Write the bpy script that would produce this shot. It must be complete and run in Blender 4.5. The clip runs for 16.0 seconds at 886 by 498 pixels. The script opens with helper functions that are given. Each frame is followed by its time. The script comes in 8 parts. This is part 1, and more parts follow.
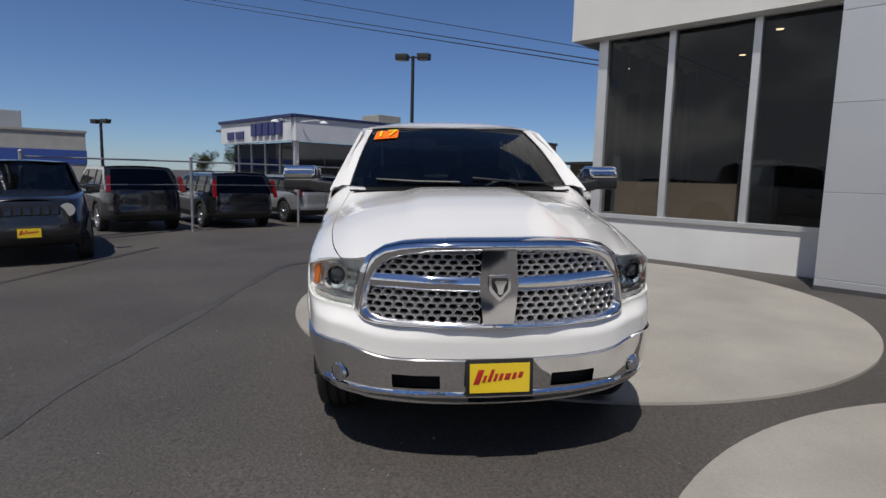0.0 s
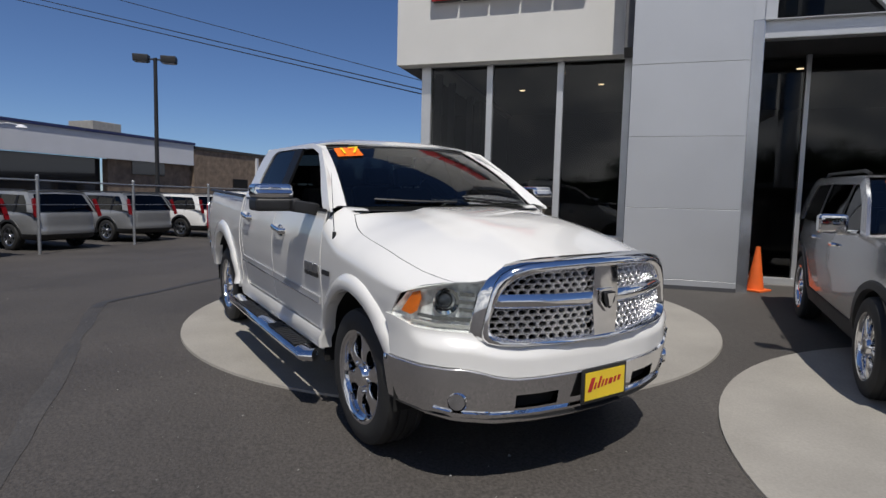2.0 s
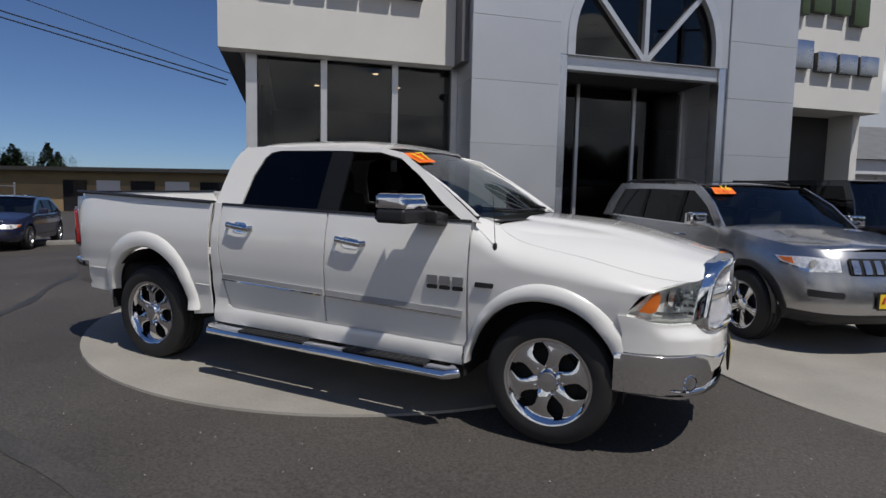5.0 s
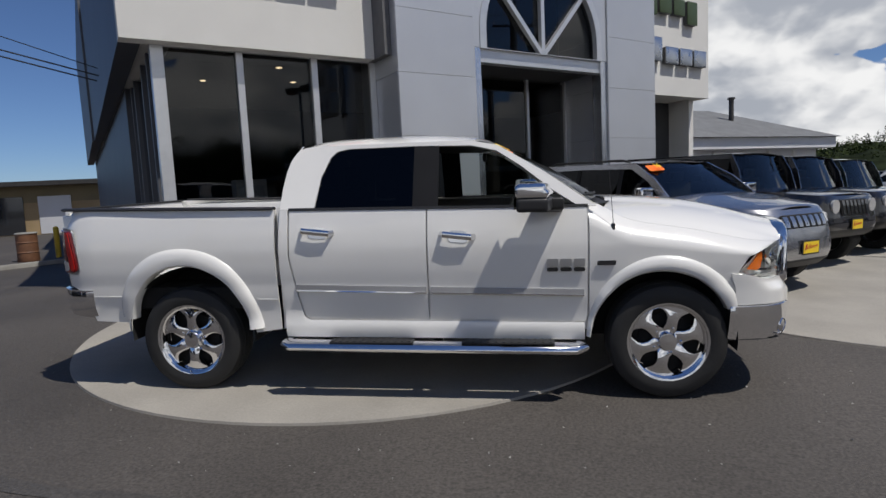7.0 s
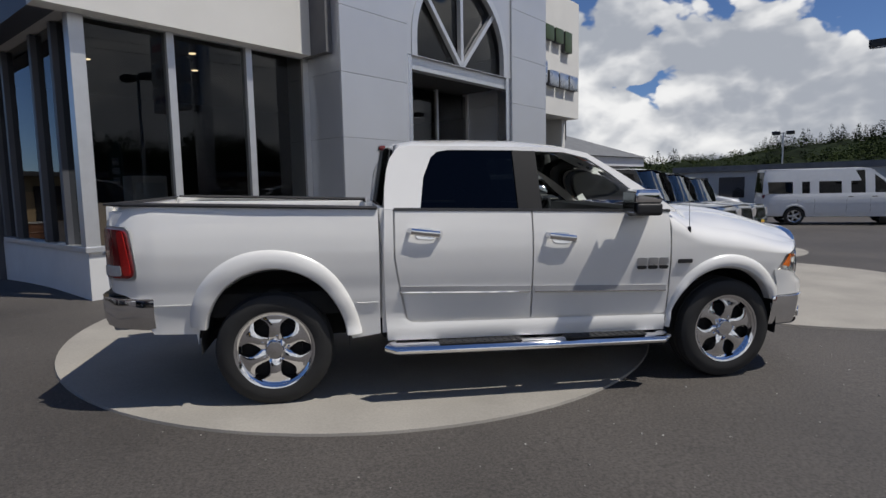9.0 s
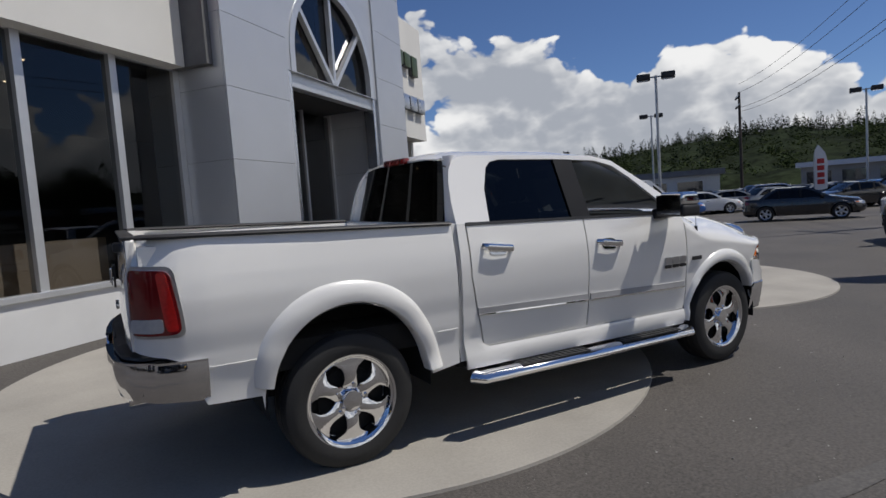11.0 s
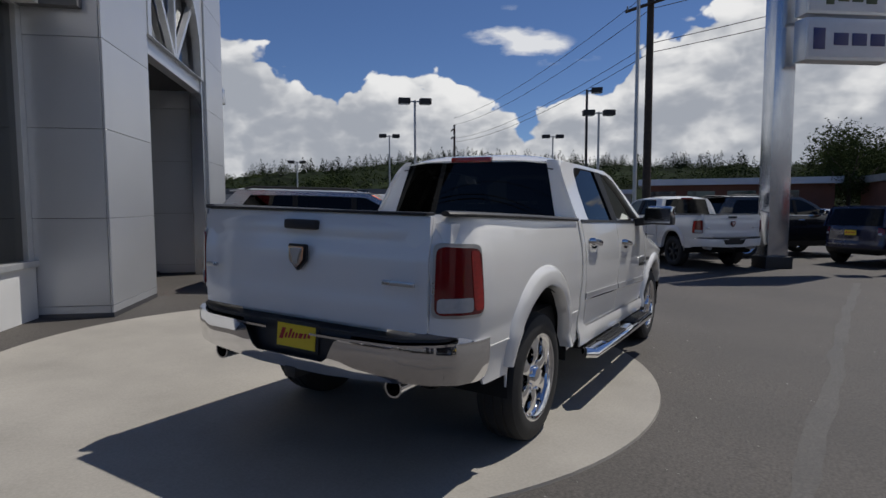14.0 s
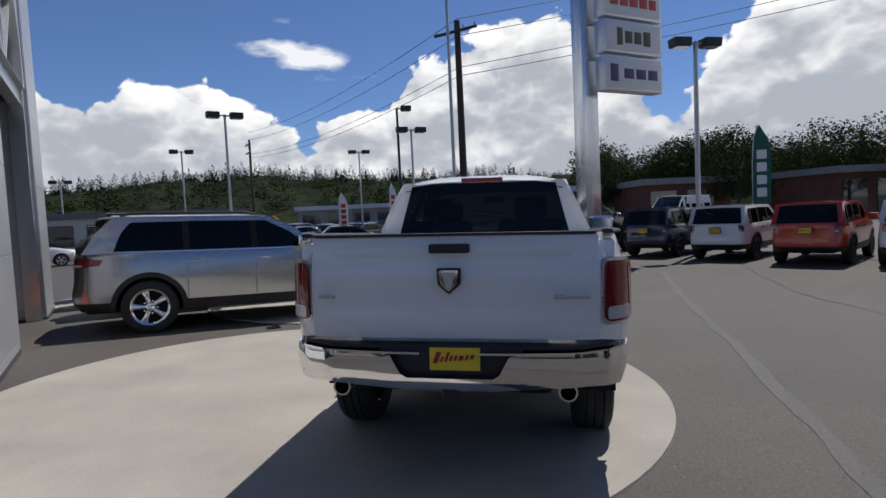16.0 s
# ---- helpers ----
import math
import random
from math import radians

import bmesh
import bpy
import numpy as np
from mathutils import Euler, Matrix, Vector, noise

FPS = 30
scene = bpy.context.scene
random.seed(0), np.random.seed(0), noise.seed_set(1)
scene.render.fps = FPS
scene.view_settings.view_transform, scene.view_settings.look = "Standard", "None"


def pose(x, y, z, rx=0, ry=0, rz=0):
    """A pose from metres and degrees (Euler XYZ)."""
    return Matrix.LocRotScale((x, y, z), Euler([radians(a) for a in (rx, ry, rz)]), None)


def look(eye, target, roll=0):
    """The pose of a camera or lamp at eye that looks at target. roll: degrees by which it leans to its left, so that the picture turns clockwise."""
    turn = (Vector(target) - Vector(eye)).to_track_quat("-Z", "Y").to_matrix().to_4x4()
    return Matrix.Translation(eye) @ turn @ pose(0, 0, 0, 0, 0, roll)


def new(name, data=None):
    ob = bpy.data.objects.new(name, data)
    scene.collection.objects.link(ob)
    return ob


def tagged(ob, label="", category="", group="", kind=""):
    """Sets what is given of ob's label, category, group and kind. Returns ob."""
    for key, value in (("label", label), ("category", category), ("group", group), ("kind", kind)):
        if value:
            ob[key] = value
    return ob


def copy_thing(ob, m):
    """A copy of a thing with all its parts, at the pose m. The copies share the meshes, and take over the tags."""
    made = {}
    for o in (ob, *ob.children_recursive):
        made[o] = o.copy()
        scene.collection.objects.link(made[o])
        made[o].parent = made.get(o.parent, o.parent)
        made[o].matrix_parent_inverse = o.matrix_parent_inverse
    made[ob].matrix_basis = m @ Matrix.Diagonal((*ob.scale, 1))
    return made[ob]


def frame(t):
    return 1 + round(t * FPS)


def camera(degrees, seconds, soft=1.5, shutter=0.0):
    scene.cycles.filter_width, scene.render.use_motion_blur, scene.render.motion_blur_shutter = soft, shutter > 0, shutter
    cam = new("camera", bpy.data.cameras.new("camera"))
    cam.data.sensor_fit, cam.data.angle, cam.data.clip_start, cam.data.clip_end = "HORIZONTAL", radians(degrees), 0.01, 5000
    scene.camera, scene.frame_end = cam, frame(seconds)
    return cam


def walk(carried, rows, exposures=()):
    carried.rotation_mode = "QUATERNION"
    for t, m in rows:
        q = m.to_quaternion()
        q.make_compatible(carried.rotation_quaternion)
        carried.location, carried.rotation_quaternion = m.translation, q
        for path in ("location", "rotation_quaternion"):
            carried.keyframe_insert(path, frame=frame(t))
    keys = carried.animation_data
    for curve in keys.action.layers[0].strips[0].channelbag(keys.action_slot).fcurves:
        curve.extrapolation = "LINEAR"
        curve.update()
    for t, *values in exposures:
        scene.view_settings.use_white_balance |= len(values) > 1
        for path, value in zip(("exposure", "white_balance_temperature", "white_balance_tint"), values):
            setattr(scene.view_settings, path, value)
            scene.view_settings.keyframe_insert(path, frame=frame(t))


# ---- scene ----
cam = camera(75.6, 16.0)
PATH = [
    (0, (5.506, -0.571, 1.453), (3.5323, -0.3733, 1.2010), 1.48),
    (0.5, (5.380, -1.021, 1.424), (3.4573, -0.5292, 1.1792), 2.33),
    (1, (5.211, -1.452, 1.415), (3.3344, -0.7984, 1.1897), 1.92),
    (1.5, (5.051, -1.892, 1.436), (3.2657, -1.0043, 1.2800), 1.82),
    (2, (4.877, -2.363, 1.432), (3.1967, -1.2924, 1.2589), 1.41),
    (2.5, (4.593, -2.768, 1.458), (3.0165, -1.5497, 1.2826), 1.60),
    (3, (4.309, -3.195, 1.461), (2.8795, -1.8109, 1.2542), 3.35),
    (3.5, (3.930, -3.528, 1.433), (2.6240, -2.0299, 1.2097), 0.39),
    (4, (3.542, -3.860, 1.451), (2.3937, -2.2361, 1.2429), -0.32),
    (4.2, (3.358, -3.970, 1.463), (2.2705, -2.3052, 1.2527), 0.52),
    (6.3, (1.489, -4.954, 1.495), (1.0345, -3.0114, 1.3543), -1.97),
    (6.5, (1.286, -5.003, 1.510), (0.8805, -3.0532, 1.3244), -2.21),
    (7, (0.798, -5.042, 1.492), (0.5270, -3.0714, 1.2873), -2.82),
    (7.5, (0.258, -5.100, 1.507), (0.1630, -3.1078, 1.3563), -1.10),
    (8, (-0.276, -5.152, 1.510), (-0.2543, -3.1628, 1.3067), -0.50),
    (8.5, (-0.783, -5.122, 1.535), (-0.6041, -3.1378, 1.3582), -1.00),
    (9, (-1.282, -5.093, 1.530), (-0.9337, -3.1337, 1.3263), -1.14),
    (9.5, (-1.675, -4.914, 1.517), (-1.1545, -2.9914, 1.3370), -1.81),
    (9.7, (-1.845, -4.833, 1.530), (-1.2352, -2.9347, 1.3760), -0.29),
    (11.8, (-3.544, -3.730, 1.523), (-2.3214, -2.1603, 1.3222), -2.47),
    (12, (-3.698, -3.655, 1.537), (-2.4162, -2.1342, 1.3245), 0.21),
    (12.5, (-4.163, -3.418, 1.526), (-2.8050, -1.9647, 1.3140), 0.54),
    (13, (-4.508, -3.077, 1.516), (-3.0040, -1.7715, 1.3319), -2.47),
    (13.5, (-4.884, -2.695, 1.516), (-3.2295, -1.5846, 1.3407), 0.02),
    (14, (-5.176, -2.283, 1.517), (-3.4594, -1.2673, 1.3672), -0.16),
    (14.5, (-5.401, -1.836, 1.546), (-3.5995, -0.9813, 1.3978), -0.62),
    (15, (-5.624, -1.401, 1.568), (-3.7612, -0.6998, 1.3714), -0.48),
    (15.5, (-5.802, -0.960, 1.592), (-3.8938, -0.3758, 1.4626), -1.78),
    (16, (-6.013, -0.533, 1.608), (-4.0452, -0.1977, 1.4895), -2.74),
]
walk(cam, [(t, look(eye, target, roll)) for t, eye, target, roll in PATH],
     [(0, -0.04), (2.5, -0.02), (4.2, -0.20), (6.4, -0.18), (7.1, -0.02), (9.5, -0.04), (12, -0.10), (13.5, -0.20), (14.5, -0.08), (16, 0.18)])

# ---- light ----
SUN_DIR = Vector((0.468, -0.224, 0.987)).normalized()
sun_data = bpy.data.lights.new("sun", "SUN")
sun_data.energy, sun_data.angle, sun_data.color = 3.85, radians(0.55), (1.0, 0.955, 0.89)
sun = new("sun", sun_data)
sun.matrix_world = look(SUN_DIR * 60, (0, 0, 0))

world = bpy.data.worlds.new("sky")
scene.world = world
world.use_nodes = True
wn, wl = world.node_tree.nodes, world.node_tree.links
wn.clear()


def wmath(op, a, b=None, clamp=False):
    n = wn.new("ShaderNodeMath")
    n.operation, n.use_clamp = op, clamp
    for i, v in enumerate((a, b)):
        if v is None:
            continue
        if isinstance(v, (int, float)):
            n.inputs[i].default_value = v
        else:
            wl.new(v, n.inputs[i])
    return n.outputs[0]


sky = wn.new("ShaderNodeTexSky")
sky.sky_type, sky.sun_disc = "NISHITA", False
sky.sun_elevation, sky.sun_rotation = radians(62), math.atan2(SUN_DIR.x, SUN_DIR.y)
sky.altitude, sky.air_density, sky.dust_density, sky.ozone_density = 1800, 1.0, 0.7, 3.0
coord = wn.new("ShaderNodeTexCoord")
sep = wn.new("ShaderNodeSeparateXYZ")
wl.new(coord.outputs["Generated"], sep.inputs[0])
dx, dy, dz = sep.outputs


def cloud_density(shift):
    """Heaped cloud: broad noise with rounded lumps of three sizes on it."""
    m = wn.new("ShaderNodeMapping")
    m.inputs["Location"].default_value = shift
    m.inputs["Scale"].default_value = (1, 1, 1.45)
    wl.new(coord.outputs["Generated"], m.inputs[0])
    n = wn.new("ShaderNodeTexNoise")
    n.inputs["Scale"].default_value, n.inputs["Detail"].default_value = 2.7, 3
    wl.new(m.outputs[0], n.inputs["Vector"])
    warp = wn.new("ShaderNodeTexNoise")
    warp.inputs["Scale"].default_value, warp.inputs["Detail"].default_value = 9.0, 4
    wl.new(m.outputs[0], warp.inputs["Vector"])
    wv = wn.new("ShaderNodeVectorMath")
    wv.operation = "MULTIPLY_ADD"
    wv.inputs[1].default_value = (0.11, 0.11, 0.11)
    wl.new(warp.outputs["Color"], wv.inputs[0])
    wl.new(m.outputs[0], wv.inputs[2])
    total = wmath("ADD", wmath("MULTIPLY", wmath("SUBTRACT", n.outputs["Fac"], 0.5), 1.35), 0.5)
    for sc, amt in ((6.5, 0.30), (14.0, 0.17), (33.0, 0.10), (74.0, 0.03)):
        v = wn.new("ShaderNodeTexVoronoi")
        v.feature = "SMOOTH_F1"
        v.inputs["Scale"].default_value, v.inputs["Smoothness"].default_value = sc, 0.22
        wl.new(wv.outputs[0], v.inputs["Vector"])
        total = wmath("SUBTRACT", total, wmath("MULTIPLY", v.outputs["Distance"], amt))
    return total


# cumulus: the height of the cloud tops (sine of the elevation) by bearing, in degrees from +x
TOPS = ((-180, -0.05), (-160, -0.04), (-140, 0.06), (-120, 0.25), (-95, 0.40), (-64, 0.55), (-42, 0.50), (-28, 0.29), (-22, 0.27), (-18, 0.22), (-14, 0.17), (-9, 0.23), (-4, 0.30), (1, 0.33), (8, 0.33), (12, 0.31),
        (16, 0.225), (20, 0.19), (23, 0.155), (26, 0.185), (31, 0.21), (36, 0.20), (41, 0.215), (45, 0.255), (50, 0.26), (57, 0.31), (63, 0.345), (72, 0.36), (90, 0.28), (112, 0.03), (145, -0.005), (165, -0.06))
az = wmath("ADD", wmath("MULTIPLY", wmath("ARCTAN2", dy, dx), 0.5 / math.pi), 0.5)
tops = wn.new("ShaderNodeValToRGB")
for i, (deg, h) in enumerate(TOPS):
    e = tops.color_ramp.elements[i] if i < 2 else tops.color_ramp.elements.new(0.999)
    e.position = deg / 360 + 0.5
    e.color = (h, h, h, 1)
wl.new(az, tops.inputs[0])
bias = wmath("MINIMUM", wmath("ADD", wmath("MULTIPLY", wmath("SUBTRACT", tops.outputs[0], dz), 4.2), 0.17), 0.62)
here = cloud_density((0.35, 1.7, 0.2))
above = cloud_density((0.35 + 0.012, 1.7 - 0.006, 0.2 + 0.045))
dens = wmath("ADD", here, bias)
mask = wn.new("ShaderNodeMapRange")
mask.interpolation_type = "SMOOTHSTEP"
mask.inputs["From Min"].default_value, mask.inputs["From Max"].default_value = 0.512, 0.548
wl.new(dens, mask.inputs["Value"])
shade = wn.new("ShaderNodeMapRange")
shade.interpolation_type = "SMOOTHSTEP"
shade.inputs["From Min"].default_value, shade.inputs["From Max"].default_value = -0.16, 0.17
belly = wn.new("ShaderNodeTexNoise")
belly.inputs["Scale"].default_value, belly.inputs["Detail"].default_value = 4.0, 4
flat = wn.new("ShaderNodeMapping")
flat.inputs["Scale"].default_value = (1, 1, 3.2)
wl.new(coord.outputs["Generated"], flat.inputs[0])
wl.new(flat.outputs[0], belly.inputs["Vector"])
lit = wmath("ADD", wmath("SUBTRACT", here, above), wmath("MULTIPLY", wmath("SUBTRACT", belly.outputs["Fac"], 0.48), 0.6))
wl.new(wmath("SUBTRACT", lit, wmath("MULTIPLY", wmath("SUBTRACT", dens, 0.60), 0.40)), shade.inputs["Value"])
tone = wn.new("ShaderNodeMix")
tone.data_type = "RGBA"
tone.inputs["A"].default_value = (5.6, 6.0, 6.8, 1)
tone.inputs["B"].default_value = (13.2, 13.2, 13.2, 1)
wl.new(shade.outputs[0], tone.inputs["Factor"])
mixed = wn.new("ShaderNodeMix")
mixed.data_type = "RGBA"
# a few torn wisps above the gap in the cumulus
streak = wn.new("ShaderNodeTexNoise")
streak.inputs["Scale"].default_value, streak.inputs["Detail"].default_value = 7.0, 6
thin = wn.new("ShaderNodeMapping")
thin.inputs["Scale"].default_value = (1, 1, 3.0)
wl.new(coord.outputs["Generated"], thin.inputs[0])
wl.new(thin.outputs[0], streak.inputs["Vector"])
near = wmath("SUBTRACT", 1.0, wmath("ADD", wmath("MULTIPLY", wmath("ABSOLUTE", wmath("SUBTRACT", az, 0.5 + 23.5 / 360)), 1 / 0.026), wmath("MULTIPLY", wmath("ABSOLUTE", wmath("SUBTRACT", dz, wmath("ADD", 0.275, wmath("MULTIPLY", wmath("SUBTRACT", az, 0.5 + 23.5 / 360), 1.6)))), 1 / 0.05)), True)
wisp = wmath("MULTIPLY", wmath("MULTIPLY", wmath("SUBTRACT", wmath("ADD", streak.outputs["Fac"], wmath("MULTIPLY", near, 0.22)), 0.60), 9.0, True), wmath("MULTIPLY", near, 2.5, True))
wl.new(wmath("MAXIMUM", mask.outputs[0], wmath("MULTIPLY", wisp, 0.85)), mixed.inputs["Factor"])
blue = wn.new("ShaderNodeVectorMath")
blue.operation = "MULTIPLY"
blue.inputs[1].default_value = (0.77, 0.91, 1.16)
wl.new(sky.outputs[0], blue.inputs[0])
wl.new(blue.outputs[0], mixed.inputs["A"])
wl.new(tone.outputs["Result"], mixed.inputs["B"])
back = wn.new("ShaderNodeBackground")
back.inputs["Strength"].default_value = 0.069
wl.new(mixed.outputs["Result"], back.inputs["Color"])
out = wn.new("ShaderNodeOutputWorld")
wl.new(back.outputs[0], out.inputs[0])


# ---- materials ----
def base_mat(name):
    m = bpy.data.materials.new(name)
    m.use_nodes = True
    nt = m.node_tree
    return m, nt, nt.nodes["Principled BSDF"]


def mat(name, color, rough=0.5, metal=0.0, vary=0.12, scale=6.0, bump=0.0, bump_scale=60.0, coat=0.0, spec=0.5, fine=0.0, fine_scale=120.0, per_piece=0.0, rough_vary=0.1, flake=0.0):
    """A surface with colour variation at two scales, uneven gloss and fine relief."""
    m, nt, p = base_mat(name)
    N, L = nt.nodes, nt.links
    tc = N.new("ShaderNodeTexCoord")
    big = N.new("ShaderNodeTexNoise")
    big.inputs["Scale"].default_value, big.inputs["Detail"].default_value = scale, 6
    L.new(tc.outputs["Object"], big.inputs["Vector"])
    ramp = N.new("ShaderNodeMapRange")
    ramp.inputs["From Min"].default_value, ramp.inputs["From Max"].default_value = 0.3, 0.7
    ramp.inputs["To Min"].default_value, ramp.inputs["To Max"].default_value = 1 - vary, 1 + vary
    L.new(big.outputs["Fac"], ramp.inputs["Value"])
    value = ramp.outputs[0]
    if fine:
        sm = N.new("ShaderNodeTexNoise")
        sm.inputs["Scale"].default_value, sm.inputs["Detail"].default_value = fine_scale, 3
        L.new(tc.outputs["Object"], sm.inputs["Vector"])
        r2 = N.new("ShaderNodeMapRange")
        r2.inputs["From Min"].default_value, r2.inputs["From Max"].default_value = 0.3, 0.7
        r2.inputs["To Min"].default_value, r2.inputs["To Max"].default_value = 1 - fine, 1 + fine
        L.new(sm.outputs["Fac"], r2.inputs["Value"])
        mu = N.new("ShaderNodeMath")
        mu.operation = "MULTIPLY"
        L.new(value, mu.inputs[0]), L.new(r2.outputs[0], mu.inputs[1])
        value = mu.outputs[0]
    if per_piece:
        oi = N.new("ShaderNodeObjectInfo")
        r3 = N.new("ShaderNodeMapRange")
        r3.inputs["To Min"].default_value, r3.inputs["To Max"].default_value = 1 - per_piece, 1 + per_piece
        L.new(oi.outputs["Random"], r3.inputs["Value"])
        mu = N.new("ShaderNodeMath")
        mu.operation = "MULTIPLY"
        L.new(value, mu.inputs[0]), L.new(r3.outputs[0], mu.inputs[1])
        value = mu.outputs[0]
    sc = N.new("ShaderNodeVectorMath")
    sc.operation = "SCALE"
    sc.inputs[0].default_value = color[:3]
    L.new(value, sc.inputs["Scale"])
    L.new(sc.outputs[0], p.inputs["Base Color"])
    rr = N.new("ShaderNodeMapRange")
    rr.inputs["To Min"].default_value, rr.inputs["To Max"].default_value = max(0.02, rough * (1 - rough_vary)), min(1, rough * (1 + rough_vary))
    L.new(big.outputs["Fac"], rr.inputs["Value"])
    L.new(rr.outputs[0], p.inputs["Roughness"])
    p.inputs["Metallic"].default_value = metal
    p.inputs["Specular IOR Level"].default_value = spec
    p.inputs["Coat Weight"].default_value, p.inputs["Coat Roughness"].default_value = coat, 0.03
    if bump:
        bt = N.new("ShaderNodeTexNoise")
        bt.inputs["Scale"].default_value, bt.inputs["Detail"].default_value = bump_scale, 5
        L.new(tc.outputs["Object"], bt.inputs["Vector"])
        bp = N.new("ShaderNodeBump")
        bp.inputs["Strength"].default_value, bp.inputs["Distance"].default_value = bump, 0.01
        L.new(bt.outputs["Fac"], bp.inputs["Height"])
        L.new(bp.outputs[0], p.inputs["Normal"])
    return m


def glass(name, tint, gloss=1.0, ior=1.5):
    m, nt, p = base_mat(name)
    N, L = nt.nodes, nt.links
    N.remove(p)
    tr, gl, fr, mx = (N.new(k) for k in ("ShaderNodeBsdfTransparent", "ShaderNodeBsdfGlossy", "ShaderNodeFresnel", "ShaderNodeMixShader"))
    tr.inputs[0].default_value = (*tint, 1)
    gl.inputs["Color"].default_value = (gloss, gloss, gloss, 1)
    gl.inputs["Roughness"].default_value = 0.01
    fr.inputs["IOR"].default_value = ior
    L.new(fr.outputs[0], mx.inputs[0]), L.new(tr.outputs[0], mx.inputs[1]), L.new(gl.outputs[0], mx.inputs[2])
    L.new(mx.outputs[0], N["Material Output"].inputs[0])
    return m


def glow(name, color, strength):
    m, nt, p = base_mat(name)
    p.inputs["Base Color"].default_value = (*color, 1)
    p.inputs["Emission Color"].default_value = (*color, 1)
    p.inputs["Emission Strength"].default_value = strength
    return m


M = {
    "lamp_dark": mat("lamp_inner", (0.86, 0.87, 0.89), 0.2, metal=0.25, vary=0.35, scale=22, bump=0.3, bump_scale=16),
    "white": mat("white_paint", (0.79, 0.78, 0.75), 0.25, vary=0.012, scale=2, coat=1.0),
    "silver": mat("silver_paint", (0.30, 0.305, 0.31), 0.32, metal=0.45, vary=0.03, coat=0.9, fine=0.03),
    "grey_paint": mat("grey_paint", (0.44, 0.44, 0.45), 0.27, metal=0.93, vary=0.015, scale=1.0, coat=0.9, rough_vary=0.03),
    "black_paint": mat("black_paint", (0.012, 0.012, 0.014), 0.22, vary=0.1, coat=1.0),
    "blue_paint": mat("dark_blue_paint", (0.018, 0.022, 0.055), 0.22, vary=0.1, coat=1.0),
    "bright_blue": mat("bright_blue_paint", (0.03, 0.13, 0.42), 0.25, vary=0.06, coat=1.0),
    "red_paint": mat("red_paint", (0.55, 0.045, 0.015), 0.25, vary=0.05, coat=1.0),
    "green_paint": mat("dark_green_paint", (0.02, 0.03, 0.024), 0.25, vary=0.08, coat=1.0),
    "van_white": mat("van_white_paint", (0.68, 0.70, 0.72), 0.32, vary=0.03, coat=0.6),
    "chrome": mat("chrome", (0.83, 0.83, 0.84), 0.055, metal=1.0, vary=0.03, rough_vary=0.4),
    "chrome_dull": mat("satin_metal", (0.55, 0.56, 0.58), 0.28, metal=1.0, vary=0.05),
    "steel": mat("galvanised_steel", (0.42, 0.43, 0.44), 0.42, metal=0.7, vary=0.12, scale=14, fine=0.06),
    "rubber": mat("tyre_rubber", (0.018, 0.018, 0.018), 0.72, vary=0.2, scale=9, bump=0.15, bump_scale=40),
    "black": mat("black_plastic", (0.016, 0.016, 0.017), 0.5, vary=0.15, fine=0.1, bump=0.06, bump_scale=300),
    "cladding": mat("dark_grey_plastic", (0.022, 0.022, 0.023), 0.55, vary=0.12, bump=0.05, bump_scale=300),
    "pillar": mat("black_pillar_film", (0.010, 0.010, 0.011), 0.5, vary=0.1, spec=0.2),
    # near-black: the shade of hollows, arches and undersides put into the colour
    "hollow_shade": mat("underbody", (0.008, 0.008, 0.008), 0.9, vary=0.3, scale=8),
    "seat": mat("seat_fabric", (0.014, 0.014, 0.015), 0.8, vary=0.15, bump=0.1, bump_scale=200),
    "trim_grey": mat("interior_trim", (0.12, 0.115, 0.11), 0.6, vary=0.1, bump=0.05, bump_scale=200),
    "red_lens": mat("red_lens", (0.17, 0.006, 0.008), 0.12, vary=0.1, scale=30, coat=1.0),
    "amber": mat("amber_lens", (0.75, 0.18, 0.012), 0.15, vary=0.08, scale=30, coat=1.0),
    "clear_lens": mat("reversing_lens", (0.45, 0.445, 0.44), 0.15, vary=0.08, scale=40, coat=1.0),
    "reflector": mat("lamp_reflector", (0.7, 0.71, 0.73), 0.12, metal=1.0, vary=0.15, scale=25),
    "plate_yellow": mat("yellow_plate", (0.82, 0.58, 0.02), 0.4, vary=0.04, coat=0.4),
    "ink_red": mat("red_ink", (0.45, 0.02, 0.02), 0.5, vary=0.05),
    "ink_dark": mat("dark_ink", (0.02, 0.02, 0.02), 0.5, vary=0.1),
    "ink_navy": mat("navy_ink", (0.025, 0.03, 0.13), 0.4, vary=0.08),
    "ink_green": mat("olive_ink", (0.05, 0.075, 0.03), 0.45, vary=0.08),
    "sticker": mat("orange_sticker", (0.92, 0.17, 0.004), 0.5, vary=0.05),
    "sticker_y": mat("yellow_digit", (0.9, 0.66, 0.02), 0.5, vary=0.05),
    "glass": glass("car_glass", (0.55, 0.6, 0.58)),
    "glass_tint": glass("tinted_car_glass", (0.03, 0.033, 0.035), 0.6),
    "glass_clear": glass("clear_glass", (0.88, 0.92, 0.9)),
    "glass_shop": glass("showroom_glass", (0.30, 0.32, 0.33), 1.0, 1.5),
}


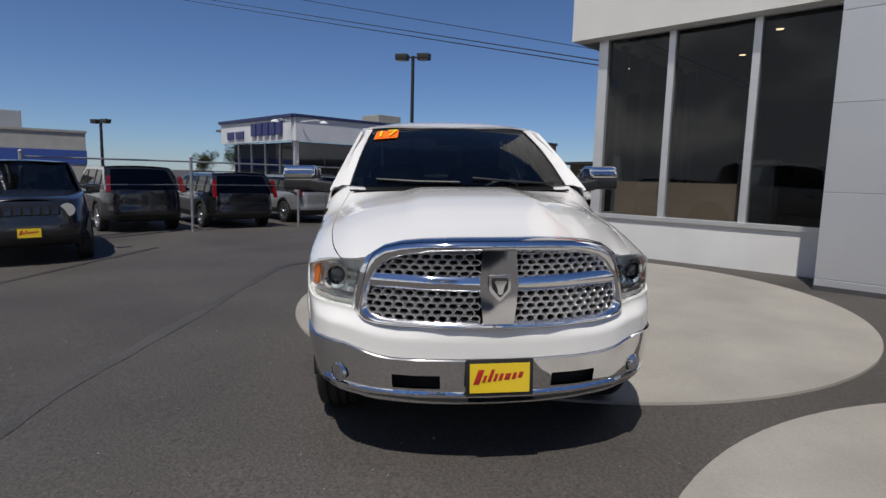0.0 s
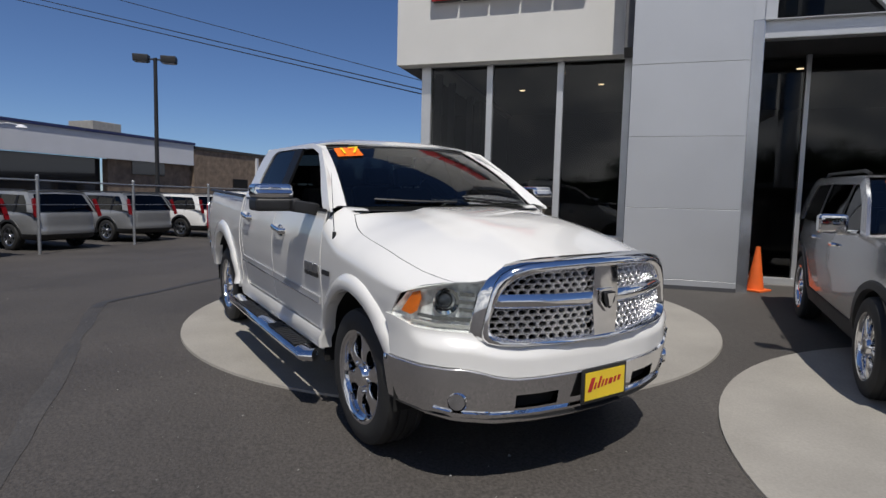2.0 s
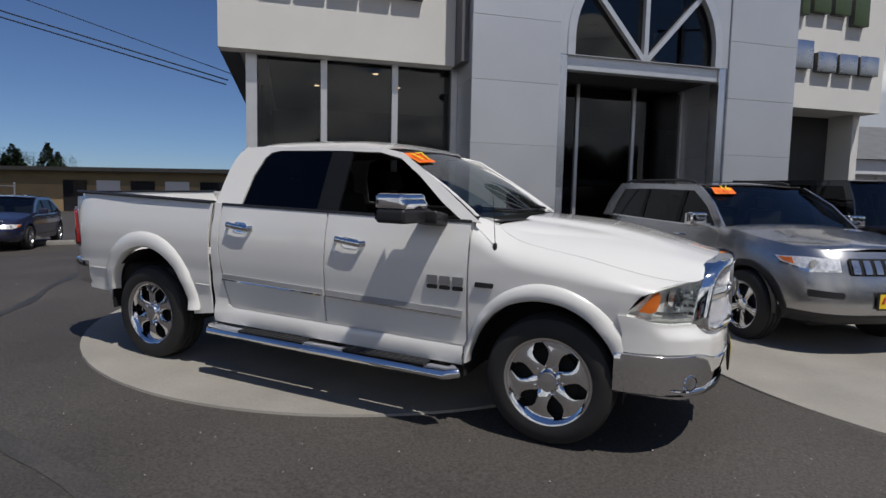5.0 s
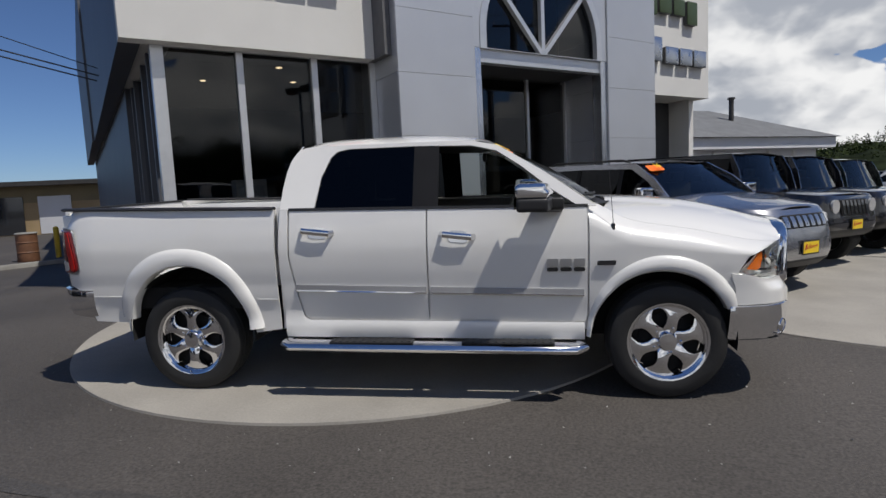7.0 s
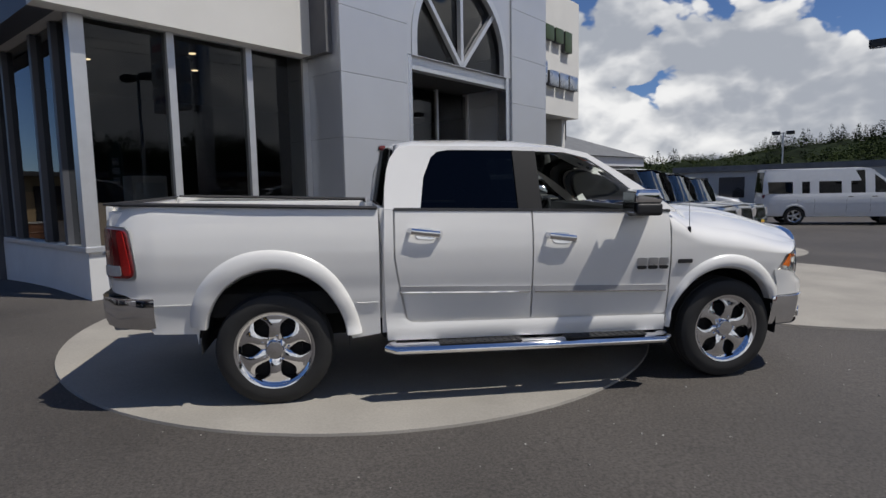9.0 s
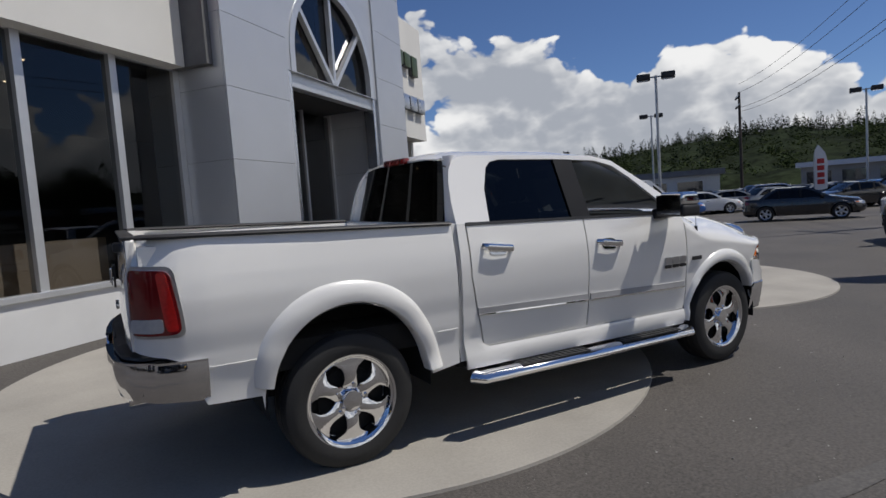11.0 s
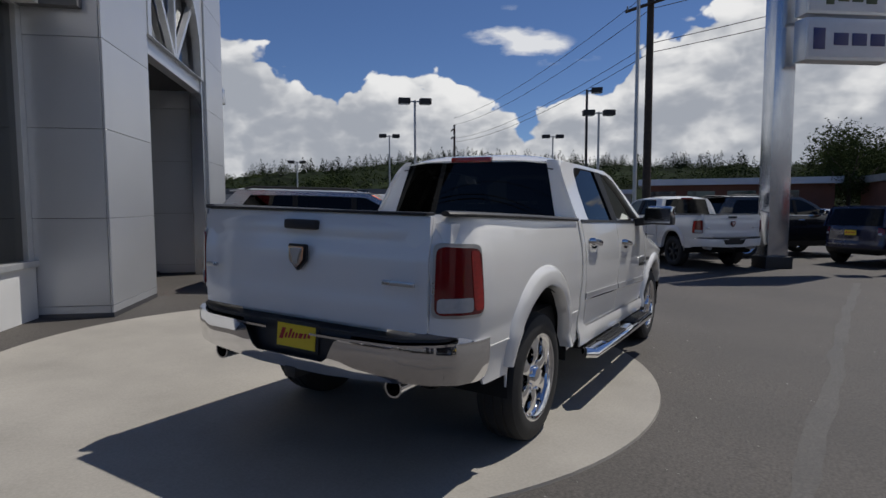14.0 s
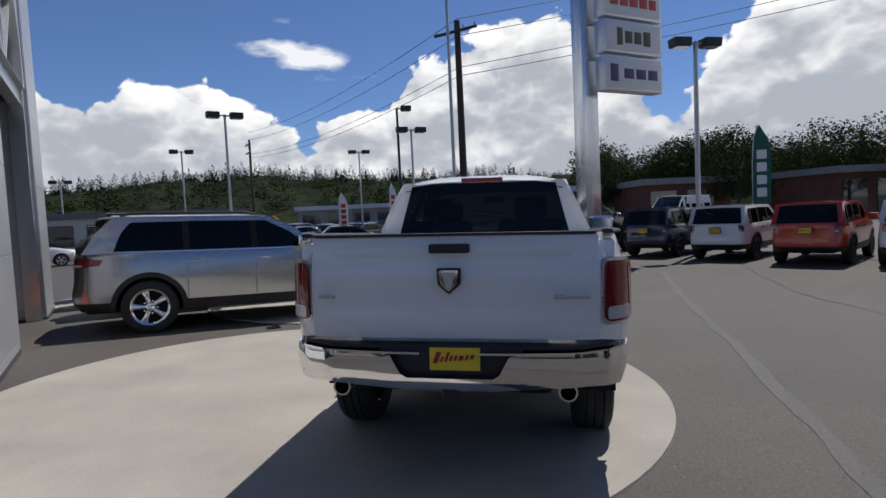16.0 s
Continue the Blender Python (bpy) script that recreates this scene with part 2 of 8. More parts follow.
# ---- mesh helpers ----
def part(name, bm, material, parent=None, label="", smooth=True, angle=35):
    """One mesh object from a bmesh, under a thing or a part."""
    me = bpy.data.meshes.new(name)
    bm.normal_update()
    bm.to_mesh(me)
    bm.free()
    for mm in material if isinstance(material, (list, tuple)) else (material,):
        me.materials.append(mm)
    ob = new(name, me)
    if smooth:
        me.shade_smooth()
        me.set_sharp_from_angle(angle=radians(angle))
    if parent is not None:
        ob.parent = parent
    if label:
        ob["label"] = label
    return ob


def thing(name, m, label, category, group="", kind=""):
    ob = new(name)
    ob.empty_display_size = 0.2
    ob.matrix_world = m
    return tagged(ob, label, category, group, kind)


def box(bm, x0, x1, y0, y1, z0, z1, bevel=0.0, m=None, mi=0, seg=2):
    a = bmesh.ops.create_cube(bm, size=1.0)["verts"]
    for v in a:
        v.co = Vector(((x0 + x1) / 2 + v.co.x * (x1 - x0), (y0 + y1) / 2 + v.co.y * (y1 - y0), (z0 + z1) / 2 + v.co.z * (z1 - z0)))
    fs = {f for v in a for f in v.link_faces}
    if bevel:
        es = {e for v in a for e in v.link_edges}
        r = bmesh.ops.bevel(bm, geom=list(es), offset=bevel, segments=seg, profile=0.6, affect="EDGES")
        fs = {f for f in fs if f.is_valid} | set(r["faces"])
    vs = {v for f in fs for v in f.verts}
    if m is not None:
        for v in vs:
            v.co = m @ v.co
    for f in fs:
        f.material_index = mi
    return vs


def cyl(bm, p0, p1, r0, r1=None, seg=16, caps=True, mi=0):
    p0, p1 = Vector(p0), Vector(p1)
    r1 = r0 if r1 is None else r1
    q = (p1 - p0).to_track_quat("Z", "Y")
    rings = []
    for p, r in ((p0, r0), (p1, r1)):
        rings.append([bm.verts.new(p + q @ Vector((r * math.cos(2 * math.pi * i / seg), r * math.sin(2 * math.pi * i / seg), 0))) for i in range(seg)])
    for i in range(seg):
        j = (i + 1) % seg
        bm.faces.new((rings[0][i], rings[0][j], rings[1][j], rings[1][i])).material_index = mi
    if caps:
        bm.faces.new(rings[0][::-1]).material_index = mi
        bm.faces.new(rings[1]).material_index = mi


def tube(bm, pts, r, seg=10, ry=None):
    """A pipe along points; ry flattens it in the vertical."""
    pts = [Vector(p) for p in pts]
    rings = []
    for i, p in enumerate(pts):
        d = (pts[min(i + 1, len(pts) - 1)] - pts[max(i - 1, 0)]).normalized()
        s = d.cross(Vector((0, 0, 1)))
        s = s.normalized() if s.length > 1e-4 else Vector((1, 0, 0))
        u = s.cross(d)
        rings.append([bm.verts.new(p + s * r * math.cos(2 * math.pi * k / seg) + u * (ry or r) * math.sin(2 * math.pi * k / seg)) for k in range(seg)])
    for a, b in zip(rings, rings[1:]):
        for k in range(seg):
            bm.faces.new((a[k], a[(k + 1) % seg], b[(k + 1) % seg], b[k]))
    bm.faces.new(rings[0][::-1]), bm.faces.new(rings[-1])


def lathe(bm, profile, seg=32, side=1, mi=0):
    """Turn (radius, y) pairs round the y axis."""
    rings = []
    for r, y in profile:
        rings.append([bm.verts.new((r * math.cos(2 * math.pi * k / seg), y * side, r * math.sin(2 * math.pi * k / seg))) for k in range(seg)])
    for a, b in zip(rings, rings[1:]):
        for k in range(seg):
            bm.faces.new((a[k], a[(k + 1) % seg], b[(k + 1) % seg], b[k])).material_index = mi


def sheet(outline, fn, step=0.1, thick=0.0, bm=None):
    """A curved panel: a flat outline (u, v), cut into a grid and carried by fn(u, v) into space."""
    t = bmesh.new()
    t.faces.new([t.verts.new((u, v, 0)) for u, v in outline])
    for ax in (0, 1):
        lo, hi = min(p[ax] for p in outline), max(p[ax] for p in outline)
        n = max(1, int(math.ceil((hi - lo) / step)))
        for k in range(1, n):
            co, no = [0, 0, 0], [0, 0, 0]
            co[ax], no[ax] = lo + (hi - lo) * k / n, 1
            bmesh.ops.bisect_plane(t, geom=t.verts[:] + t.edges[:] + t.faces[:], plane_co=co, plane_no=no, dist=1e-5)
    for v in t.verts:
        v.co = Vector(fn(v.co.x, v.co.y))
    bmesh.ops.recalc_face_normals(t, faces=t.faces[:])
    t.normal_update()
    centre = Vector((0, 0, 0.9))
    if sum(f.normal.dot(f.calc_center_median() - centre) * f.calc_area() for f in t.faces) < 0:
        bmesh.ops.reverse_faces(t, faces=t.faces[:])
    if thick:
        bmesh.ops.solidify(t, geom=t.faces[:], thickness=thick)
        bmesh.ops.recalc_face_normals(t, faces=t.faces[:])
    if bm is None:
        return t
    merge(bm, t)
    return bm


def grid(rows, thick=0.0, bm=None):
    """A smooth panel from rows of points, turned to face away from the middle of the body."""
    t = bmesh.new()
    vs = [[t.verts.new(p) for p in row] for row in rows]
    for a, b in zip(vs, vs[1:]):
        for i in range(len(a) - 1):
            t.faces.new((a[i], a[i + 1], b[i + 1], b[i]))
    t.normal_update()
    centre = Vector((0, 0, 0.9))
    if sum(f.normal.dot(f.calc_center_median() - centre) * f.calc_area() for f in t.faces) < 0:
        bmesh.ops.reverse_faces(t, faces=t.faces[:])
    if thick:
        bmesh.ops.solidify(t, geom=t.faces[:], thickness=thick)
        bmesh.ops.recalc_face_normals(t, faces=t.faces[:])
    if bm is None:
        return t
    merge(bm, t)
    return bm


def smooth(t):
    t = min(1.0, max(0.0, t))
    return t * t * (3 - 2 * t)


def merge(bm, other):
    vs = {v: bm.verts.new(v.co) for v in other.verts}
    for f in other.faces:
        try:
            bm.faces.new([vs[v] for v in f.verts]).material_index = f.material_index
        except ValueError:
            pass
    other.free()


def arc(cx, cz, r, a0, a1, n=14):
    return [(cx + r * math.cos(radians(a0 + (a1 - a0) * i / n)), cz + r * math.sin(radians(a0 + (a1 - a0) * i / n))) for i in range(n + 1)]


def rounded(pts, r, n=4):
    """A polygon with its corners cut round."""
    out_pts = []
    c = len(pts)
    for i in range(c):
        p, a, b = (Vector(pts[k % c]) for k in (i, i - 1, i + 1))
        k = min(r, (a - p).length * 0.45, (b - p).length * 0.45)
        s, e = p + (a - p).normalized() * k, p + (b - p).normalized() * k
        for j in range(n + 1):
            q = j / n
            out_pts.append(tuple((1 - q) ** 2 * s + 2 * q * (1 - q) * p + q * q * e))
    return out_pts


def frame_ring(bm, outer, inner, fn, depth, profile=((0, 0), (0, 1), (1, 1), (1, 0))):
    """A ring between two outlines of equal length, with depth; profile: pairs of the way from outer to inner and the depth there."""
    n = len(outer)
    rings = []
    for q, d in profile:
        rings.append([bm.verts.new(fn(a[0] + (b[0] - a[0]) * q, a[1] + (b[1] - a[1]) * q, depth * d)) for a, b in zip(outer, inner)])
    for a, b in zip(rings, rings[1:]):
        for i in range(n):
            j = (i + 1) % n
            bm.faces.new((a[i], a[j], b[j], b[i]))


def writing(name, body, size, depth, material, parent, m, label="", align="CENTER"):
    cu = bpy.data.curves.new(name, "FONT")
    cu.body, cu.size, cu.extrude, cu.align_x, cu.align_y = body, size, depth, align, "CENTER"
    tmp = new(name, cu)
    me = bpy.data.meshes.new_from_object(tmp.evaluated_get(bpy.context.evaluated_depsgraph_get()))
    bpy.data.objects.remove(tmp)
    bpy.data.curves.remove(cu)
    me.materials.clear()
    me.materials.append(material)
    ob = new(name, me)
    if parent is not None:
        ob.parent = parent
    ob.matrix_local = m
    if label:
        ob["label"] = label
    return ob


def ip(x, xs, ys):
    return float(np.interp(x, xs, ys))


def ground_z(x, y):
    """The lot falls away from the showroom, then levels out."""
    r = math.hypot(x, y - 1)
    w = min(1, max(0, (r - 5) / 9))
    w = 1 - w * w * (3 - 2 * w)
    return (-0.018 * x + 0.024 * y) * w - 0.15 * (1 - w)


def on_ground(x, y, heading=0.0):
    """A pose on the lot that leans with the ground; heading in degrees, 0 faces +x."""
    h = 1.2
    zx = (ground_z(x + h, y) - ground_z(x - h, y)) / (2 * h)
    zy = (ground_z(x, y + h) - ground_z(x, y - h)) / (2 * h)
    up = Vector((-zx, -zy, 1)).normalized()
    fwd = Vector((math.cos(radians(heading)), math.sin(radians(heading)), 0))
    left = up.cross(fwd).normalized()
    fwd = left.cross(up)
    m = Matrix((fwd, left, up)).transposed().to_4x4()
    m.translation = (x, y, ground_z(x, y))
    return m


# ---- ground ----
M["asphalt"] = mat("asphalt", (0.063, 0.056, 0.050), 0.74, vary=0.24, scale=0.45, fine=0.40, fine_scale=55, bump=0.5, bump_scale=90, spec=0.5)
M["concrete"] = mat("concrete", (0.30, 0.282, 0.25), 0.82, vary=0.13, scale=1.3, fine=0.07, fine_scale=60, bump=0.12, bump_scale=120, spec=0.3)
M["tar"] = mat("tar_seal", (0.042, 0.040, 0.038), 0.6, vary=0.2, scale=3, fine=0.2, bump=0.2, bump_scale=70)
M["worn"] = mat("worn_tar", (0.058, 0.053, 0.048), 0.66, vary=0.25, scale=1.5, fine=0.35, fine_scale=55, bump=0.35, bump_scale=90, spec=0.55)
M["kerb"] = mat("kerb_concrete", (0.30, 0.29, 0.27), 0.85, vary=0.15, scale=4, fine=0.1, bump=0.15)
M["chip"] = mat("pale_stone_chip", (0.30, 0.29, 0.27), 0.8, vary=0.2)

bm = bmesh.new()
radii = [0.0] + [0.5 * i for i in range(1, 40)] + [20 * 1.16 ** i for i in range(0, 36)]
SEG = 96
prev = [bm.verts.new((0, 1, ground_z(0, 1)))]
for r in radii[1:]:
    ring = []
    for k in range(SEG):
        a = 2 * math.pi * k / SEG
        x, y = r * math.cos(a), 1 + r * math.sin(a)
        ring.append(bm.verts.new((x, y, ground_z(x, y) + 0.012 * noise.noise(Vector((x * 0.35, y * 0.35, 0))) * (1 if r > 6 else 0))))
    for k in range(SEG):
        j = (k + 1) % SEG
        if len(prev) == 1:
            bm.faces.new((prev[0], ring[k], ring[j]))
        else:
            bm.faces.new((prev[k], ring[k], ring[j], prev[j]))
    prev = ring
tagged(part("ground", bm, M["asphalt"]), "worn grey asphalt of a car dealer's lot", "ground", kind="structure")


def disc(name, cx, cy, r, label):
    bm = bmesh.new()
    rings = [[bm.verts.new((cx, cy, ground_z(cx, cy) + 0.02))]]
    for q in (0.25, 0.5, 0.75, 0.9, 0.997, 1.0):
        rings.append([bm.verts.new((cx + r * q * math.cos(2 * math.pi * k / 96), cy + r * q * math.sin(2 * math.pi * k / 96),
                     ground_z(cx + r * q * math.cos(2 * math.pi * k / 96), cy + r * q * math.sin(2 * math.pi * k / 96)) + (0.018 if q < 1 else -0.02))) for k in range(96)])
    for a, b in zip(rings, rings[1:]):
        for k in range(96):
            j = (k + 1) % 96
            if len(a) == 1:
                bm.faces.new((a[0], b[k], b[j]))
            else:
                bm.faces.new((a[k], b[k], b[j], a[j]))
    return tagged(part(name, bm, M["concrete"]), label, "pavement", kind="structure")


disc("pavement_disc_1", -0.985, 1.5, 3.06, "round pale concrete display pad set in the asphalt")
disc("pavement_disc_2", 5.22, 3.0, 3.05, "round pale concrete display pad beside the next one")
disc("pavement_disc_3", 7.4, 8.7, 3.03, "round pale concrete display pad under dark four-wheel drives")


def strip(bm, pts, width, lift, wobble=0.0):
    rows = []
    dense = []
    for a, b in zip(pts, pts[1:]):
        n = max(2, int((Vector(b) - Vector(a)).length / 0.25))
        dense += [Vector(a).lerp(Vector(b), i / n) for i in range(n)]
    dense.append(Vector(pts[-1]))
    for i, p in enumerate(dense):
        d = (dense[min(i + 1, len(dense) - 1)] - dense[max(i - 1, 0)]).normalized()
        s = Vector((-d.y, d.x))
        w = width * (1 + wobble * noise.noise(Vector((p.x * 2, p.y * 2, 3)))) / 2
        p = p + s * wobble * 0.08 * noise.noise(Vector((p.x * 1.1, p.y * 1.1, 9)))
        rows.append([bm.verts.new((q.x, q.y, ground_z(q.x, q.y) + lift)) for q in (p - s * w, p + s * w)])
    for a, b in zip(rows, rows[1:]):
        bm.faces.new((a[0], b[0], b[1], a[1]))


bm = bmesh.new()
strip(bm, [(-3.2, -2.22), (-3.5, -2.12), (-4.3, -1.1), (-5.4, 0.2), (-7.5, 2.2)], 0.095, 0.006, 0.7)
strip(bm, [(14, -6.5), (6, -5.4), (-1, -5.9), (-6, -5.0)], 0.10, 0.006, 0.9)
tagged(part("trim_tar_seam", bm, M["tar"]), "dark tar seam sealing a crack in the asphalt", "tar seam", kind="structure")
bm = bmesh.new()
strip(bm, [(10, -3.75), (3.3, -2.95), (1.05, -2.75), (-0.9, -2.52), (-1.9, -2.40), (-3.3, -2.20)], 0.14, 0.004, 0.6)
tagged(part("trim_worn_seam", bm, M["worn"]), "worn glossy tar joint between two lanes of asphalt", "asphalt joint", kind="structure")

bm = bmesh.new()
rng = random.Random(4)
for i in range(900):
    x, y = rng.uniform(-7, 8), rng.uniform(-5.5, 1)
    s = rng.uniform(0.004, 0.011)
    z = ground_z(x, y) + 0.004
    vs = [bm.verts.new((x + s * rng.uniform(-1, 1), y + s * rng.uniform(-1, 1), z + s * rng.uniform(-0.5, 0.9))) for _ in range(4)]
    for t in ((0, 1, 2), (0, 1, 3), (1, 2, 3), (0, 2, 3)):
        bm.faces.new([vs[k] for k in t])
tagged(part("loose_grit", bm, M["chip"], smooth=False), "pale stone chips strewn over the asphalt", "grit", kind="stuff")

# kerb beyond the showroom, beside the barrel
bm = bmesh.new()
box(bm, -5.0, 5.0, -0.08, 0.08, -0.05, 0.13, 0.02)
k = part("kerb", bm, M["kerb"])
k.matrix_world = pose(-13.6, 9.6, -0.15, 0, 0, 62)
tagged(k, "low concrete kerb at the lot's edge", "kerb", kind="structure")


# ---- showroom ----
M["acm"] = mat("silver_panel", (0.54, 0.555, 0.58), 0.40, metal=0.5, vary=0.03, scale=1.2, fine=0.015, per_piece=0.03)
M["stucco"] = mat("light_grey_stucco", (0.66, 0.65, 0.62), 0.85, vary=0.03, scale=1.5, fine=0.04, fine_scale=90, bump=0.12, bump_scale=160)
M["low_wall"] = mat("painted_low_wall", (0.66, 0.66, 0.65), 0.75, vary=0.05, scale=2, bump=0.05, bump_scale=90)
M["alu"] = mat("aluminium_frame", (0.62, 0.63, 0.64), 0.35, metal=0.6, vary=0.04, fine=0.02)
M["polished"] = mat("polished_trim", (0.58, 0.60, 0.64), 0.2, metal=0.9, vary=0.05)
M["sign_dark"] = mat("dark_sign_side", (0.06, 0.06, 0.065), 0.4, vary=0.1)
# grey panels of the side face, with its shade put into the colour
M["side_panel_shade"] = mat("shaded_side_panel", (0.085, 0.09, 0.105), 0.5, metal=0.0, vary=0.06, scale=1.0, fine=0.03)
M["joint"] = mat("panel_joint", (0.12, 0.12, 0.125), 0.8, vary=0.1)
# dark base colour holds the shade of indoor walls, ceilings and recesses
M["room_shade"] = mat("showroom_wall_in_shade", (0.05, 0.05, 0.052), 0.8, vary=0.2, scale=0.8)
M["room_floor"] = mat("showroom_floor_tile", (0.14, 0.13, 0.12), 0.4, vary=0.1, scale=1)
M["tan"] = mat("tan_panel", (0.33, 0.26, 0.2), 0.6, vary=0.1, scale=1.5)
M["roof_dark"] = mat("roof_membrane", (0.12, 0.12, 0.125), 0.9, vary=0.12, scale=1)
M["lamp_warm"] = glow("warm_downlight", (1.0, 0.72, 0.42), 4.0)

BM = pose(0, 0, 0, 0, 0, 40)


def wall(name, x0, x1, y0, y1, z0, z1, material, label, bevel=0.0, cat="wall"):
    bm = bmesh.new()
    box(bm, x0, x1, y0, y1, z0, z1, bevel)
    ob = part(name, bm, material, smooth=bool(bevel))
    ob.matrix_world = BM
    return tagged(ob, label, cat, kind="structure")


WY, FY, TY = 5.36, 5.10, 4.49  # window line, fascia face, tower face
SILL, HEAD = 0.86, 3.90

wall("wall_low_front", -1.5, 2.2, WY - 0.02, WY + 0.2, -0.4, SILL - 0.06, M["low_wall"], "white painted low wall below the showroom glass")
wall("wall_low_side", -1.5, -1.3, WY + 0.2, 13.0, -0.4, SILL - 0.06, M["low_wall"], "white painted low wall along the showroom's side")
wall("fascia_front", -1.93, 2.08, FY, FY + 0.3, 3.88, 8.6, M["stucco"], "light grey rendered fascia over the showroom windows")
wall("fascia_side", -1.93, -1.63, FY + 0.3, 20.0, 3.88, 8.6, M["side_panel_shade"], "grey panelled fascia along the showroom's side, darkened as in shade")
wall("soffit_front", -1.63, 2.2, FY + 0.3, WY + 0.25, 3.92, 4.0, M["stucco"], "rendered soffit under the fascia")
wall("soffit_side", -1.63, -1.2, WY + 0.25, 34.0, 3.92, 4.0, M["stucco"], "rendered soffit along the side")
wall("wall_fascia_return", 2.085, 2.215, TY + 0.2, FY + 0.3, 3.88, 7.4, M["joint"], "dark recess between fascia and silver tower")
wall("floor_showroom", -1.3, 12.0, WY + 0.2, 15.0, -0.2, 0.16, M["room_floor"], "grey tiled showroom floor", cat="floor")
wall("ceiling_showroom", -1.2, 12.0, WY + 0.3, 15.0, 4.02, 4.12, M["room_shade"], "showroom ceiling, coloured dark for the room's shade", cat="ceiling")
wall("wall_showroom_back", -1.3, 12.0, 12.4, 12.6, -0.2, 4.02, M["room_shade"], "inner wall of the showroom, coloured dark for its shade")
wall("wall_tan_inside", -1.25, 0.95, 5.72, 5.78, 0.16, 1.45, M["tan"], "tan low partition behind the showroom glass")
wall("wall_side_rear", -2.0, -1.7, 20.0, 34.0, 3.88, 9.6, M["side_panel_shade"], "grey panelled upper wall of the rear wing, darkened as in shade")
wall("wall_side_far", -1.6, -1.35, 9.4, 34.0, -0.4, 4.0, M["side_panel_shade"], "grey panelled side wall of the showroom, darkened as in shade")
wall("wall_east", 11.9, 12.1, WY + 0.2, 34.0, -0.4, 7.0, M["stucco"], "light grey rendered end wall")
wall("wall_rear", -1.6, 12.1, 34.0, 34.2, -0.4, 6.7, M["stucco"], "light grey rendered rear wall")
wall("roof", -1.6, 11.9, FY + 0.3, 34.0, 6.5, 6.6, M["roof_dark"], "flat dark roof membrane", cat="roof")


def window(name, panes, bars, sills, m, label, gl=None, flip=False, bar_mat=None):
    """A glazed opening: a thing of the setting with its panes, upright bars and rails."""
    w = thing(name, m, label, "window", kind="structure")
    for x0, x1, y, z0, z1 in panes:
        bm = bmesh.new()
        bm.faces.new([bm.verts.new(c) for c in ((x0, y, z0), (x1, y, z0), (x1, y, z1), (x0, y, z1))[::-1 if flip else 1]])
        p = part("pane", bm, gl or M["glass_shop"], w, smooth=False)
        p.visible_shadow = False
    for x0, x1, y0, y1, z0, z1 in bars:
        bm = bmesh.new()
        box(bm, x0, x1, y0, y1, z0, z1, 0.006)
        part("window_bar", bm, bar_mat or M["alu"], w, smooth=False)
    for x0, x1, y0, y1, z0, z1 in sills:
        bm = bmesh.new()
        box(bm, x0, x1, y0, y1, z0, z1, 0.008)
        part("window_sill", bm, M["alu"], w, smooth=False)
    return w


xs = [-1.5, -0.22, 1.04, 2.14]
window("window_front", [(a + 0.03, b - 0.03, WY + 0.06, SILL, HEAD) for a, b in zip(xs, xs[1:])],
       [(-1.52, -1.34, WY - 0.02, WY + 0.16, SILL, HEAD)] + [(x - 0.055, x + 0.055, WY - 0.01, WY + 0.14, SILL, HEAD) for x in xs[1:3]] + [(2.10, 2.215, WY, WY + 0.14, SILL, HEAD)],
       [(-1.54, 2.215, WY - 0.06, WY + 0.16, SILL - 0.06, SILL + 0.015), (-1.5, 2.2, WY, WY + 0.12, HEAD - 0.03, HEAD + 0.02)], BM,
       "tall dark showroom windows in aluminium frames on a low wall")
ys = [WY + 0.16, 6.1, 7.0, 8.5, 9.2]
side = BM @ pose(-1.5, 0, 0, 0, 0, 90)
# the bars on this side share the shade-darkened panel colour
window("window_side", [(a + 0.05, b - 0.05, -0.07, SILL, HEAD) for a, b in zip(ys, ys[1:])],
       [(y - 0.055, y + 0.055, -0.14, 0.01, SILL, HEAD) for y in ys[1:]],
       [(ys[0], ys[-1], -0.16, 0.04, SILL - 0.06, SILL + 0.015)], side, "tall dark windows along the showroom's side", flip=True, bar_mat=M["side_panel_shade"])

# display stand inside
stand = thing("display_stand", BM @ pose(0.45, 8.1, 0.16), "white display stand inside the showroom", "display stand")
bm = bmesh.new()
box(bm, -0.32, 0.32, -0.2, 0.2, 0.0, 1.75, 0.02)
part("body", bm, M["low_wall"], stand)
bm = bmesh.new()
box(bm, -0.26, 0.26, -0.215, -0.203, 0.9, 1.62, 0.004)
part("panel", bm, M["acm"], stand)

# downlights in the showroom ceiling
for x, y in ((0.9, 6.9), (1.6, 8.2), (-0.2, 8.6), (5.2, 7.4)):
    d = thing("downlight", BM @ pose(x, y, 4.02), "round warm downlight lit in the dark ceiling", "ceiling light", "showroom downlights")
    bm = bmesh.new()
    cyl(bm, (0, 0, -0.012), (0, 0, -0.004), 0.06, seg=20)
    part("diffuser", bm, M["lamp_warm"], d)
    bm = bmesh.new()
    lathe(bm, [(0.06, 0.0), (0.08, 0.0), (0.08, 0.02), (0.06, 0.02)], 20)
    bmesh.ops.rotate(bm, verts=bm.verts[:], cent=(0, 0, 0), matrix=Matrix.Rotation(radians(90), 3, "X"))
    part("frame", bm, M["alu"], d)

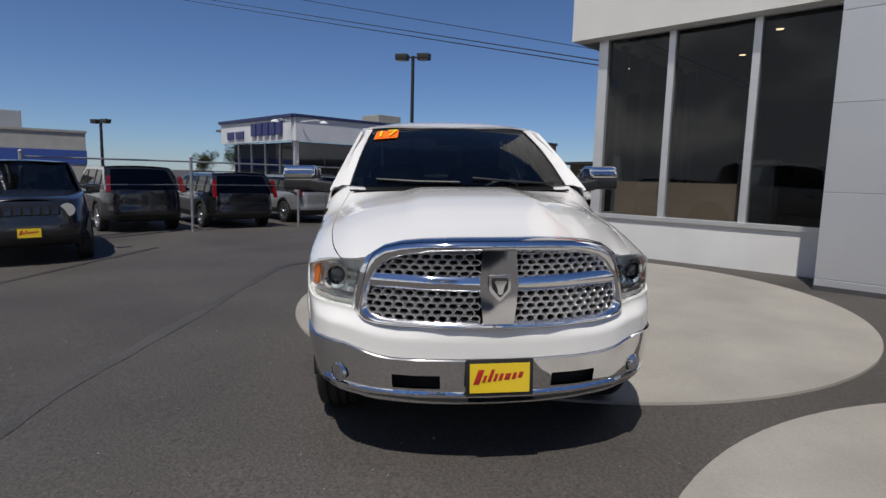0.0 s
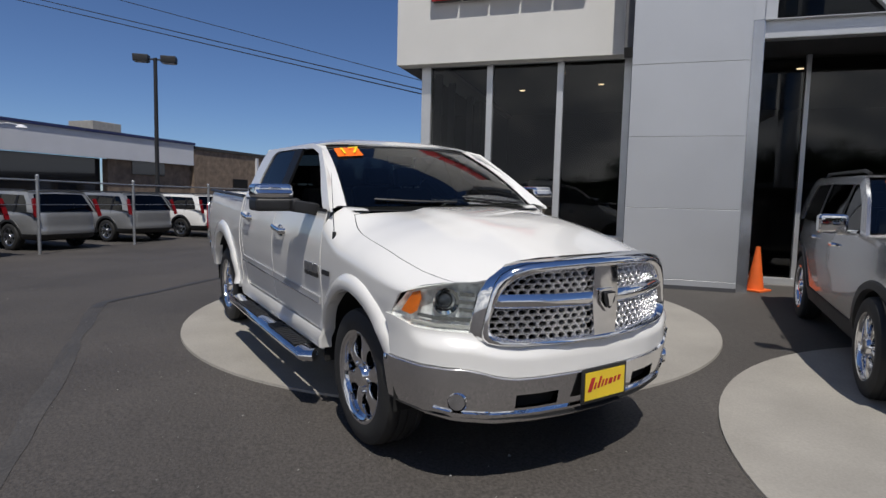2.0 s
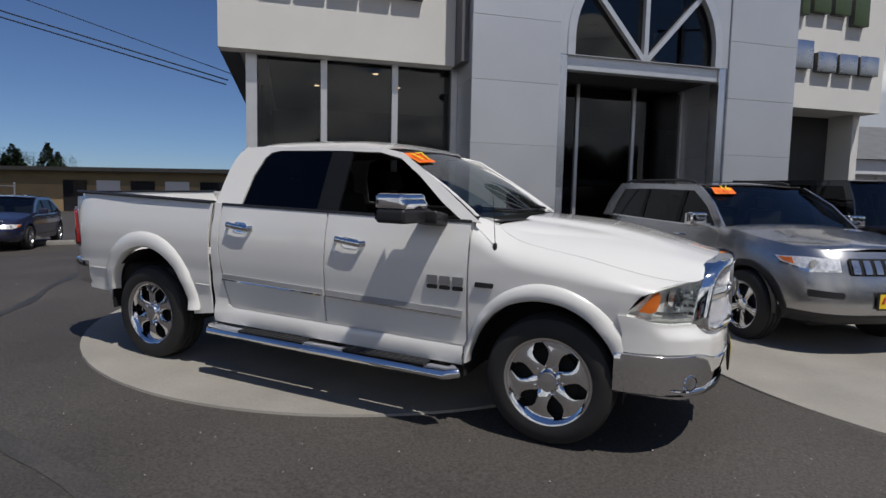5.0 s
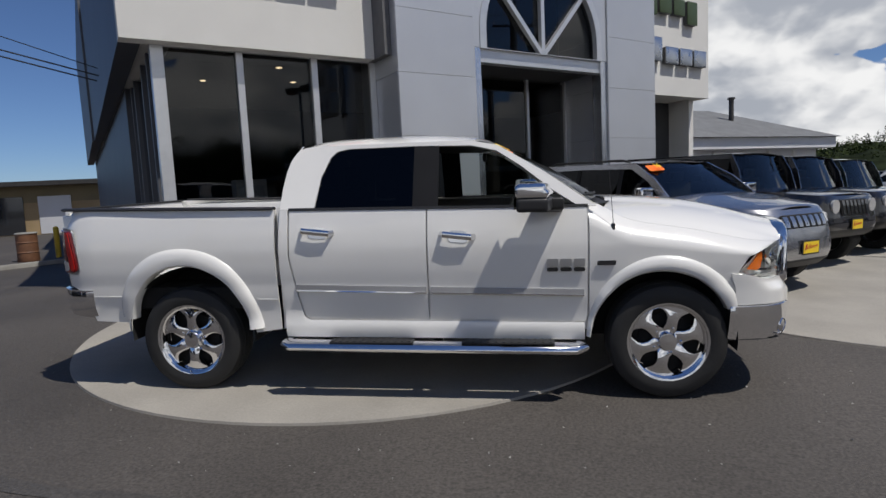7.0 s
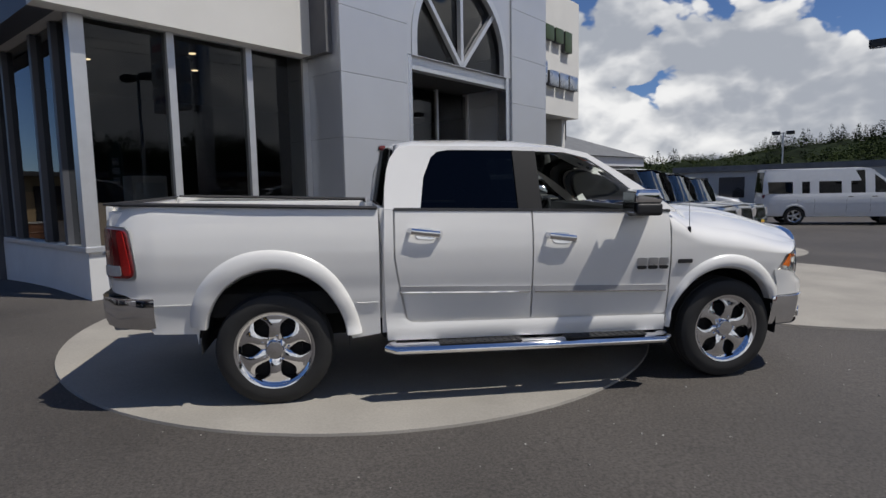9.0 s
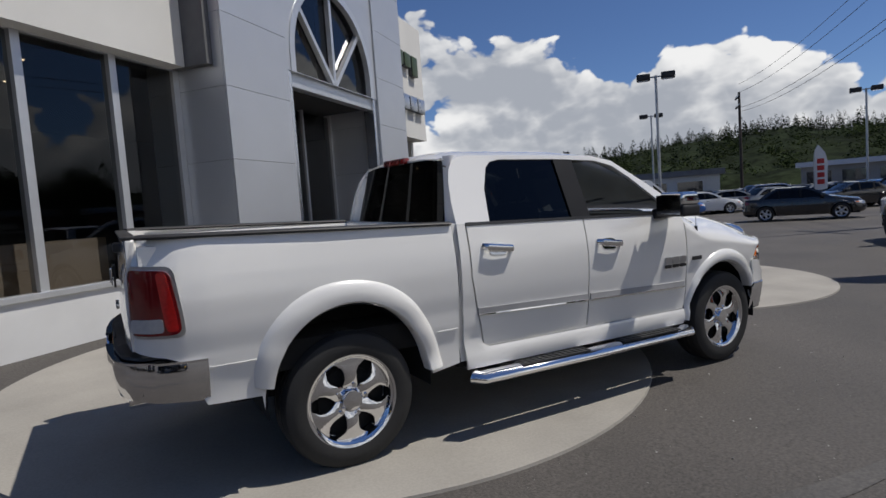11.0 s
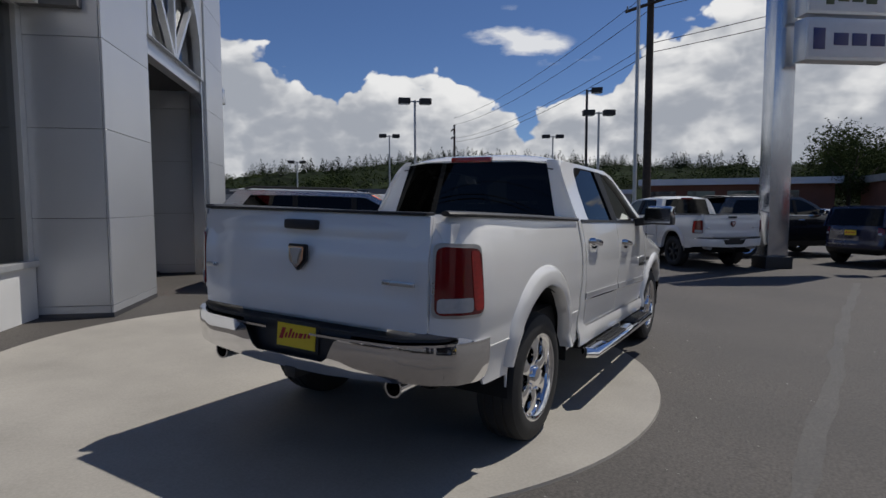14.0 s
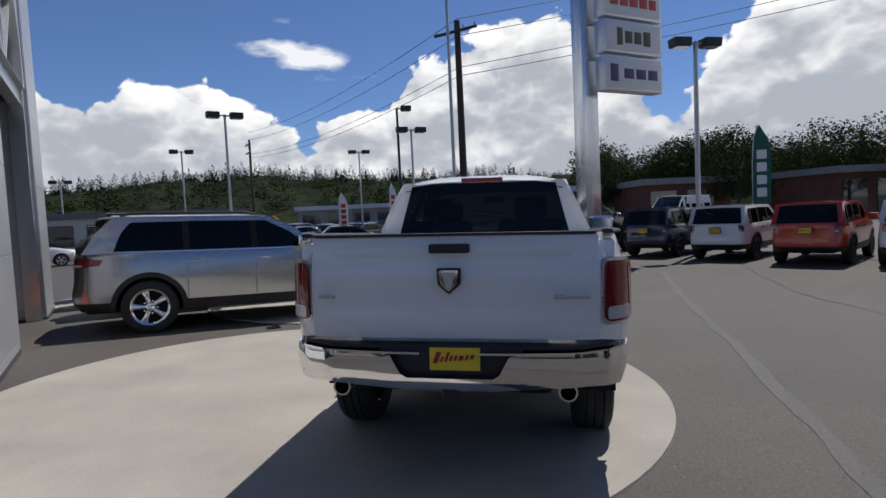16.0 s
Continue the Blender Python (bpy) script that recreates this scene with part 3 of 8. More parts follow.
# entrance tower: two piers of silver panels and an arched window between them
JOINTS = [-0.3, 0.29, 1.38, 2.47, 3.56, 4.65, 5.74, 6.83, 7.9]
tower = thing("wall_tower", BM, "tall silver metal panel tower framing an arched entrance", "wall", kind="structure")
for x0, x1 in ((2.22, 3.86), (7.46, 9.05)):
    bm = bmesh.new()
    box(bm, x0 + 0.02, x1 - 0.02, TY + 0.02, 6.0, -0.4, 7.9)
    part("pier_core", bm, M["joint"], tower, smooth=False)
    for z0, z1 in zip(JOINTS, JOINTS[1:]):
        bm = bmesh.new()
        box(bm, x0, x1, TY, TY + 0.03, z0 + 0.003, z1 - 0.003, 0.003, seg=1)
        part("panel", bm, M["acm"], tower, smooth=False)
        for xs_ in (x0, x1 - 0.03):
            bm = bmesh.new()
            box(bm, xs_ - 0.001, xs_ + 0.031, TY + 0.036, 5.99, z0 + 0.003, z1 - 0.003, 0.003, seg=1)
            part("panel", bm, M["acm"], tower, smooth=False)
for x0, x1, zt_ in ((2.22, 3.86, 0.20), (7.46, 9.05, 0.12)):
    bm = bmesh.new()
    box(bm, x0 - 0.004, x1 + 0.004, TY - 0.004, 5.98, -0.4, zt_, 0.003)
    part("base_strip", bm, M["sign_dark"], tower)
for x0, x1 in ((3.865, 4.03), (7.28, 7.455)):
    bm = bmesh.new()
    box(bm, x0, x1, TY + 0.05, TY + 0.3, -0.3, 4.45, 0.01)
    part("jamb", bm, M["polished"], tower, "polished metal jamb", smooth=False)
bm = bmesh.new()
box(bm, 4.03, 7.28, TY + 0.1, TY + 0.28, 3.87, 4.13, 0.012)
part("transom", bm, M["alu"], tower, smooth=False)
AX, AZ, AR = 5.655, 4.45, 1.62


def arch_pts(r, z_low, n=28):
    return [(AX + r, z_low)] + [(AX + r * math.cos(math.pi * i / n), AZ + r * math.sin(math.pi * i / n)) for i in range(n + 1)] + [(AX - r, z_low)]


# spandrel: wall round the arch, made of quads from the arch to a square frame
bm = bmesh.new()
inner = arch_pts(AR, 4.13)
outer = []
for u, v in inner:
    dx_, dz_ = u - AX, v - AZ
    if v <= AZ + 1e-6:
        outer.append((AX + (1.805 if dx_ > 0 else -1.79), v))
    else:
        k = min(1.8 / max(abs(dx_), 1e-6), 3.4 / max(dz_, 1e-6))
        outer.append((AX + dx_ * k, AZ + dz_ * k))
for a, b, c, d in zip(inner, inner[1:], outer[1:], outer):
    q = [[bm.verts.new((u, y, v)) for u, v in (a, b, c, d)] for y in (TY + 0.04, TY + 0.34)]
    bm.faces.new(q[0]), bm.faces.new(q[1][::-1]), bm.faces.new((q[0][0], q[1][0], q[1][1], q[0][1]))
part("spandrel", bm, M["acm"], tower, smooth=False)
bm = bmesh.new()
frame_ring(bm, arch_pts(AR + 0.02, 4.12), arch_pts(AR - 0.13, 4.13), lambda u, v, d: (u, TY + 0.14 - d, v), 0.12)
part("arch_frame", bm, M["alu"], tower)
bm = bmesh.new()
bm.faces.new([bm.verts.new((u, TY + 0.2, v)) for u, v in arch_pts(AR, 4.1)])
p = part("arch_pane", bm, M["glass_shop"], tower, smooth=False)
p.visible_shadow = False
for ang in (90, 48, 132):
    bm = bmesh.new()
    e = (AX + (AR + 0.28) * math.cos(radians(ang)) if ang != 90 else AX, 4.13 + (AR + 0.28) * math.sin(radians(ang)))
    d = Vector((e[0] - AX, e[1] - 4.13)).normalized()
    s = Vector((-d.y, d.x)) * 0.045
    q = [[bm.verts.new((u, y, v)) for u, v in ((AX - s.x, 4.12 - s.y), (AX + s.x, 4.12 + s.y), (e[0] + s.x, e[1] + s.y), (e[0] - s.x, e[1] - s.y))] for y in (TY + 0.08, TY + 0.18)]
    bm.faces.new(q[0]), bm.faces.new(q[1][::-1])
    for i in range(4):
        j = (i + 1) % 4
        bm.faces.new((q[0][i], q[1][i], q[1][j], q[0][j]))
    part("arch_bar", bm, M["alu"], tower, smooth=False)
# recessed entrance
# added wall; its dark colour gives the shade behind the arch
wall("wall_entry_head", 3.86, 7.46, 6.05, 6.25, 3.95, 7.9, M["room_shade"], "wall added behind the arched window, coloured dark for shade")
wall("ceiling_entry", 4.03, 7.3, TY + 0.3, 5.95, 3.9, 4.0, M["room_shade"], "entrance ceiling, coloured dark for shade", cat="ceiling")
ex = [3.88, 4.94, 6.26, 7.45]
window("window_entry", [(a + 0.05, b - 0.05, 5.84, 0.3, 3.85) for a, b in zip(ex, ex[1:])],
       [(x - 0.035, x + 0.035, 5.80, 5.90, 0.16, 3.9) for x in ex[:-1]] + [(ex[-1] - 0.06, ex[-1], 5.78, 5.92, 0.16, 3.9)], [(3.88, 7.45, 5.76, 5.93, 0.14, 0.26)], BM,
       "glazed entrance doors set back in the tower")
# east wing
wall("fascia_east", 9.06, 12.1, FY, FY + 0.3, 3.62, 7.0, M["stucco"], "light grey rendered fascia beside the tower")
wall("fascia_east_end", 11.8, 12.1, FY + 0.3, WY + 0.2, 3.62, 7.0, M["stucco"], "end of the rendered fascia")
wall("soffit_east", 9.06, 11.8, FY + 0.3, 6.9, 3.64, 3.72, M["stucco"], "rendered soffit of the east wing")
# opaque wall, the recess's shade is in its colour
wall("wall_east_low", 9.06, 11.9, 6.2, 6.4, -0.4, 3.64, M["room_shade"], "recessed front of the east wing, coloured dark for shade")
window("window_east", [(9.12, 9.75, 5.50, 0.3, 3.6)], [(9.06, 9.12, 5.46, 5.56, 0.2, 3.62), (9.75, 9.83, 5.46, 5.56, 0.2, 3.62)], [(9.06, 9.83, 5.44, 5.58, 0.1, 0.3)], BM,
       "narrow dark window beside the tower")

# plain shapes where the raised signs hang
M["sign_red"] = mat("red_sign_face", (0.50, 0.03, 0.035), 0.4, vary=0.04)


def raised_sign(name, blocks, material, label, lift=0.14):
    s = thing(name, BM, label, "sign")
    for x0, x1, z0, z1 in blocks:
        bm = bmesh.new()
        box(bm, x0, x1, FY - lift, FY - lift + 0.03, z0, z1, 0.02)
        part("sign_face", bm, material, s)
        bm = bmesh.new()
        box(bm, x0 + 0.01, x1 - 0.01, FY - lift + 0.031, FY + 0.001, z0 + 0.01, z1 - 0.01)
        part("sign_body", bm, M["sign_dark"], s, smooth=False)
    return s


raised_sign("wall_sign", [(-1.24 + 0.55 * i, -0.73 + 0.55 * i, 4.93, 5.50) for i in range(5)], M["sign_red"], "row of raised red sign shapes on the grey fascia")
raised_sign("wall_sign", [(9.60, 9.80, 5.52, 6.15), (9.90, 10.36, 5.60, 6.0), (10.46, 10.90, 5.60, 6.0), (11.0, 11.42, 5.42, 6.0)], M["ink_green"], "row of raised olive green sign shapes on the grey fascia")
raised_sign("wall_sign", [(9.50, 9.98, 4.42, 5.0), (10.12, 10.62, 4.38, 4.80), (10.70, 11.20, 4.38, 4.80), (11.28, 11.80, 4.38, 4.80)], M["chrome_dull"], "raised dark metal sign shapes on the grey fascia")


# ---- pickup truck ----
WX, WZ = 1.785, 0.408  # axle half distance, hub height


def plan_curve(pts):
    """A curve through (x, y) points from the centre line round to the side, by length; mirrored for negative lengths."""
    ss = [0.0]
    for a, b in zip(pts, pts[1:]):
        ss.append(ss[-1] + math.hypot(b[0] - a[0], b[1] - a[1]))
    px, py = [p[0] for p in pts], [p[1] for p in pts]
    dense = np.linspace(0, ss[-1], 160)
    fx, fy = np.interp(dense, ss, px), np.interp(dense, ss, py)
    for _ in range(14):
        fx[1:-1] = (fx[:-2] + fx[1:-1] * 2 + fx[2:]) / 4
        fy[1:-1] = (fy[:-2] + fy[1:-1] * 2 + fy[2:]) / 4
    def at(s, out=0.0):
        q = min(abs(s), ss[-1])
        x, y = float(np.interp(q, dense, fx)), float(np.interp(q, dense, fy))
        if out:
            x2, y2 = float(np.interp(min(q + 0.02, ss[-1]), dense, fx)), float(np.interp(min(q + 0.02, ss[-1]), dense, fy))
            x1, y1 = float(np.interp(max(q - 0.02, 0), dense, fx)), float(np.interp(max(q - 0.02, 0), dense, fy))
            tx, ty = x2 - x1, y2 - y1
            n = math.hypot(tx, ty) or 1
            sg = 1 if px[0] > px[-1] else -1
            x, y = x + sg * out * abs(ty) / n, y + out * abs(tx) / n
        return x, math.copysign(y, s) if s else 0.0
    at.length = ss[-1]
    at.s_of_y = lambda y: float(np.interp(y, fy, dense))
    return at


def wheel(parent, x, y, z, R, rim_r, width, side, rim_mat, spokes=6, style="truck", steer=0.0):
    w = new("wheel")
    w.parent = parent
    w.matrix_local = pose(x, y, z, 0, random.Random(x * 7 + y).uniform(0, 60), steer)
    h = width / 2
    bm = bmesh.new()
    lathe(bm, [(rim_r - 0.01, -h * 0.9), (rim_r + 0.015, -h * 0.96), (rim_r + 0.05, -h), (R - 0.05, -h * 0.98), (R - 0.015, -h * 0.86), (R - 0.003, -h * 0.68), (R, -h * 0.5), (R - 0.010, -h * 0.46), (R - 0.010, -h * 0.38), (R, -h * 0.34), (R, -h * 0.06), (R - 0.010, -h * 0.03), (R - 0.010, h * 0.03), (R, h * 0.06), (R, h * 0.34), (R - 0.010, h * 0.38), (R - 0.010, h * 0.46), (R, h * 0.5), (R - 0.003, h * 0.68), (R - 0.015, h * 0.86), (R - 0.05, h * 0.98), (rim_r + 0.05, h), (rim_r + 0.015, h * 0.96), (rim_r - 0.01, h * 0.9)], 48, side)
    part("tyre", bm, M["rubber"], w)
    bm = bmesh.new()
    lathe(bm, [(rim_r, -h * 0.9), (rim_r - 0.02, -h * 0.8), (rim_r - 0.03, h * 0.55), (rim_r - 0.022, h * 0.82), (rim_r - 0.004, h * 0.93), (rim_r + 0.008, h * 0.95)], 48, side)
    o = h * 0.70
    for k in range(spokes):
        a = 2 * math.pi * k / spokes
        m = Matrix.Rotation(a, 4, "Y")
        if style == "truck":
            prof = [(0.05, 0.050, -0.010), (0.09, 0.049, 0.004), (0.125, 0.040, 0.014), (0.165, 0.041, 0.014), (0.192, 0.054, 0.010), (0.212, 0.084, 0.004), (0.230, 0.122, -0.002), (rim_r - 0.008, 0.150, -0.006)]
        else:
            prof = [(0.04, 0.034, 0.0), (0.10, 0.030, 0.01), (rim_r * 0.7, 0.040, 0.008), (rim_r - 0.012, 0.060, 0.0)]
        rows = []
        for r, hw, lift in prof:
            rows.append([bm.verts.new(m @ Vector((r, side * yy, zz))) for zz, yy in ((-hw, o - 0.045), (-hw * 0.92, o + lift - 0.008), (-hw * 0.55, o + lift), (hw * 0.55, o + lift), (hw * 0.92, o + lift - 0.008), (hw, o - 0.045))])
        for p, q in zip(rows, rows[1:]):
            for i in range(5):
                bm.faces.new((p[i], p[i + 1], q[i + 1], q[i]))
    part("rim", bm, rim_mat, w)
    bm = bmesh.new()
    lathe(bm, [(0.075, o - 0.04), (0.07, o + 0.012), (0.058, o + 0.028), (0.02, o + 0.033), (0.0005, o + 0.034)], 24, side)
    for k in range(5):
        a = 2 * math.pi * (k + 0.5) / 5
        c = (0.092 * math.cos(a), 0, 0.092 * math.sin(a))
        cyl(bm, (c[0], side * (o - 0.01), c[2]), (c[0], side * (o + 0.016), c[2]), 0.011, seg=8)
    part("hub_cap", bm, rim_mat, w)
    bm = bmesh.new()
    lathe(bm, [(rim_r - 0.03, h * 0.1), (0.0005, h * 0.1)], 32, side)
    lathe(bm, [(rim_r * 0.68, h * 0.1), (rim_r * 0.68, h * 0.22), (0.06, h * 0.22)], 32, side)
    part("brake_disc", bm, M["hollow_shade"], w)
    return w


def mirrored(make):
    for sg in (1, -1):
        make(sg)


def soft(x, xs, ys, r=0.08):
    """A table read with its corners rounded off."""
    return sum(ip(x + d * r, xs, ys) for d in (-1, -0.67, -0.33, 0, 0.33, 0.67, 1)) / 7


def pickup_truck(m, label, chrome, wheel_mat, detailed=True, windows=None, group=""):
    T = thing("pickup_truck", m, label, "pickup truck", group)
    white = M["white"]
    zs = [0.40, 0.46, 0.525, 0.575, 0.63, 0.78, 0.80, 0.95, 1.10, 1.22, 1.32, 1.40, 1.46, 1.66, 1.86]
    ws = [0.955, 0.982, 0.984, 0.962, 0.970, 0.990, 0.984, 1.000, 0.999, 0.984, 0.962, 0.942, 0.913, 0.825, 0.735]

    def fender_z(x):
        """Height of the seam between fender and hood."""
        return soft(x, [1.25, 1.30, 1.36, 1.45, 1.55, 1.745, 1.947, 2.11, 2.30, 2.45, 2.60], [1.402, 1.392, 1.362, 1.300, 1.258, 1.222, 1.192, 1.155, 1.112, 1.088, 1.074], 0.05)

    def seam_y(x):
        """Half width between the two seams of the hood."""
        return soft(x, [1.25, 1.30, 1.36, 1.45, 1.6, 1.9, 2.1, 2.3, 2.45, 2.53, 2.6], [0.83, 0.81, 0.795, 0.835, 0.860, 0.868, 0.862, 0.838, 0.803, 0.778, 0.756], 0.05)

    def W(x, z):
        w = ip(z, zs, ws)
        if x > 1.85:
            w -= ip(x, [1.85, 2.05, 2.2, 2.28, 2.38, 2.48, 2.6], [0, 0.005, 0.016, 0.028, 0.056, 0.12, 0.22])
        if x < -2.4:
            w -= ip(-x, [2.4, 2.6, 2.72, 2.80, 2.86], [0, 0.004, 0.018, 0.06, 0.12])
        return w

    def S(sg, off=0.0):
        return lambda u, v: (u, sg * (W(u, v) + off), v)

    front = plan_curve([(2.775, 0), (2.77, 0.15), (2.74, 0.35), (2.655, 0.60), (2.60, 0.70), (2.48, 0.86), (2.38, 0.945), (2.28, 0.972), (2.18, 0.982), (2.0, 0.992)])
    nose = plan_curve([(2.805, 0), (2.80, 0.2), (2.77, 0.42), (2.70, 0.66), (2.58, 0.85), (2.46, 0.94), (2.30, 0.985), (2.18, 0.998)])
    rear = plan_curve([(-2.925, 0), (-2.92, 0.5), (-2.905, 0.74), (-2.87, 0.85), (-2.80, 0.94), (-2.70, 0.985), (-2.55, 0.998)])
    tailb = plan_curve([(-3.03, 0), (-3.02, 0.4), (-2.99, 0.70), (-2.93, 0.86), (-2.82, 0.96), (-2.66, 0.998), (-2.56, 1.0)])

    def lean(x, y, z):
        """The nose leans back above the bumper."""
        return (x - 0.03 * max(0, z - 0.80), y, z)

    bed_end = -2.55 - (rear.length - rear.s_of_y(0.815))

    def bed_skin(sg):
        """The side of the bed runs on round the rear corner as far as the tailgate."""
        def at(u, v):
            if u > -2.55:
                return (u, sg * W(max(u, -2.4), max(v, 0.63)), v)
            x, y = rear(rear.length + 2.55 + u)
            k = smooth((-2.60 - u) / 0.2)
            return (x + 0.32 * k * max(0, v - 1.30), sg * y * W(-2.4, v) / 0.998, v)
        return at

    rarch = arc(-1.765, 0.47, 0.525, 0, 180, 22)
    FAX, FAZ, FAR = 1.735, 0.42, 0.495
    bed = [(-1.045, 1.405), (-1.035, 0.50), (-1.20, 0.475)] + rarch + [(-2.30, 0.55), (-2.575, 0.56), (-2.62, 0.66), (-2.66, 0.80), (bed_end + 0.2, 0.835), (bed_end, 0.86), (bed_end, 1.438), (-2.70, 1.437)]
    fdoor = [(0.115, 1.385), (0.115, 0.575), (1.222, 0.562), (1.235, 0.60), (1.235, 1.375)]
    rdoor = [(-0.925, 1.395), (-0.925, 1.05), (-0.90, 0.90), (-0.835, 0.60), (-0.80, 0.58), (0.103, 0.575), (0.103, 1.388)]
    rocker = [(-0.985, 0.445), (1.215, 0.43), (1.215, 0.555), (-0.80, 0.572), (-0.85, 0.60), (-0.913, 0.90), (-0.938, 1.05), (-0.938, 1.40), (-1.0, 1.40), (-1.01, 1.1), (-1.0, 0.7)]
    c_pillar = [(-1.0, 1.402), (-0.992, 1.55), (-0.972, 1.68), (-0.945, 1.765), (-0.905, 1.825), (-0.85, 1.855), (-0.76, 1.867), (-0.50, 1.868), (-0.50, 1.838), (-0.585, 1.822), (-0.635, 1.78), (-0.70, 1.63), (-0.735, 1.41), (-0.735, 1.397)]
    rail = [(-0.50, 1.868), (0.40, 1.868), (0.62, 1.825), (0.93, 1.635), (1.30, 1.375), (1.175, 1.378), (1.005, 1.49), (0.79, 1.665), (0.61, 1.785), (0.43, 1.828), (0.0, 1.84), (-0.50, 1.838)]
    b_pillar = [(0.005, 1.39), (0.005, 1.839), (0.19, 1.836), (0.19, 1.388)]
    rglass = [(-0.735, 1.392), (-0.70, 1.63), (-0.635, 1.78), (-0.585, 1.822), (-0.50, 1.838), (0.005, 1.839), (0.005, 1.39)]
    fglass = [(0.19, 1.388), (0.19, 1.836), (0.43, 1.828), (0.61, 1.785), (0.79, 1.665), (1.005, 1.49), (1.175, 1.378)]

    def fender_skin(sg):
        """Front wing: flat side over the arch, a rounded shoulder up to the hood seam, its nose cut to the lamp."""
        x_end = FAX + FAR * math.cos(radians(12))
        rows = []
        for i in range(34):
            a = radians(170 - 158 * i / 33)
            x, zl = FAX + FAR * math.cos(a), FAZ + FAR * math.sin(a)
            k = min(1, max(0, (x - 1.85) / (x_end - 1.85))) ** 1.5
            z1 = soft(x, [1.245, 1.5, 1.8, 2.1, 2.22], [1.22, 1.10, 1.06, 1.02, 1.0])
            row = []
            for j in range(11):
                z = zl + (z1 - zl) * j / 10
                xb = ip(z, [0.50, 0.66, 0.80, 0.87, 0.885, 0.95, 1.005, 1.055], [2.215, 2.25, 2.24, 2.228, 2.222, 2.262, 2.303, 2.358])
                px = x + k * (xb - x_end)
                row.append((px, sg * W(px, z), z))
            x2 = x + k * (2.53 - x_end)
            y2, z2 = seam_y(x2) + 0.003, fender_z(x2)
            p0 = Vector((row[-1][0], abs(row[-1][1]), z1))
            p2 = Vector((x2, y2, z2))
            pc = Vector((p0.x * 0.6 + p2.x * 0.4, p0.y + 0.004, max(z2 - 0.5 * (p0.y - y2), z1 + 0.55 * (z2 - z1))))
            for j in range(1, 10):
                q = j / 9
                p = (1 - q) ** 2 * p0 + 2 * q * (1 - q) * pc + q * q * p2
                row.append((p.x, sg * p.y, p.z))
            rows.append(row)
        return grid(rows, 0.012)

    def sides(sg):
        for nm, ol in (("bedside", bed), ("fender", None), ("front_door", fdoor), ("rear_door", rdoor), ("rocker", rocker)):
            if nm == "fender":
                bm = fender_skin(sg)
            elif nm == "rocker":
                bm = sheet(ol, lambda u, v: (u, sg * (W(u, v) + 0.012 * min(1, max(0, (0.615 - v) / 0.03))), v), 0.06, 0.014)
            else:
                bm = sheet(ol, bed_skin(sg) if nm == "bedside" else S(sg), 0.045 if nm == "bedside" else 0.06, 0.012)
            ob = part(nm, bm, white, T)
            if nm.endswith("door"):
                hx, hz = (0.21, 1.19) if nm == "front_door" else (-0.83, 1.235)
                hb = bmesh.new()
                y = sg * (W(hx, hz) + 0.038)
                tube(hb, [(hx + 0.005, sg * W(hx, hz), hz + 0.012), (hx + 0.02, y, hz + 0.012), (hx + 0.12, y + sg * 0.004, hz), (hx + 0.22, y, hz - 0.012), (hx + 0.24, sg * W(hx, hz), hz - 0.012)], 0.014, 10, 0.024)
                part("door_handle", hb, chrome, ob, "chrome door handle")
                hb = bmesh.new()
                cup = rounded([(hx + 0.05, hz - 0.045), (hx + 0.2, hz - 0.055), (hx + 0.19, hz + 0.03), (hx + 0.05, hz + 0.035)], 0.04)
                sheet(cup, S(sg, 0.003), 0.05, bm=hb)
                part("handle_cup", hb, chrome, ob)
                x0, x1 = (0.125, 1.21) if nm == "front_door" else (-0.89, 0.095)
                sl = lambda z, x: z - 0.024 * (x + 0.89)
                hb = sheet([(x0, sl(0.845, x0)), (x1, sl(0.845, x1)), (x1, sl(0.797, x1)), (x0, sl(0.797, x0))], S(sg, 0.012), 0.15, 0.010)
                part("side_moulding", hb, M["molding"], ob, "grey door moulding")
                hb = sheet([(x0, sl(0.806, x0)), (x1, sl(0.806, x1)), (x1, sl(0.797, x1)), (x0, sl(0.797, x0))], S(sg, 0.018), 0.15, 0.006)
                part("moulding_strip", hb, M["chrome"], ob, "bright strip along the moulding")
                if nm == "front_door" and detailed:
                    # door badge: plain chrome bars
                    for i in range(3):
                        for z0, z1, mm in ((0.96, 1.015, "chrome_dull"), (0.925, 0.952, "ink_dark")):
                            hb = sheet(rounded([(0.955 + i * 0.092, z0), (1.032 + i * 0.092, z0), (1.032 + i * 0.092, z1), (0.955 + i * 0.092, z1)], 0.012), S(sg, 0.012), 0.05, 0.008)
                            part("badge", hb, M[mm], ob)
            if nm == "bedside":
                for x0, x1, zc in ((-2.60, -2.32, 0.762), (-1.20, -1.05, 0.735)):
                    hb = sheet([(x0, zc - 0.008), (x1, zc - 0.008), (x1, zc), (x0, zc)], S(sg, 0.006), 0.1, 0.008)
                    part("body_crease", hb, white, ob)
            if nm == "fender" and detailed:
                hb = sheet(rounded([(1.295, 0.965), (1.42, 0.965), (1.425, 0.997), (1.30, 0.997)], 0.008), S(sg, 0.012), 0.05, 0.006)
                part("badge", hb, M["black"], ob)
        part("door_jamb", sheet([(-1.02, 1.39), (-1.02, 0.50), (1.25, 0.50), (1.25, 1.38)], S(sg, -0.024), 0.12), white, T)
        for nm, ol in (("rear_pillar", c_pillar), ("roof_rail", rail)):
            part(nm, sheet(ol, S(sg), 0.08, 0.02), white, T)
        part("door_pillar", sheet(b_pillar, S(sg, 0.002), 0.1, 0.02), M["pillar"], T)
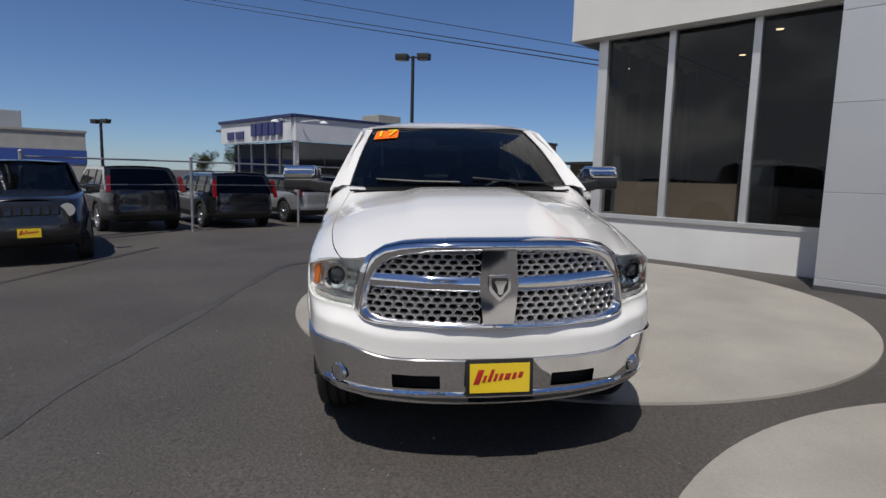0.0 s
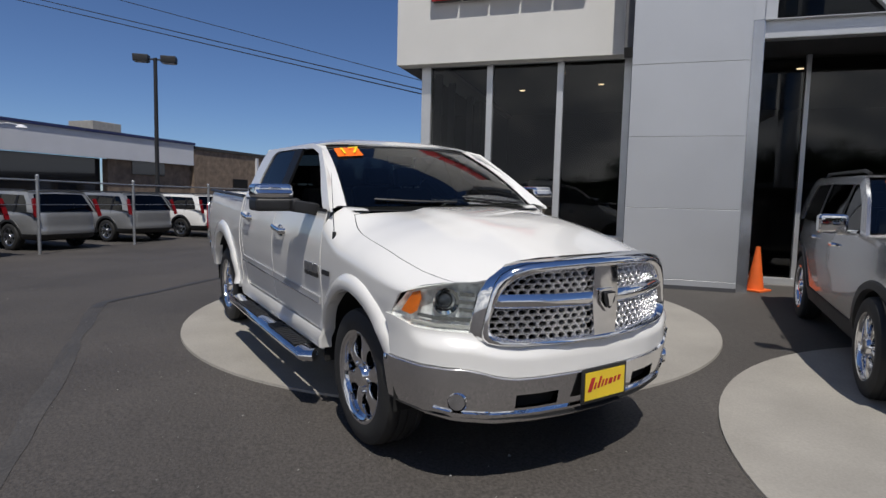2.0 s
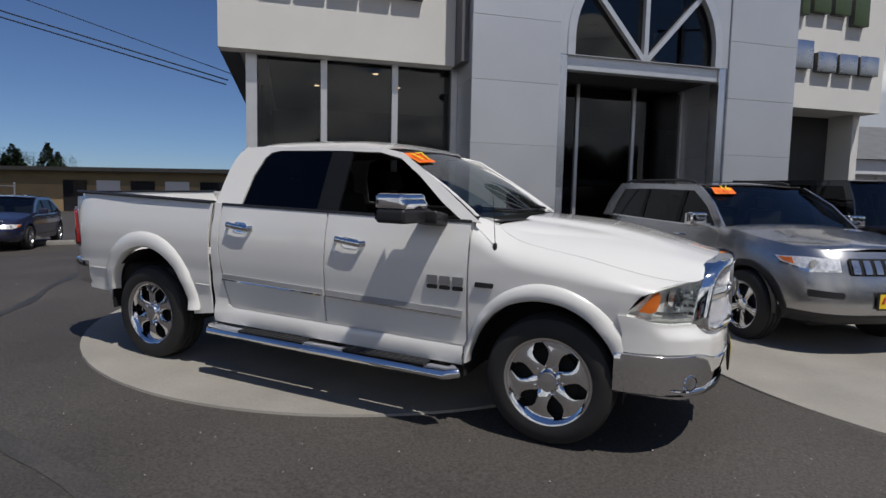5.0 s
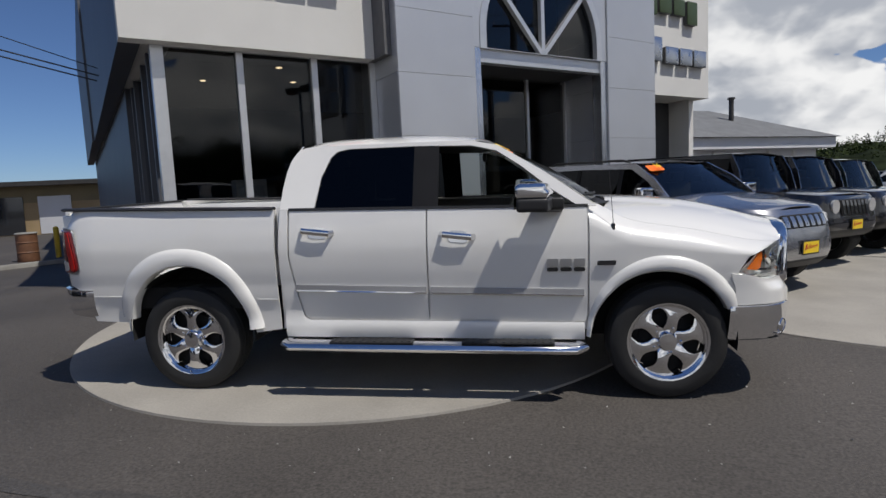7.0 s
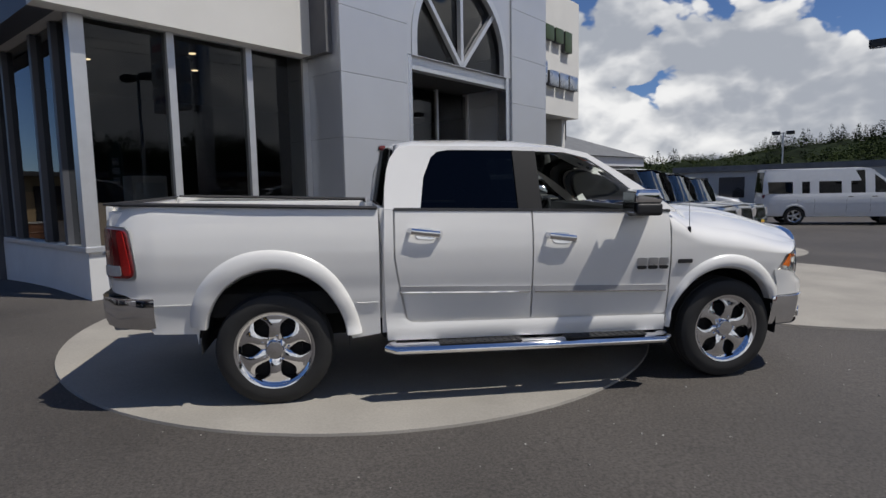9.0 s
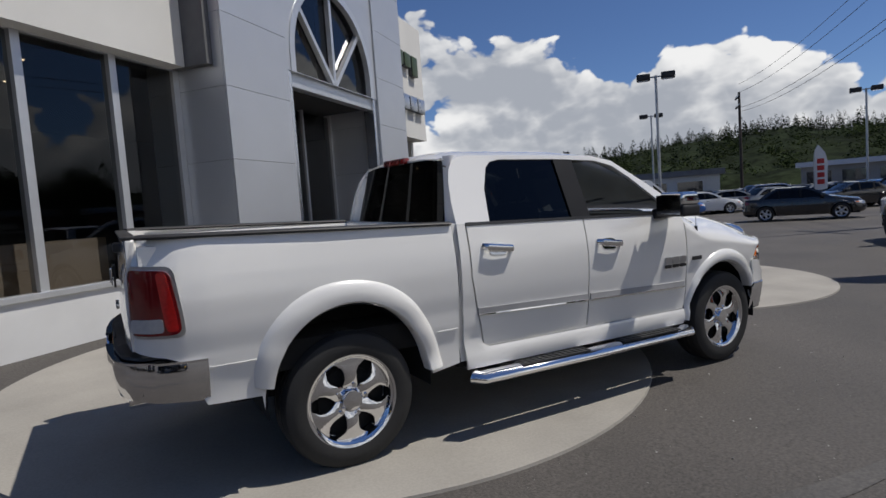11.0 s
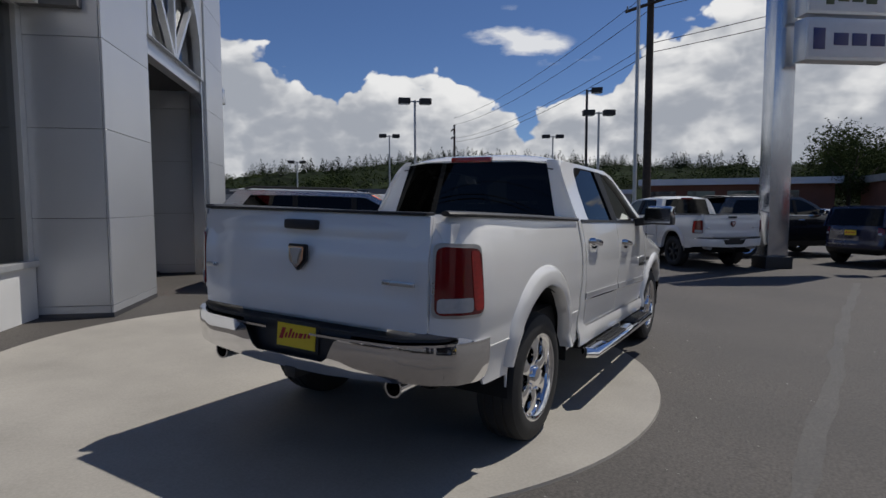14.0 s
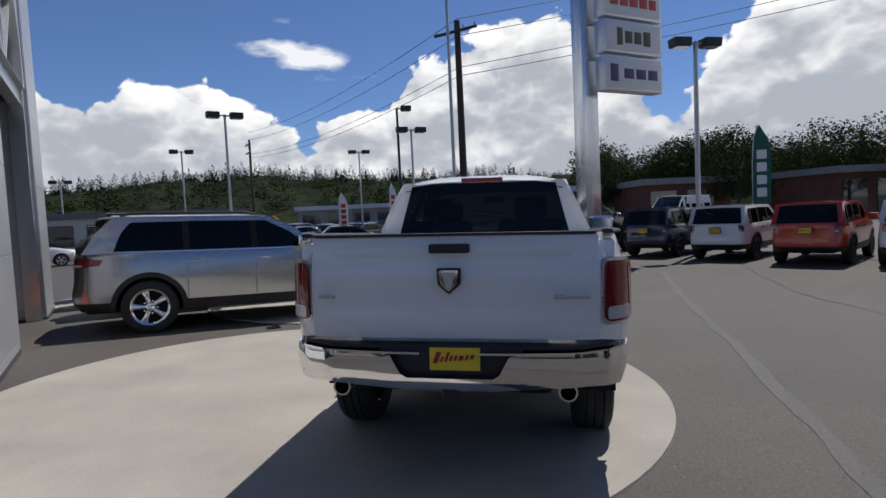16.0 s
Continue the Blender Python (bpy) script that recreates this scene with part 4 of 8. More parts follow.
        g = part("rear_side_window", sheet(rglass, S(sg, -0.012), 0.12), M["glass_tint"], T, "dark tinted glass")
        if not (detailed and sg == -1):
            part("front_side_window", sheet(fglass, S(sg, -0.012), 0.12), M["glass"], T)
        part("window_moulding", sheet([(-0.93, 1.412), (-0.93, 1.392), (1.24, 1.368), (1.24, 1.388)], S(sg, 0.006), 0.2, 0.01), M["black"], T)
        # wheel arch flares: a rounded band round each opening
        for cx, cz, a0, a1, ra_, ri, ro in ((-1.765, 0.47, 4, 167, (0, 30, 60, 90, 120, 150, 175), (0.49, 0.485, 0.51, 0.532, 0.53, 0.50, 0.475), (0.60, 0.595, 0.645, 0.662, 0.680, 0.645, 0.565)),
                                            (FAX, FAZ, 27, 176, (25, 60, 90, 110, 135, 158, 178), (0.488, 0.497, 0.505, 0.50, 0.486, 0.482, 0.482), (0.588, 0.606, 0.612, 0.592, 0.556, 0.520, 0.510))):
            bm = bmesh.new()
            rows = []
            for i in range(37):
                ad = a0 + (a1 - a0) * i / 36
                a, r0, r1 = radians(ad), soft(ad, ra_, ri, 12), soft(ad, ra_, ro, 12)
                row = []
                for r, o in ((r0 - 0.004, -0.05), (r0, 0.020), (r0 + 0.008, 0.030), (r0 + 0.3 * (r1 - r0), 0.035), (r0 + 0.65 * (r1 - r0), 0.028), (r0 + 0.9 * (r1 - r0), 0.014), (r1, -0.004)):
                    x, z = cx + r * math.cos(a), max(0.445, cz + r * math.sin(a))
                    row.append(bm.verts.new((x, sg * (W(x, max(z, 0.45)) + o), z)))
                rows.append(row)
            for a, b in zip(rows, rows[1:]):
                for i in range(6):
                    bm.faces.new((a[i], a[i + 1], b[i + 1], b[i]))
            part("wheel_arch_flare", bm, white, T)
            # arch lining, its near-black colour stands for the shade inside
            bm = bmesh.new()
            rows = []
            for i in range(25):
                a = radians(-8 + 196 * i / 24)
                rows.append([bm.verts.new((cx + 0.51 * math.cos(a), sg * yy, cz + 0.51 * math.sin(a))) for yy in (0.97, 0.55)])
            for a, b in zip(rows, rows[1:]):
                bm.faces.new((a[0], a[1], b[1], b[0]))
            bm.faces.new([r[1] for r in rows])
            part("wheel_well", bm, M["hollow_shade"], T)
        # side step
        st = new("side_step")
        st.parent = T
        bm = bmesh.new()
        tube(bm, [(-0.955, sg * 1.02, 0.405), (-0.93, sg * 1.06, 0.40), (0, sg * 1.065, 0.392), (1.15, sg * 1.06, 0.385), (1.18, sg * 1.02, 0.39)], 0.072, 16, 0.042)
        part("step_tube", bm, chrome, st, "polished chrome step bar")
        for x0, x1 in ((-0.62, 0.0), (0.35, 1.0)):
            bm = bmesh.new()
            box(bm, x0, x1, min(sg * 1.01, sg * 1.115), max(sg * 1.01, sg * 1.115), 0.427, 0.441, 0.006)
            for i in range(12):
                xx = x0 + 0.03 + (x1 - x0 - 0.06) * i / 11
                box(bm, xx - 0.008, xx + 0.008, min(sg * 1.02, sg * 1.105), max(sg * 1.02, sg * 1.105), 0.44, 0.446)
            part("tread_pad", bm, M["black"], st)
        for x in (-0.7, 0.15, 0.95):
            bm = bmesh.new()
            box(bm, x - 0.03, x + 0.03, min(sg * 0.80, sg * 1.06), max(sg * 0.80, sg * 1.06), 0.37, 0.40)
            part("step_bracket", bm, M["black"], st)
        # door mirror
        mr = new("door_mirror")
        mr.parent = T
        bm = bmesh.new()
        a, b = sorted((sg * 0.93, sg * 1.12))
        for v in box(bm, 0.88, 1.07, a, b, 1.362, 1.446, 0.022, seg=3):
            v.co.z -= 0.03 * (1.12 - abs(v.co.y)) / 0.19
        part("mirror_arm", bm, M["black"], mr)
        a, b = sorted((sg * 1.045, sg * 1.335))
        bm = bmesh.new()
        for v in box(bm, 0.80, 1.005, a, b, 1.362, 1.452, 0.026, seg=4):
            v.co.x -= (abs(v.co.y) - 1.04) * 0.18
        part("mirror_body", bm, M["black"], mr)
        bm = bmesh.new()
        a, b = sorted((sg * 1.085, sg * 1.335))
        for v in box(bm, 0.79, 1.01, a, b, 1.446, 1.548, 0.040, seg=6):
            v.co.x -= (abs(v.co.y) - 1.04) * 0.18
            if v.co.z > 1.5:
                v.co.x -= 0.02 if v.co.x > 0.92 else 0
        part("mirror_cap", bm, chrome, mr, "chrome mirror cap")
        bm = bmesh.new()
        a, b = sorted((sg * 1.065, sg * 1.315))
        bm.faces.new([bm.verts.new(q) for q in ((0.778 - 0.005, a, 1.38), (0.778 - 0.04 if sg > 0 else 0.773, b, 1.38), (0.773 if sg < 0 else 0.735, b, 1.525), (0.773, a, 1.525))])
        for v in bm.verts:
            v.co.x = 0.786 - (abs(v.co.y) - 1.04) * 0.18
        part("mirror_glass", bm, M["reflector"], mr)
        # head lamp
        hl = new("head_lamp")
        hl.parent = T
        def HL(out):
            return lambda u, v: lean(*front(sg * u, out), v)
        so = front.s_of_y
        ol = [(so(0.61), 1.085), (so(0.70), 1.078), (so(0.775), 1.080), (so(0.829), 1.078), (so(0.90), 1.062), (so(0.945), 1.036), (so(0.962), 0.98), (so(0.978), 0.893), (so(0.964), 0.848), (so(0.867), 0.834), (so(0.66), 0.822), (so(0.645), 0.968)]

        def bowl(u, v):
            """The housing falls away from the rim of the lamp."""
            d = 1.0
            for (ax, ay), (bx, by) in zip(ol, ol[1:] + ol[:1]):
                t = max(0, min(1, ((u - ax) * (bx - ax) + (v - ay) * (by - ay)) / ((bx - ax) ** 2 + (by - ay) ** 2)))
                d = min(d, math.hypot(u - ax - t * (bx - ax), v - ay - t * (by - ay)))
            return lean(*front(sg * u, -0.004 - 0.045 * min(1, d / 0.03)), v)
        part("lamp_housing", sheet(ol, bowl, 0.028), M["lamp_dark"], hl)
        part("lamp_cover", sheet(ol, HL(0.004), 0.05), M["glass_clear"], hl).visible_shadow = False
        bm = sheet([(so(0.915), 1.03), (so(0.938), 1.02), (so(0.955), 0.965), (so(0.966), 0.915), (so(0.945), 0.905), (so(0.925), 0.925), (so(0.91), 0.99)], HL(-0.012), 0.06, 0.01)
        part("side_marker", bm, M["amber"], hl, "amber turn lens")
        bm = bmesh.new()
        px, py = front(so(0.825), -0.042)
        q = Vector((0.94, sg * 0.34, 0)).normalized()
        c = Vector((px, sg * py, 0.982))
        cyl(bm, c - q * 0.01, c + q * 0.026, 0.060, 0.068, 28, False)
        cyl(bm, c + q * 0.026, c + q * 0.022, 0.068, 0.050, 28, False)
        cyl(bm, c - q * 0.01, c + q * 0.022, 0.046, 0.050, 28, False)
        part("lamp_bezel", bm, M["chrome"], hl)
        bm = bmesh.new()
        bmesh.ops.create_uvsphere(bm, u_segments=18, v_segments=10, radius=0.045, matrix=Matrix.Translation(c - q * 0.016))
        part("projector_lens", bm, M["lens"], hl)
        for zz in (0.925, 0.965, 1.005):
            bm = sheet([(so(0.70), zz), (so(0.765), zz + 0.004), (so(0.765), zz + 0.024), (so(0.70), zz + 0.018)], HL(-0.026), 0.05, 0.012)
            part("lamp_fin", bm, M["reflector"], hl)
        bm = sheet([(so(0.70), 0.845), (so(0.86), 0.852), (so(0.945), 0.868), (so(0.945), 0.882), (so(0.86), 0.868), (so(0.70), 0.862)], HL(-0.012), 0.03, 0.012)
        part("lamp_strip", bm, M["clear_lens"], hl)
        bm = sheet([(so(0.71), 0.878), (so(0.86), 0.886), (so(0.93), 0.90), (so(0.92), 0.916), (so(0.86), 0.905), (so(0.71), 0.90)], HL(-0.020), 0.03, 0.014)
        part("lamp_tray", bm, M["reflector"], hl)
        # tail lamp
        tl = new("tail_lamp")
        tl.parent = T
        def TLf(out):
            return lambda u, v: (*rear(sg * u, out), v)
        r_ = rear.s_of_y
        e = r_(0.985) + 0.016
        part("lamp_trim", sheet(rounded([(r_(0.822), 0.935), (e + 0.022, 0.940), (e + 0.012, 1.06), (e - 0.022, 1.298), (r_(0.826), 1.305)], 0.045), TLf(0.006), 0.03, 0.012), M["chrome_dull"], tl, "bright rim round the lens")
        part("lens", sheet(rounded([(r_(0.836), 0.952), (e + 0.004, 0.956), (e - 0.004, 1.06), (e - 0.036, 1.278), (r_(0.840), 1.288)], 0.045), TLf(0.018), 0.03, 0.012), M["red_lens"], tl, "red tail lamp lens")
        part("reversing_lens", sheet(rounded([(r_(0.848), 0.966), (e - 0.075, 0.970), (e - 0.078, 1.04), (r_(0.848), 1.035)], 0.018), TLf(0.024), 0.03, 0.008), M["clear_lens"], tl, "clear reversing lens")
        part("lens_edge", sheet(rounded([(e - 0.062, 0.972), (e - 0.010, 0.974), (e - 0.018, 1.06), (e - 0.052, 1.268), (e - 0.098, 1.27), (e - 0.075, 1.06)], 0.02), TLf(0.022), 0.03, 0.006), M["red_lens2"], tl, "brighter red edge of the lens")
        # bed rail cap and inner wall
        bm = bmesh.new()
        tube(bm, [(-2.835, sg * 0.86, 1.443), (-2.7, sg * 0.915, 1.443), (-1.9, sg * 0.93, 1.43), (-1.05, sg * 0.93, 1.412)], 0.036, 8, 0.014)
        part("bed_rail_cap", bm, M["black"], T)
        bm = bmesh.new()
        a, b = sorted((sg * 0.80, sg * 0.90))
        box(bm, -2.84, -1.05, a, b, 1.03, 1.40, 0.02)
        part("bed_inner_wall", bm, white, T)
        # exhaust tip
        bm = bmesh.new()
        cyl(bm, (-2.68, sg * 0.64, 0.575), (-2.925, sg * 0.64, 0.572), 0.050, 0.052, 24, False)
        cyl(bm, (-2.925, sg * 0.64, 0.572), (-2.80, sg * 0.64, 0.575), 0.042, 0.038, 24, False)
        lathe_ring = [(0.052, 0.042)]
        for r0_, r1_ in lathe_ring:
            a_ = [bm.verts.new((-2.925, sg * 0.64 + r * math.cos(k * math.pi / 12), 0.572 + r * math.sin(k * math.pi / 12))) for r in (r0_, r1_) for k in range(24)]
            for k in range(24):
                bm.faces.new((a_[k], a_[(k + 1) % 24], a_[24 + (k + 1) % 24], a_[24 + k]))
        part("exhaust_tip", bm, chrome, T, "chrome exhaust tip")
        bm = bmesh.new()
        cyl(bm, (-2.79, sg * 0.64, 0.575), (-2.78, sg * 0.64, 0.575), 0.042, seg=20)
        cyl(bm, (-2.2, sg * 0.55, 0.5), (-2.70, sg * 0.64, 0.575), 0.035, 0.035, 10)
        part("exhaust_pipe", bm, M["hollow_shade"], T)

    mirrored(sides)

    # hood: a raised middle that rolls down to the seams, its front edge over the grille and lamps
    def hood_point(u, v):
        a = abs(u)
        xs_, xm = 1.37 + 1.16 * v, 1.455 + 1.305 * v
        yw = seam_y(xs_) - 0.003
        y = u * yw
        xf_ = ip(a * 0.778, [0, 0.20, 0.33, 0.42, 0.50, 0.55, 0.60, 0.65, 0.70, 0.778], [2.760, 2.755, 2.733, 2.710, 2.682, 2.664, 2.644, 2.622, 2.598, 2.53])
        x = 1.37 + 0.085 * (1 - u * u) + (xf_ - 1.37 - 0.085 * (1 - u * u)) * v
        c = soft(xm, [1.40, 1.6, 1.8, 2.04, 2.26, 2.44, 2.58, 2.70, 2.77], [1.402, 1.399, 1.388, 1.366, 1.322, 1.272, 1.232, 1.202, 1.190], 0.06)
        g = a ** 3.2
        gf = ip(a, [0, 0.43, 0.645, 0.71, 0.77, 0.84, 0.92, 1.0], [0, 0.07, 0.28, 0.42, 0.63, 0.86, 0.97, 1])
        g += (gf - g) * v ** 7
        z = c - (c - fender_z(xs_) - 0.001) * g
        ridge = 0.30 + 0.08 * v
        z -= 0.020 * smooth((abs(y) - ridge) / 0.12) * (1 - a ** 4) * (1 - smooth((v - 0.45) / 0.5))
        return (x, y, z)

    us = [math.sin(math.pi / 2 * k / 24) * 0.5 + 0.5 * k / 24 for k in range(-24, 25)]
    for sg in (1, -1):
        # corner of the cowl between hood, wing and screen pillar
        part("cowl_corner", grid([[(x, sg * (seam_y(x) + 0.006) * k, fender_z(x) + 0.002 + (1.386 - fender_z(x)) * (1 - k) * 3) for k in (1, 0.95, 0.90, 0.85)] for x in (1.20, 1.25, 1.29, 1.33, 1.37)]), white, T)
    part("hood", grid([[hood_point(u, (j / 36) ** 0.85) for u in us] for j in range(37)], 0.012), white, T)
    # cowl, windscreen, wipers
    bm = sheet([(1.22, -0.80), (1.385, -0.77), (1.47, -0.40), (1.48, 0), (1.47, 0.40), (1.385, 0.77), (1.22, 0.80)], lambda u, v: (u, v, 1.378), 0.15)
    part("cowl", bm, M["black"], T)

    def WS(u, v):  # u across -1..1, v from 0 at the base to 1 at the roof
        yb, yt = 0.83, 0.675
        xb, xt = 1.40 - 0.17 * u * u, 0.545 - 0.10 * u * u
        zb, zt = 1.415 - 0.02 * u * u, 1.868 - 0.028 * u * u
        b = 0.03 * math.sin(math.pi * v)
        return (xb + (xt - xb) * v + b * 0.5, (yb + (yt - yb) * v) * u, zb + (zt - zb) * v + b)

    part("windscreen", sheet([(-1, 0), (1, 0), (1, 1), (-1, 1)], WS, 0.06), M["glass"], T, "clear windscreen")
    bm = bmesh.new()
    sheet([(-1, 0.955), (1, 0.955), (1, 1.0), (-1, 1.0)], lambda u, v: tuple(Vector(WS(u, v)) + Vector((0.002, 0, 0.003))), 0.1, bm=bm)
    for sg in (1, -1):
        sheet([(sg * 0.965, 0), (sg * 1.0, 0), (sg * 1.0, 1), (sg * 0.965, 1)], lambda u, v: tuple(Vector(WS(u, v)) + Vector((0.002, 0, 0.003))), 0.1, bm=bm)
        # painted screen pillar over the glass edge
        pb = bmesh.new()
        rows = []
        for i in range(15):
            v = i / 14
            c = Vector(WS(sg * 1.0, v))
            s_ = Vector((1.30 + (0.55 - 1.30) * v - 0.02, sg * (W(0.9, c.z) + 0.0), c.z - 0.012))
            rows.append([pb.verts.new(c + Vector((0.01, -sg * 0.02, 0.012))), pb.verts.new(c + Vector((-0.005, sg * 0.035, 0.012))), pb.verts.new(s_ + Vector((0.02, 0.0, 0.0)))])
        for a, b in zip(rows, rows[1:]):
            for i in range(2):
                pb.faces.new((a[i], a[i + 1], b[i + 1], b[i]))
        part("screen_pillar", pb, white, T)
    part("screen_border", bm, M["black"], T)
    for y0, y1 in ((-0.62, -0.02), (0.08, 0.70)):
        bm = bmesh.new()
        tube(bm, [tuple(Vector(WS(y / 0.83, 0.015 + 0.055 * q * q)) + Vector((0.012, 0, 0.010))) for q, y in ((0, y1), (0.5, (y0 + y1) / 2), (1, y0))], 0.009, 6)
        part("wiper", bm, M["black"], T)

    # roof
    def Rz(x, y):
        c = soft(x, [-1.0, -0.945, -0.89, -0.80, -0.65, -0.3, 0.1, 0.40, 0.60], [1.835, 1.872, 1.903, 1.926, 1.940, 1.947, 1.945, 1.918, 1.862], 0.05)
        a = min(1, abs(y) / 0.735)
        return c - (c - 1.858 + 0.035 * smooth((-0.70 - x) / 0.22)) * a ** 3.4
    def roof_point(u, v):
        y = 0.73 * u
        x0, x1 = -0.945 + 0.05 * abs(u) ** 4, 0.565 - 0.14 * u * u
        x = x0 + (x1 - x0) * v
        return (x, y, Rz(x, y))
    us = [math.sin(math.pi / 2 * k / 16) for k in range(-16, 17)]
    part("roof", grid([[roof_point(u, 0.5 - 0.5 * math.cos(math.pi * j / 26)) for u in us] for j in range(27)], 0.015), white, T)

    # cab back, rear window, high brake lamp
    def RG(u, v):
        y, x = (0.775 + (0.655 - 0.775) * v) * u, -1.0 + 0.07 * v
        return (x + 0.05 * u * u * (1 if abs(u) > 0 else 0) - 0.02, y, 1.41 + 0.46 * v)
    part("rear_window", sheet([(-0.97, 0.0), (0.97, 0.0), (0.97, 0.97), (-0.97, 0.97)], lambda u, v: tuple(Vector(RG(u, v)) + Vector((-0.006, 0, 0))), 0.05), M["glass_tint"], T, "dark tinted rear window")
    for sg in (1, -1):
        bm = bmesh.new()
        rows = []
        for i in range(11):
            v = i / 10
            c = Vector(RG(sg * 0.97, v))
            e = Vector((ip(c.z, [1.40, 1.55, 1.68, 1.765, 1.825, 1.855], [-1.0, -0.992, -0.972, -0.945, -0.905, -0.85]), sg * W(-0.9, c.z), c.z))
            k = Vector((c.x + 0.005, e.y - sg * 0.008, c.z))
            rows.append([(1 - q) ** 2 * c + 2 * q * (1 - q) * k + q * q * e for q in (0, 0.14, 0.28, 0.42, 0.56, 0.7, 0.85, 1)])
        grid(rows, bm=bm)
        part("cab_corner", bm, white, T)
    bm = bmesh.new()
    box(bm, -1.035, -0.99, -0.93, 0.93, 0.6, 1.412, 0.01)
    part("cab_back", bm, white, T)
    rows = []
    for u in us:
        a, b = Vector(RG(u, 0.955)), Vector(roof_point(u, 0.0))
        k = Vector((a.x + 0.012, b.y, b.z - 0.01))
        rows.append([(1 - q) ** 2 * a + 2 * q * (1 - q) * k + q * q * b for q in (0, 0.2, 0.4, 0.6, 0.8, 1)])
    part("roof_lip", grid(rows), white, T)
    bm = bmesh.new()
    box(bm, -0.978, -0.925, -0.185, 0.185, 1.852, 1.898, 0.012)
    part("high_brake_lamp", bm, M["red_lens"], T)

    # front: painted fascia, grille, bumper
    def FR(out):
        return lambda u, v: lean(*front(u, out), v)
    so = front.s_of_y
    zt_y = [0, 0.3, 0.53, 0.60, 0.65, 0.69, 0.80, 0.867, 0.955, 0.975, 0.985]
    zt_z = [0.775, 0.782, 0.795, 0.805, 0.815, 0.826, 0.836, 0.838, 0.852, 0.884, 0.89]
    zb_y = [0, 0.54, 0.62, 0.70, 0.78, 0.90, 0.99]
    zb_z = [0.606, 0.608, 0.622, 0.648, 0.666, 0.672, 0.674]
    rows = []
    for i in range(61):
        q = -1 + i / 30
        f_end, n_end = so(0.981), nose.s_of_y(0.994)
        fx_, fy_ = front(q * f_end, 0.010)
        nx_, ny_ = nose(q * n_end, -0.010)
        a, b = soft(abs(fy_), zt_y, zt_z, 0.02), soft(abs(ny_), zb_y, zb_z, 0.04)
        row = []
        for j in range(15):
            v = j / 14
            t = 0.93 * smooth((v - 0.04) / 0.50) + 0.07 * v
            row.append((fx_ + (nx_ - fx_) * t, fy_ + (ny_ - fy_) * t, a + (b - a) * v))
        row.append((nx_ - 0.03, ny_ * 0.985, b - 0.006))
        rows.append(row)
    part("front_fascia", grid(rows, 0.010), white, T)
    g = new("grille")
    g.parent = T
    def grille_outline(k):
        base = [(0.0, 1.186), (0.20, 1.185), (0.36, 1.179), (0.46, 1.168), (0.54, 1.148), (0.587, 1.118), (0.613, 1.08), (0.632, 1.02), (0.650, 0.95), (0.664, 0.88), (0.670, 0.835), (0.666, 0.808), (0.648, 0.786), (0.60, 0.772), (0.50, 0.765), (0.25, 0.761), (0.0, 0.760)]
        cz = 0.98
        pts = [(max(0.0, y - k) if y else 0.0, z - (k if z < cz else 1.5 * k) * math.copysign(1, z - cz) * min(1, abs(z - cz) / 0.12)) for y, z in base]
        pts = [(so(max(0, y)), z) for y, z in pts]
        return pts + [(-u, v) for u, v in pts[::-1][1:-1]]
    bm = bmesh.new()
    frame_ring(bm, grille_outline(-0.008), grille_outline(0.034), lambda u, v, d: lean(*front(u, d), v), 0.046, ((0.0, -1.5), (0.0, 0.25), (0.10, 0.62), (0.28, 0.90), (0.48, 1.0), (0.66, 0.95), (0.88, 0.62), (1.0, 0.1), (1.0, -0.8)))
    part("grille_surround", bm, chrome, g, "polished chrome grille surround")
    cheek = []
    for u, v in grille_outline(-0.012):
        k = 0.055 * smooth((1.125 - v) / 0.05) * smooth((v - 0.765) / 0.05)
        cheek.append((u + math.copysign(k, u), v))
    bm = bmesh.new()
    frame_ring(bm, cheek, grille_outline(-0.006), lambda u, v, d: lean(*front(u, d), v), 0.046, ((0, -1.2), (0.0, -0.1), (0.12, 0.10), (1.0, 0.60)))
    part("grille_cheek", bm, chrome, g)
    part("grille_back", sheet(grille_outline(0.02), FR(-0.06), 0.15), M["hollow_shade"], g)
    bm = sheet([(-so(0.075), 0.775), (so(0.075), 0.775), (so(0.095), 0.98), (so(0.08), 1.185), (-so(0.08), 1.185), (-so(0.095), 0.98)], FR(0.034), 0.06, 0.03)
    part("grille_upright", bm, chrome, g)
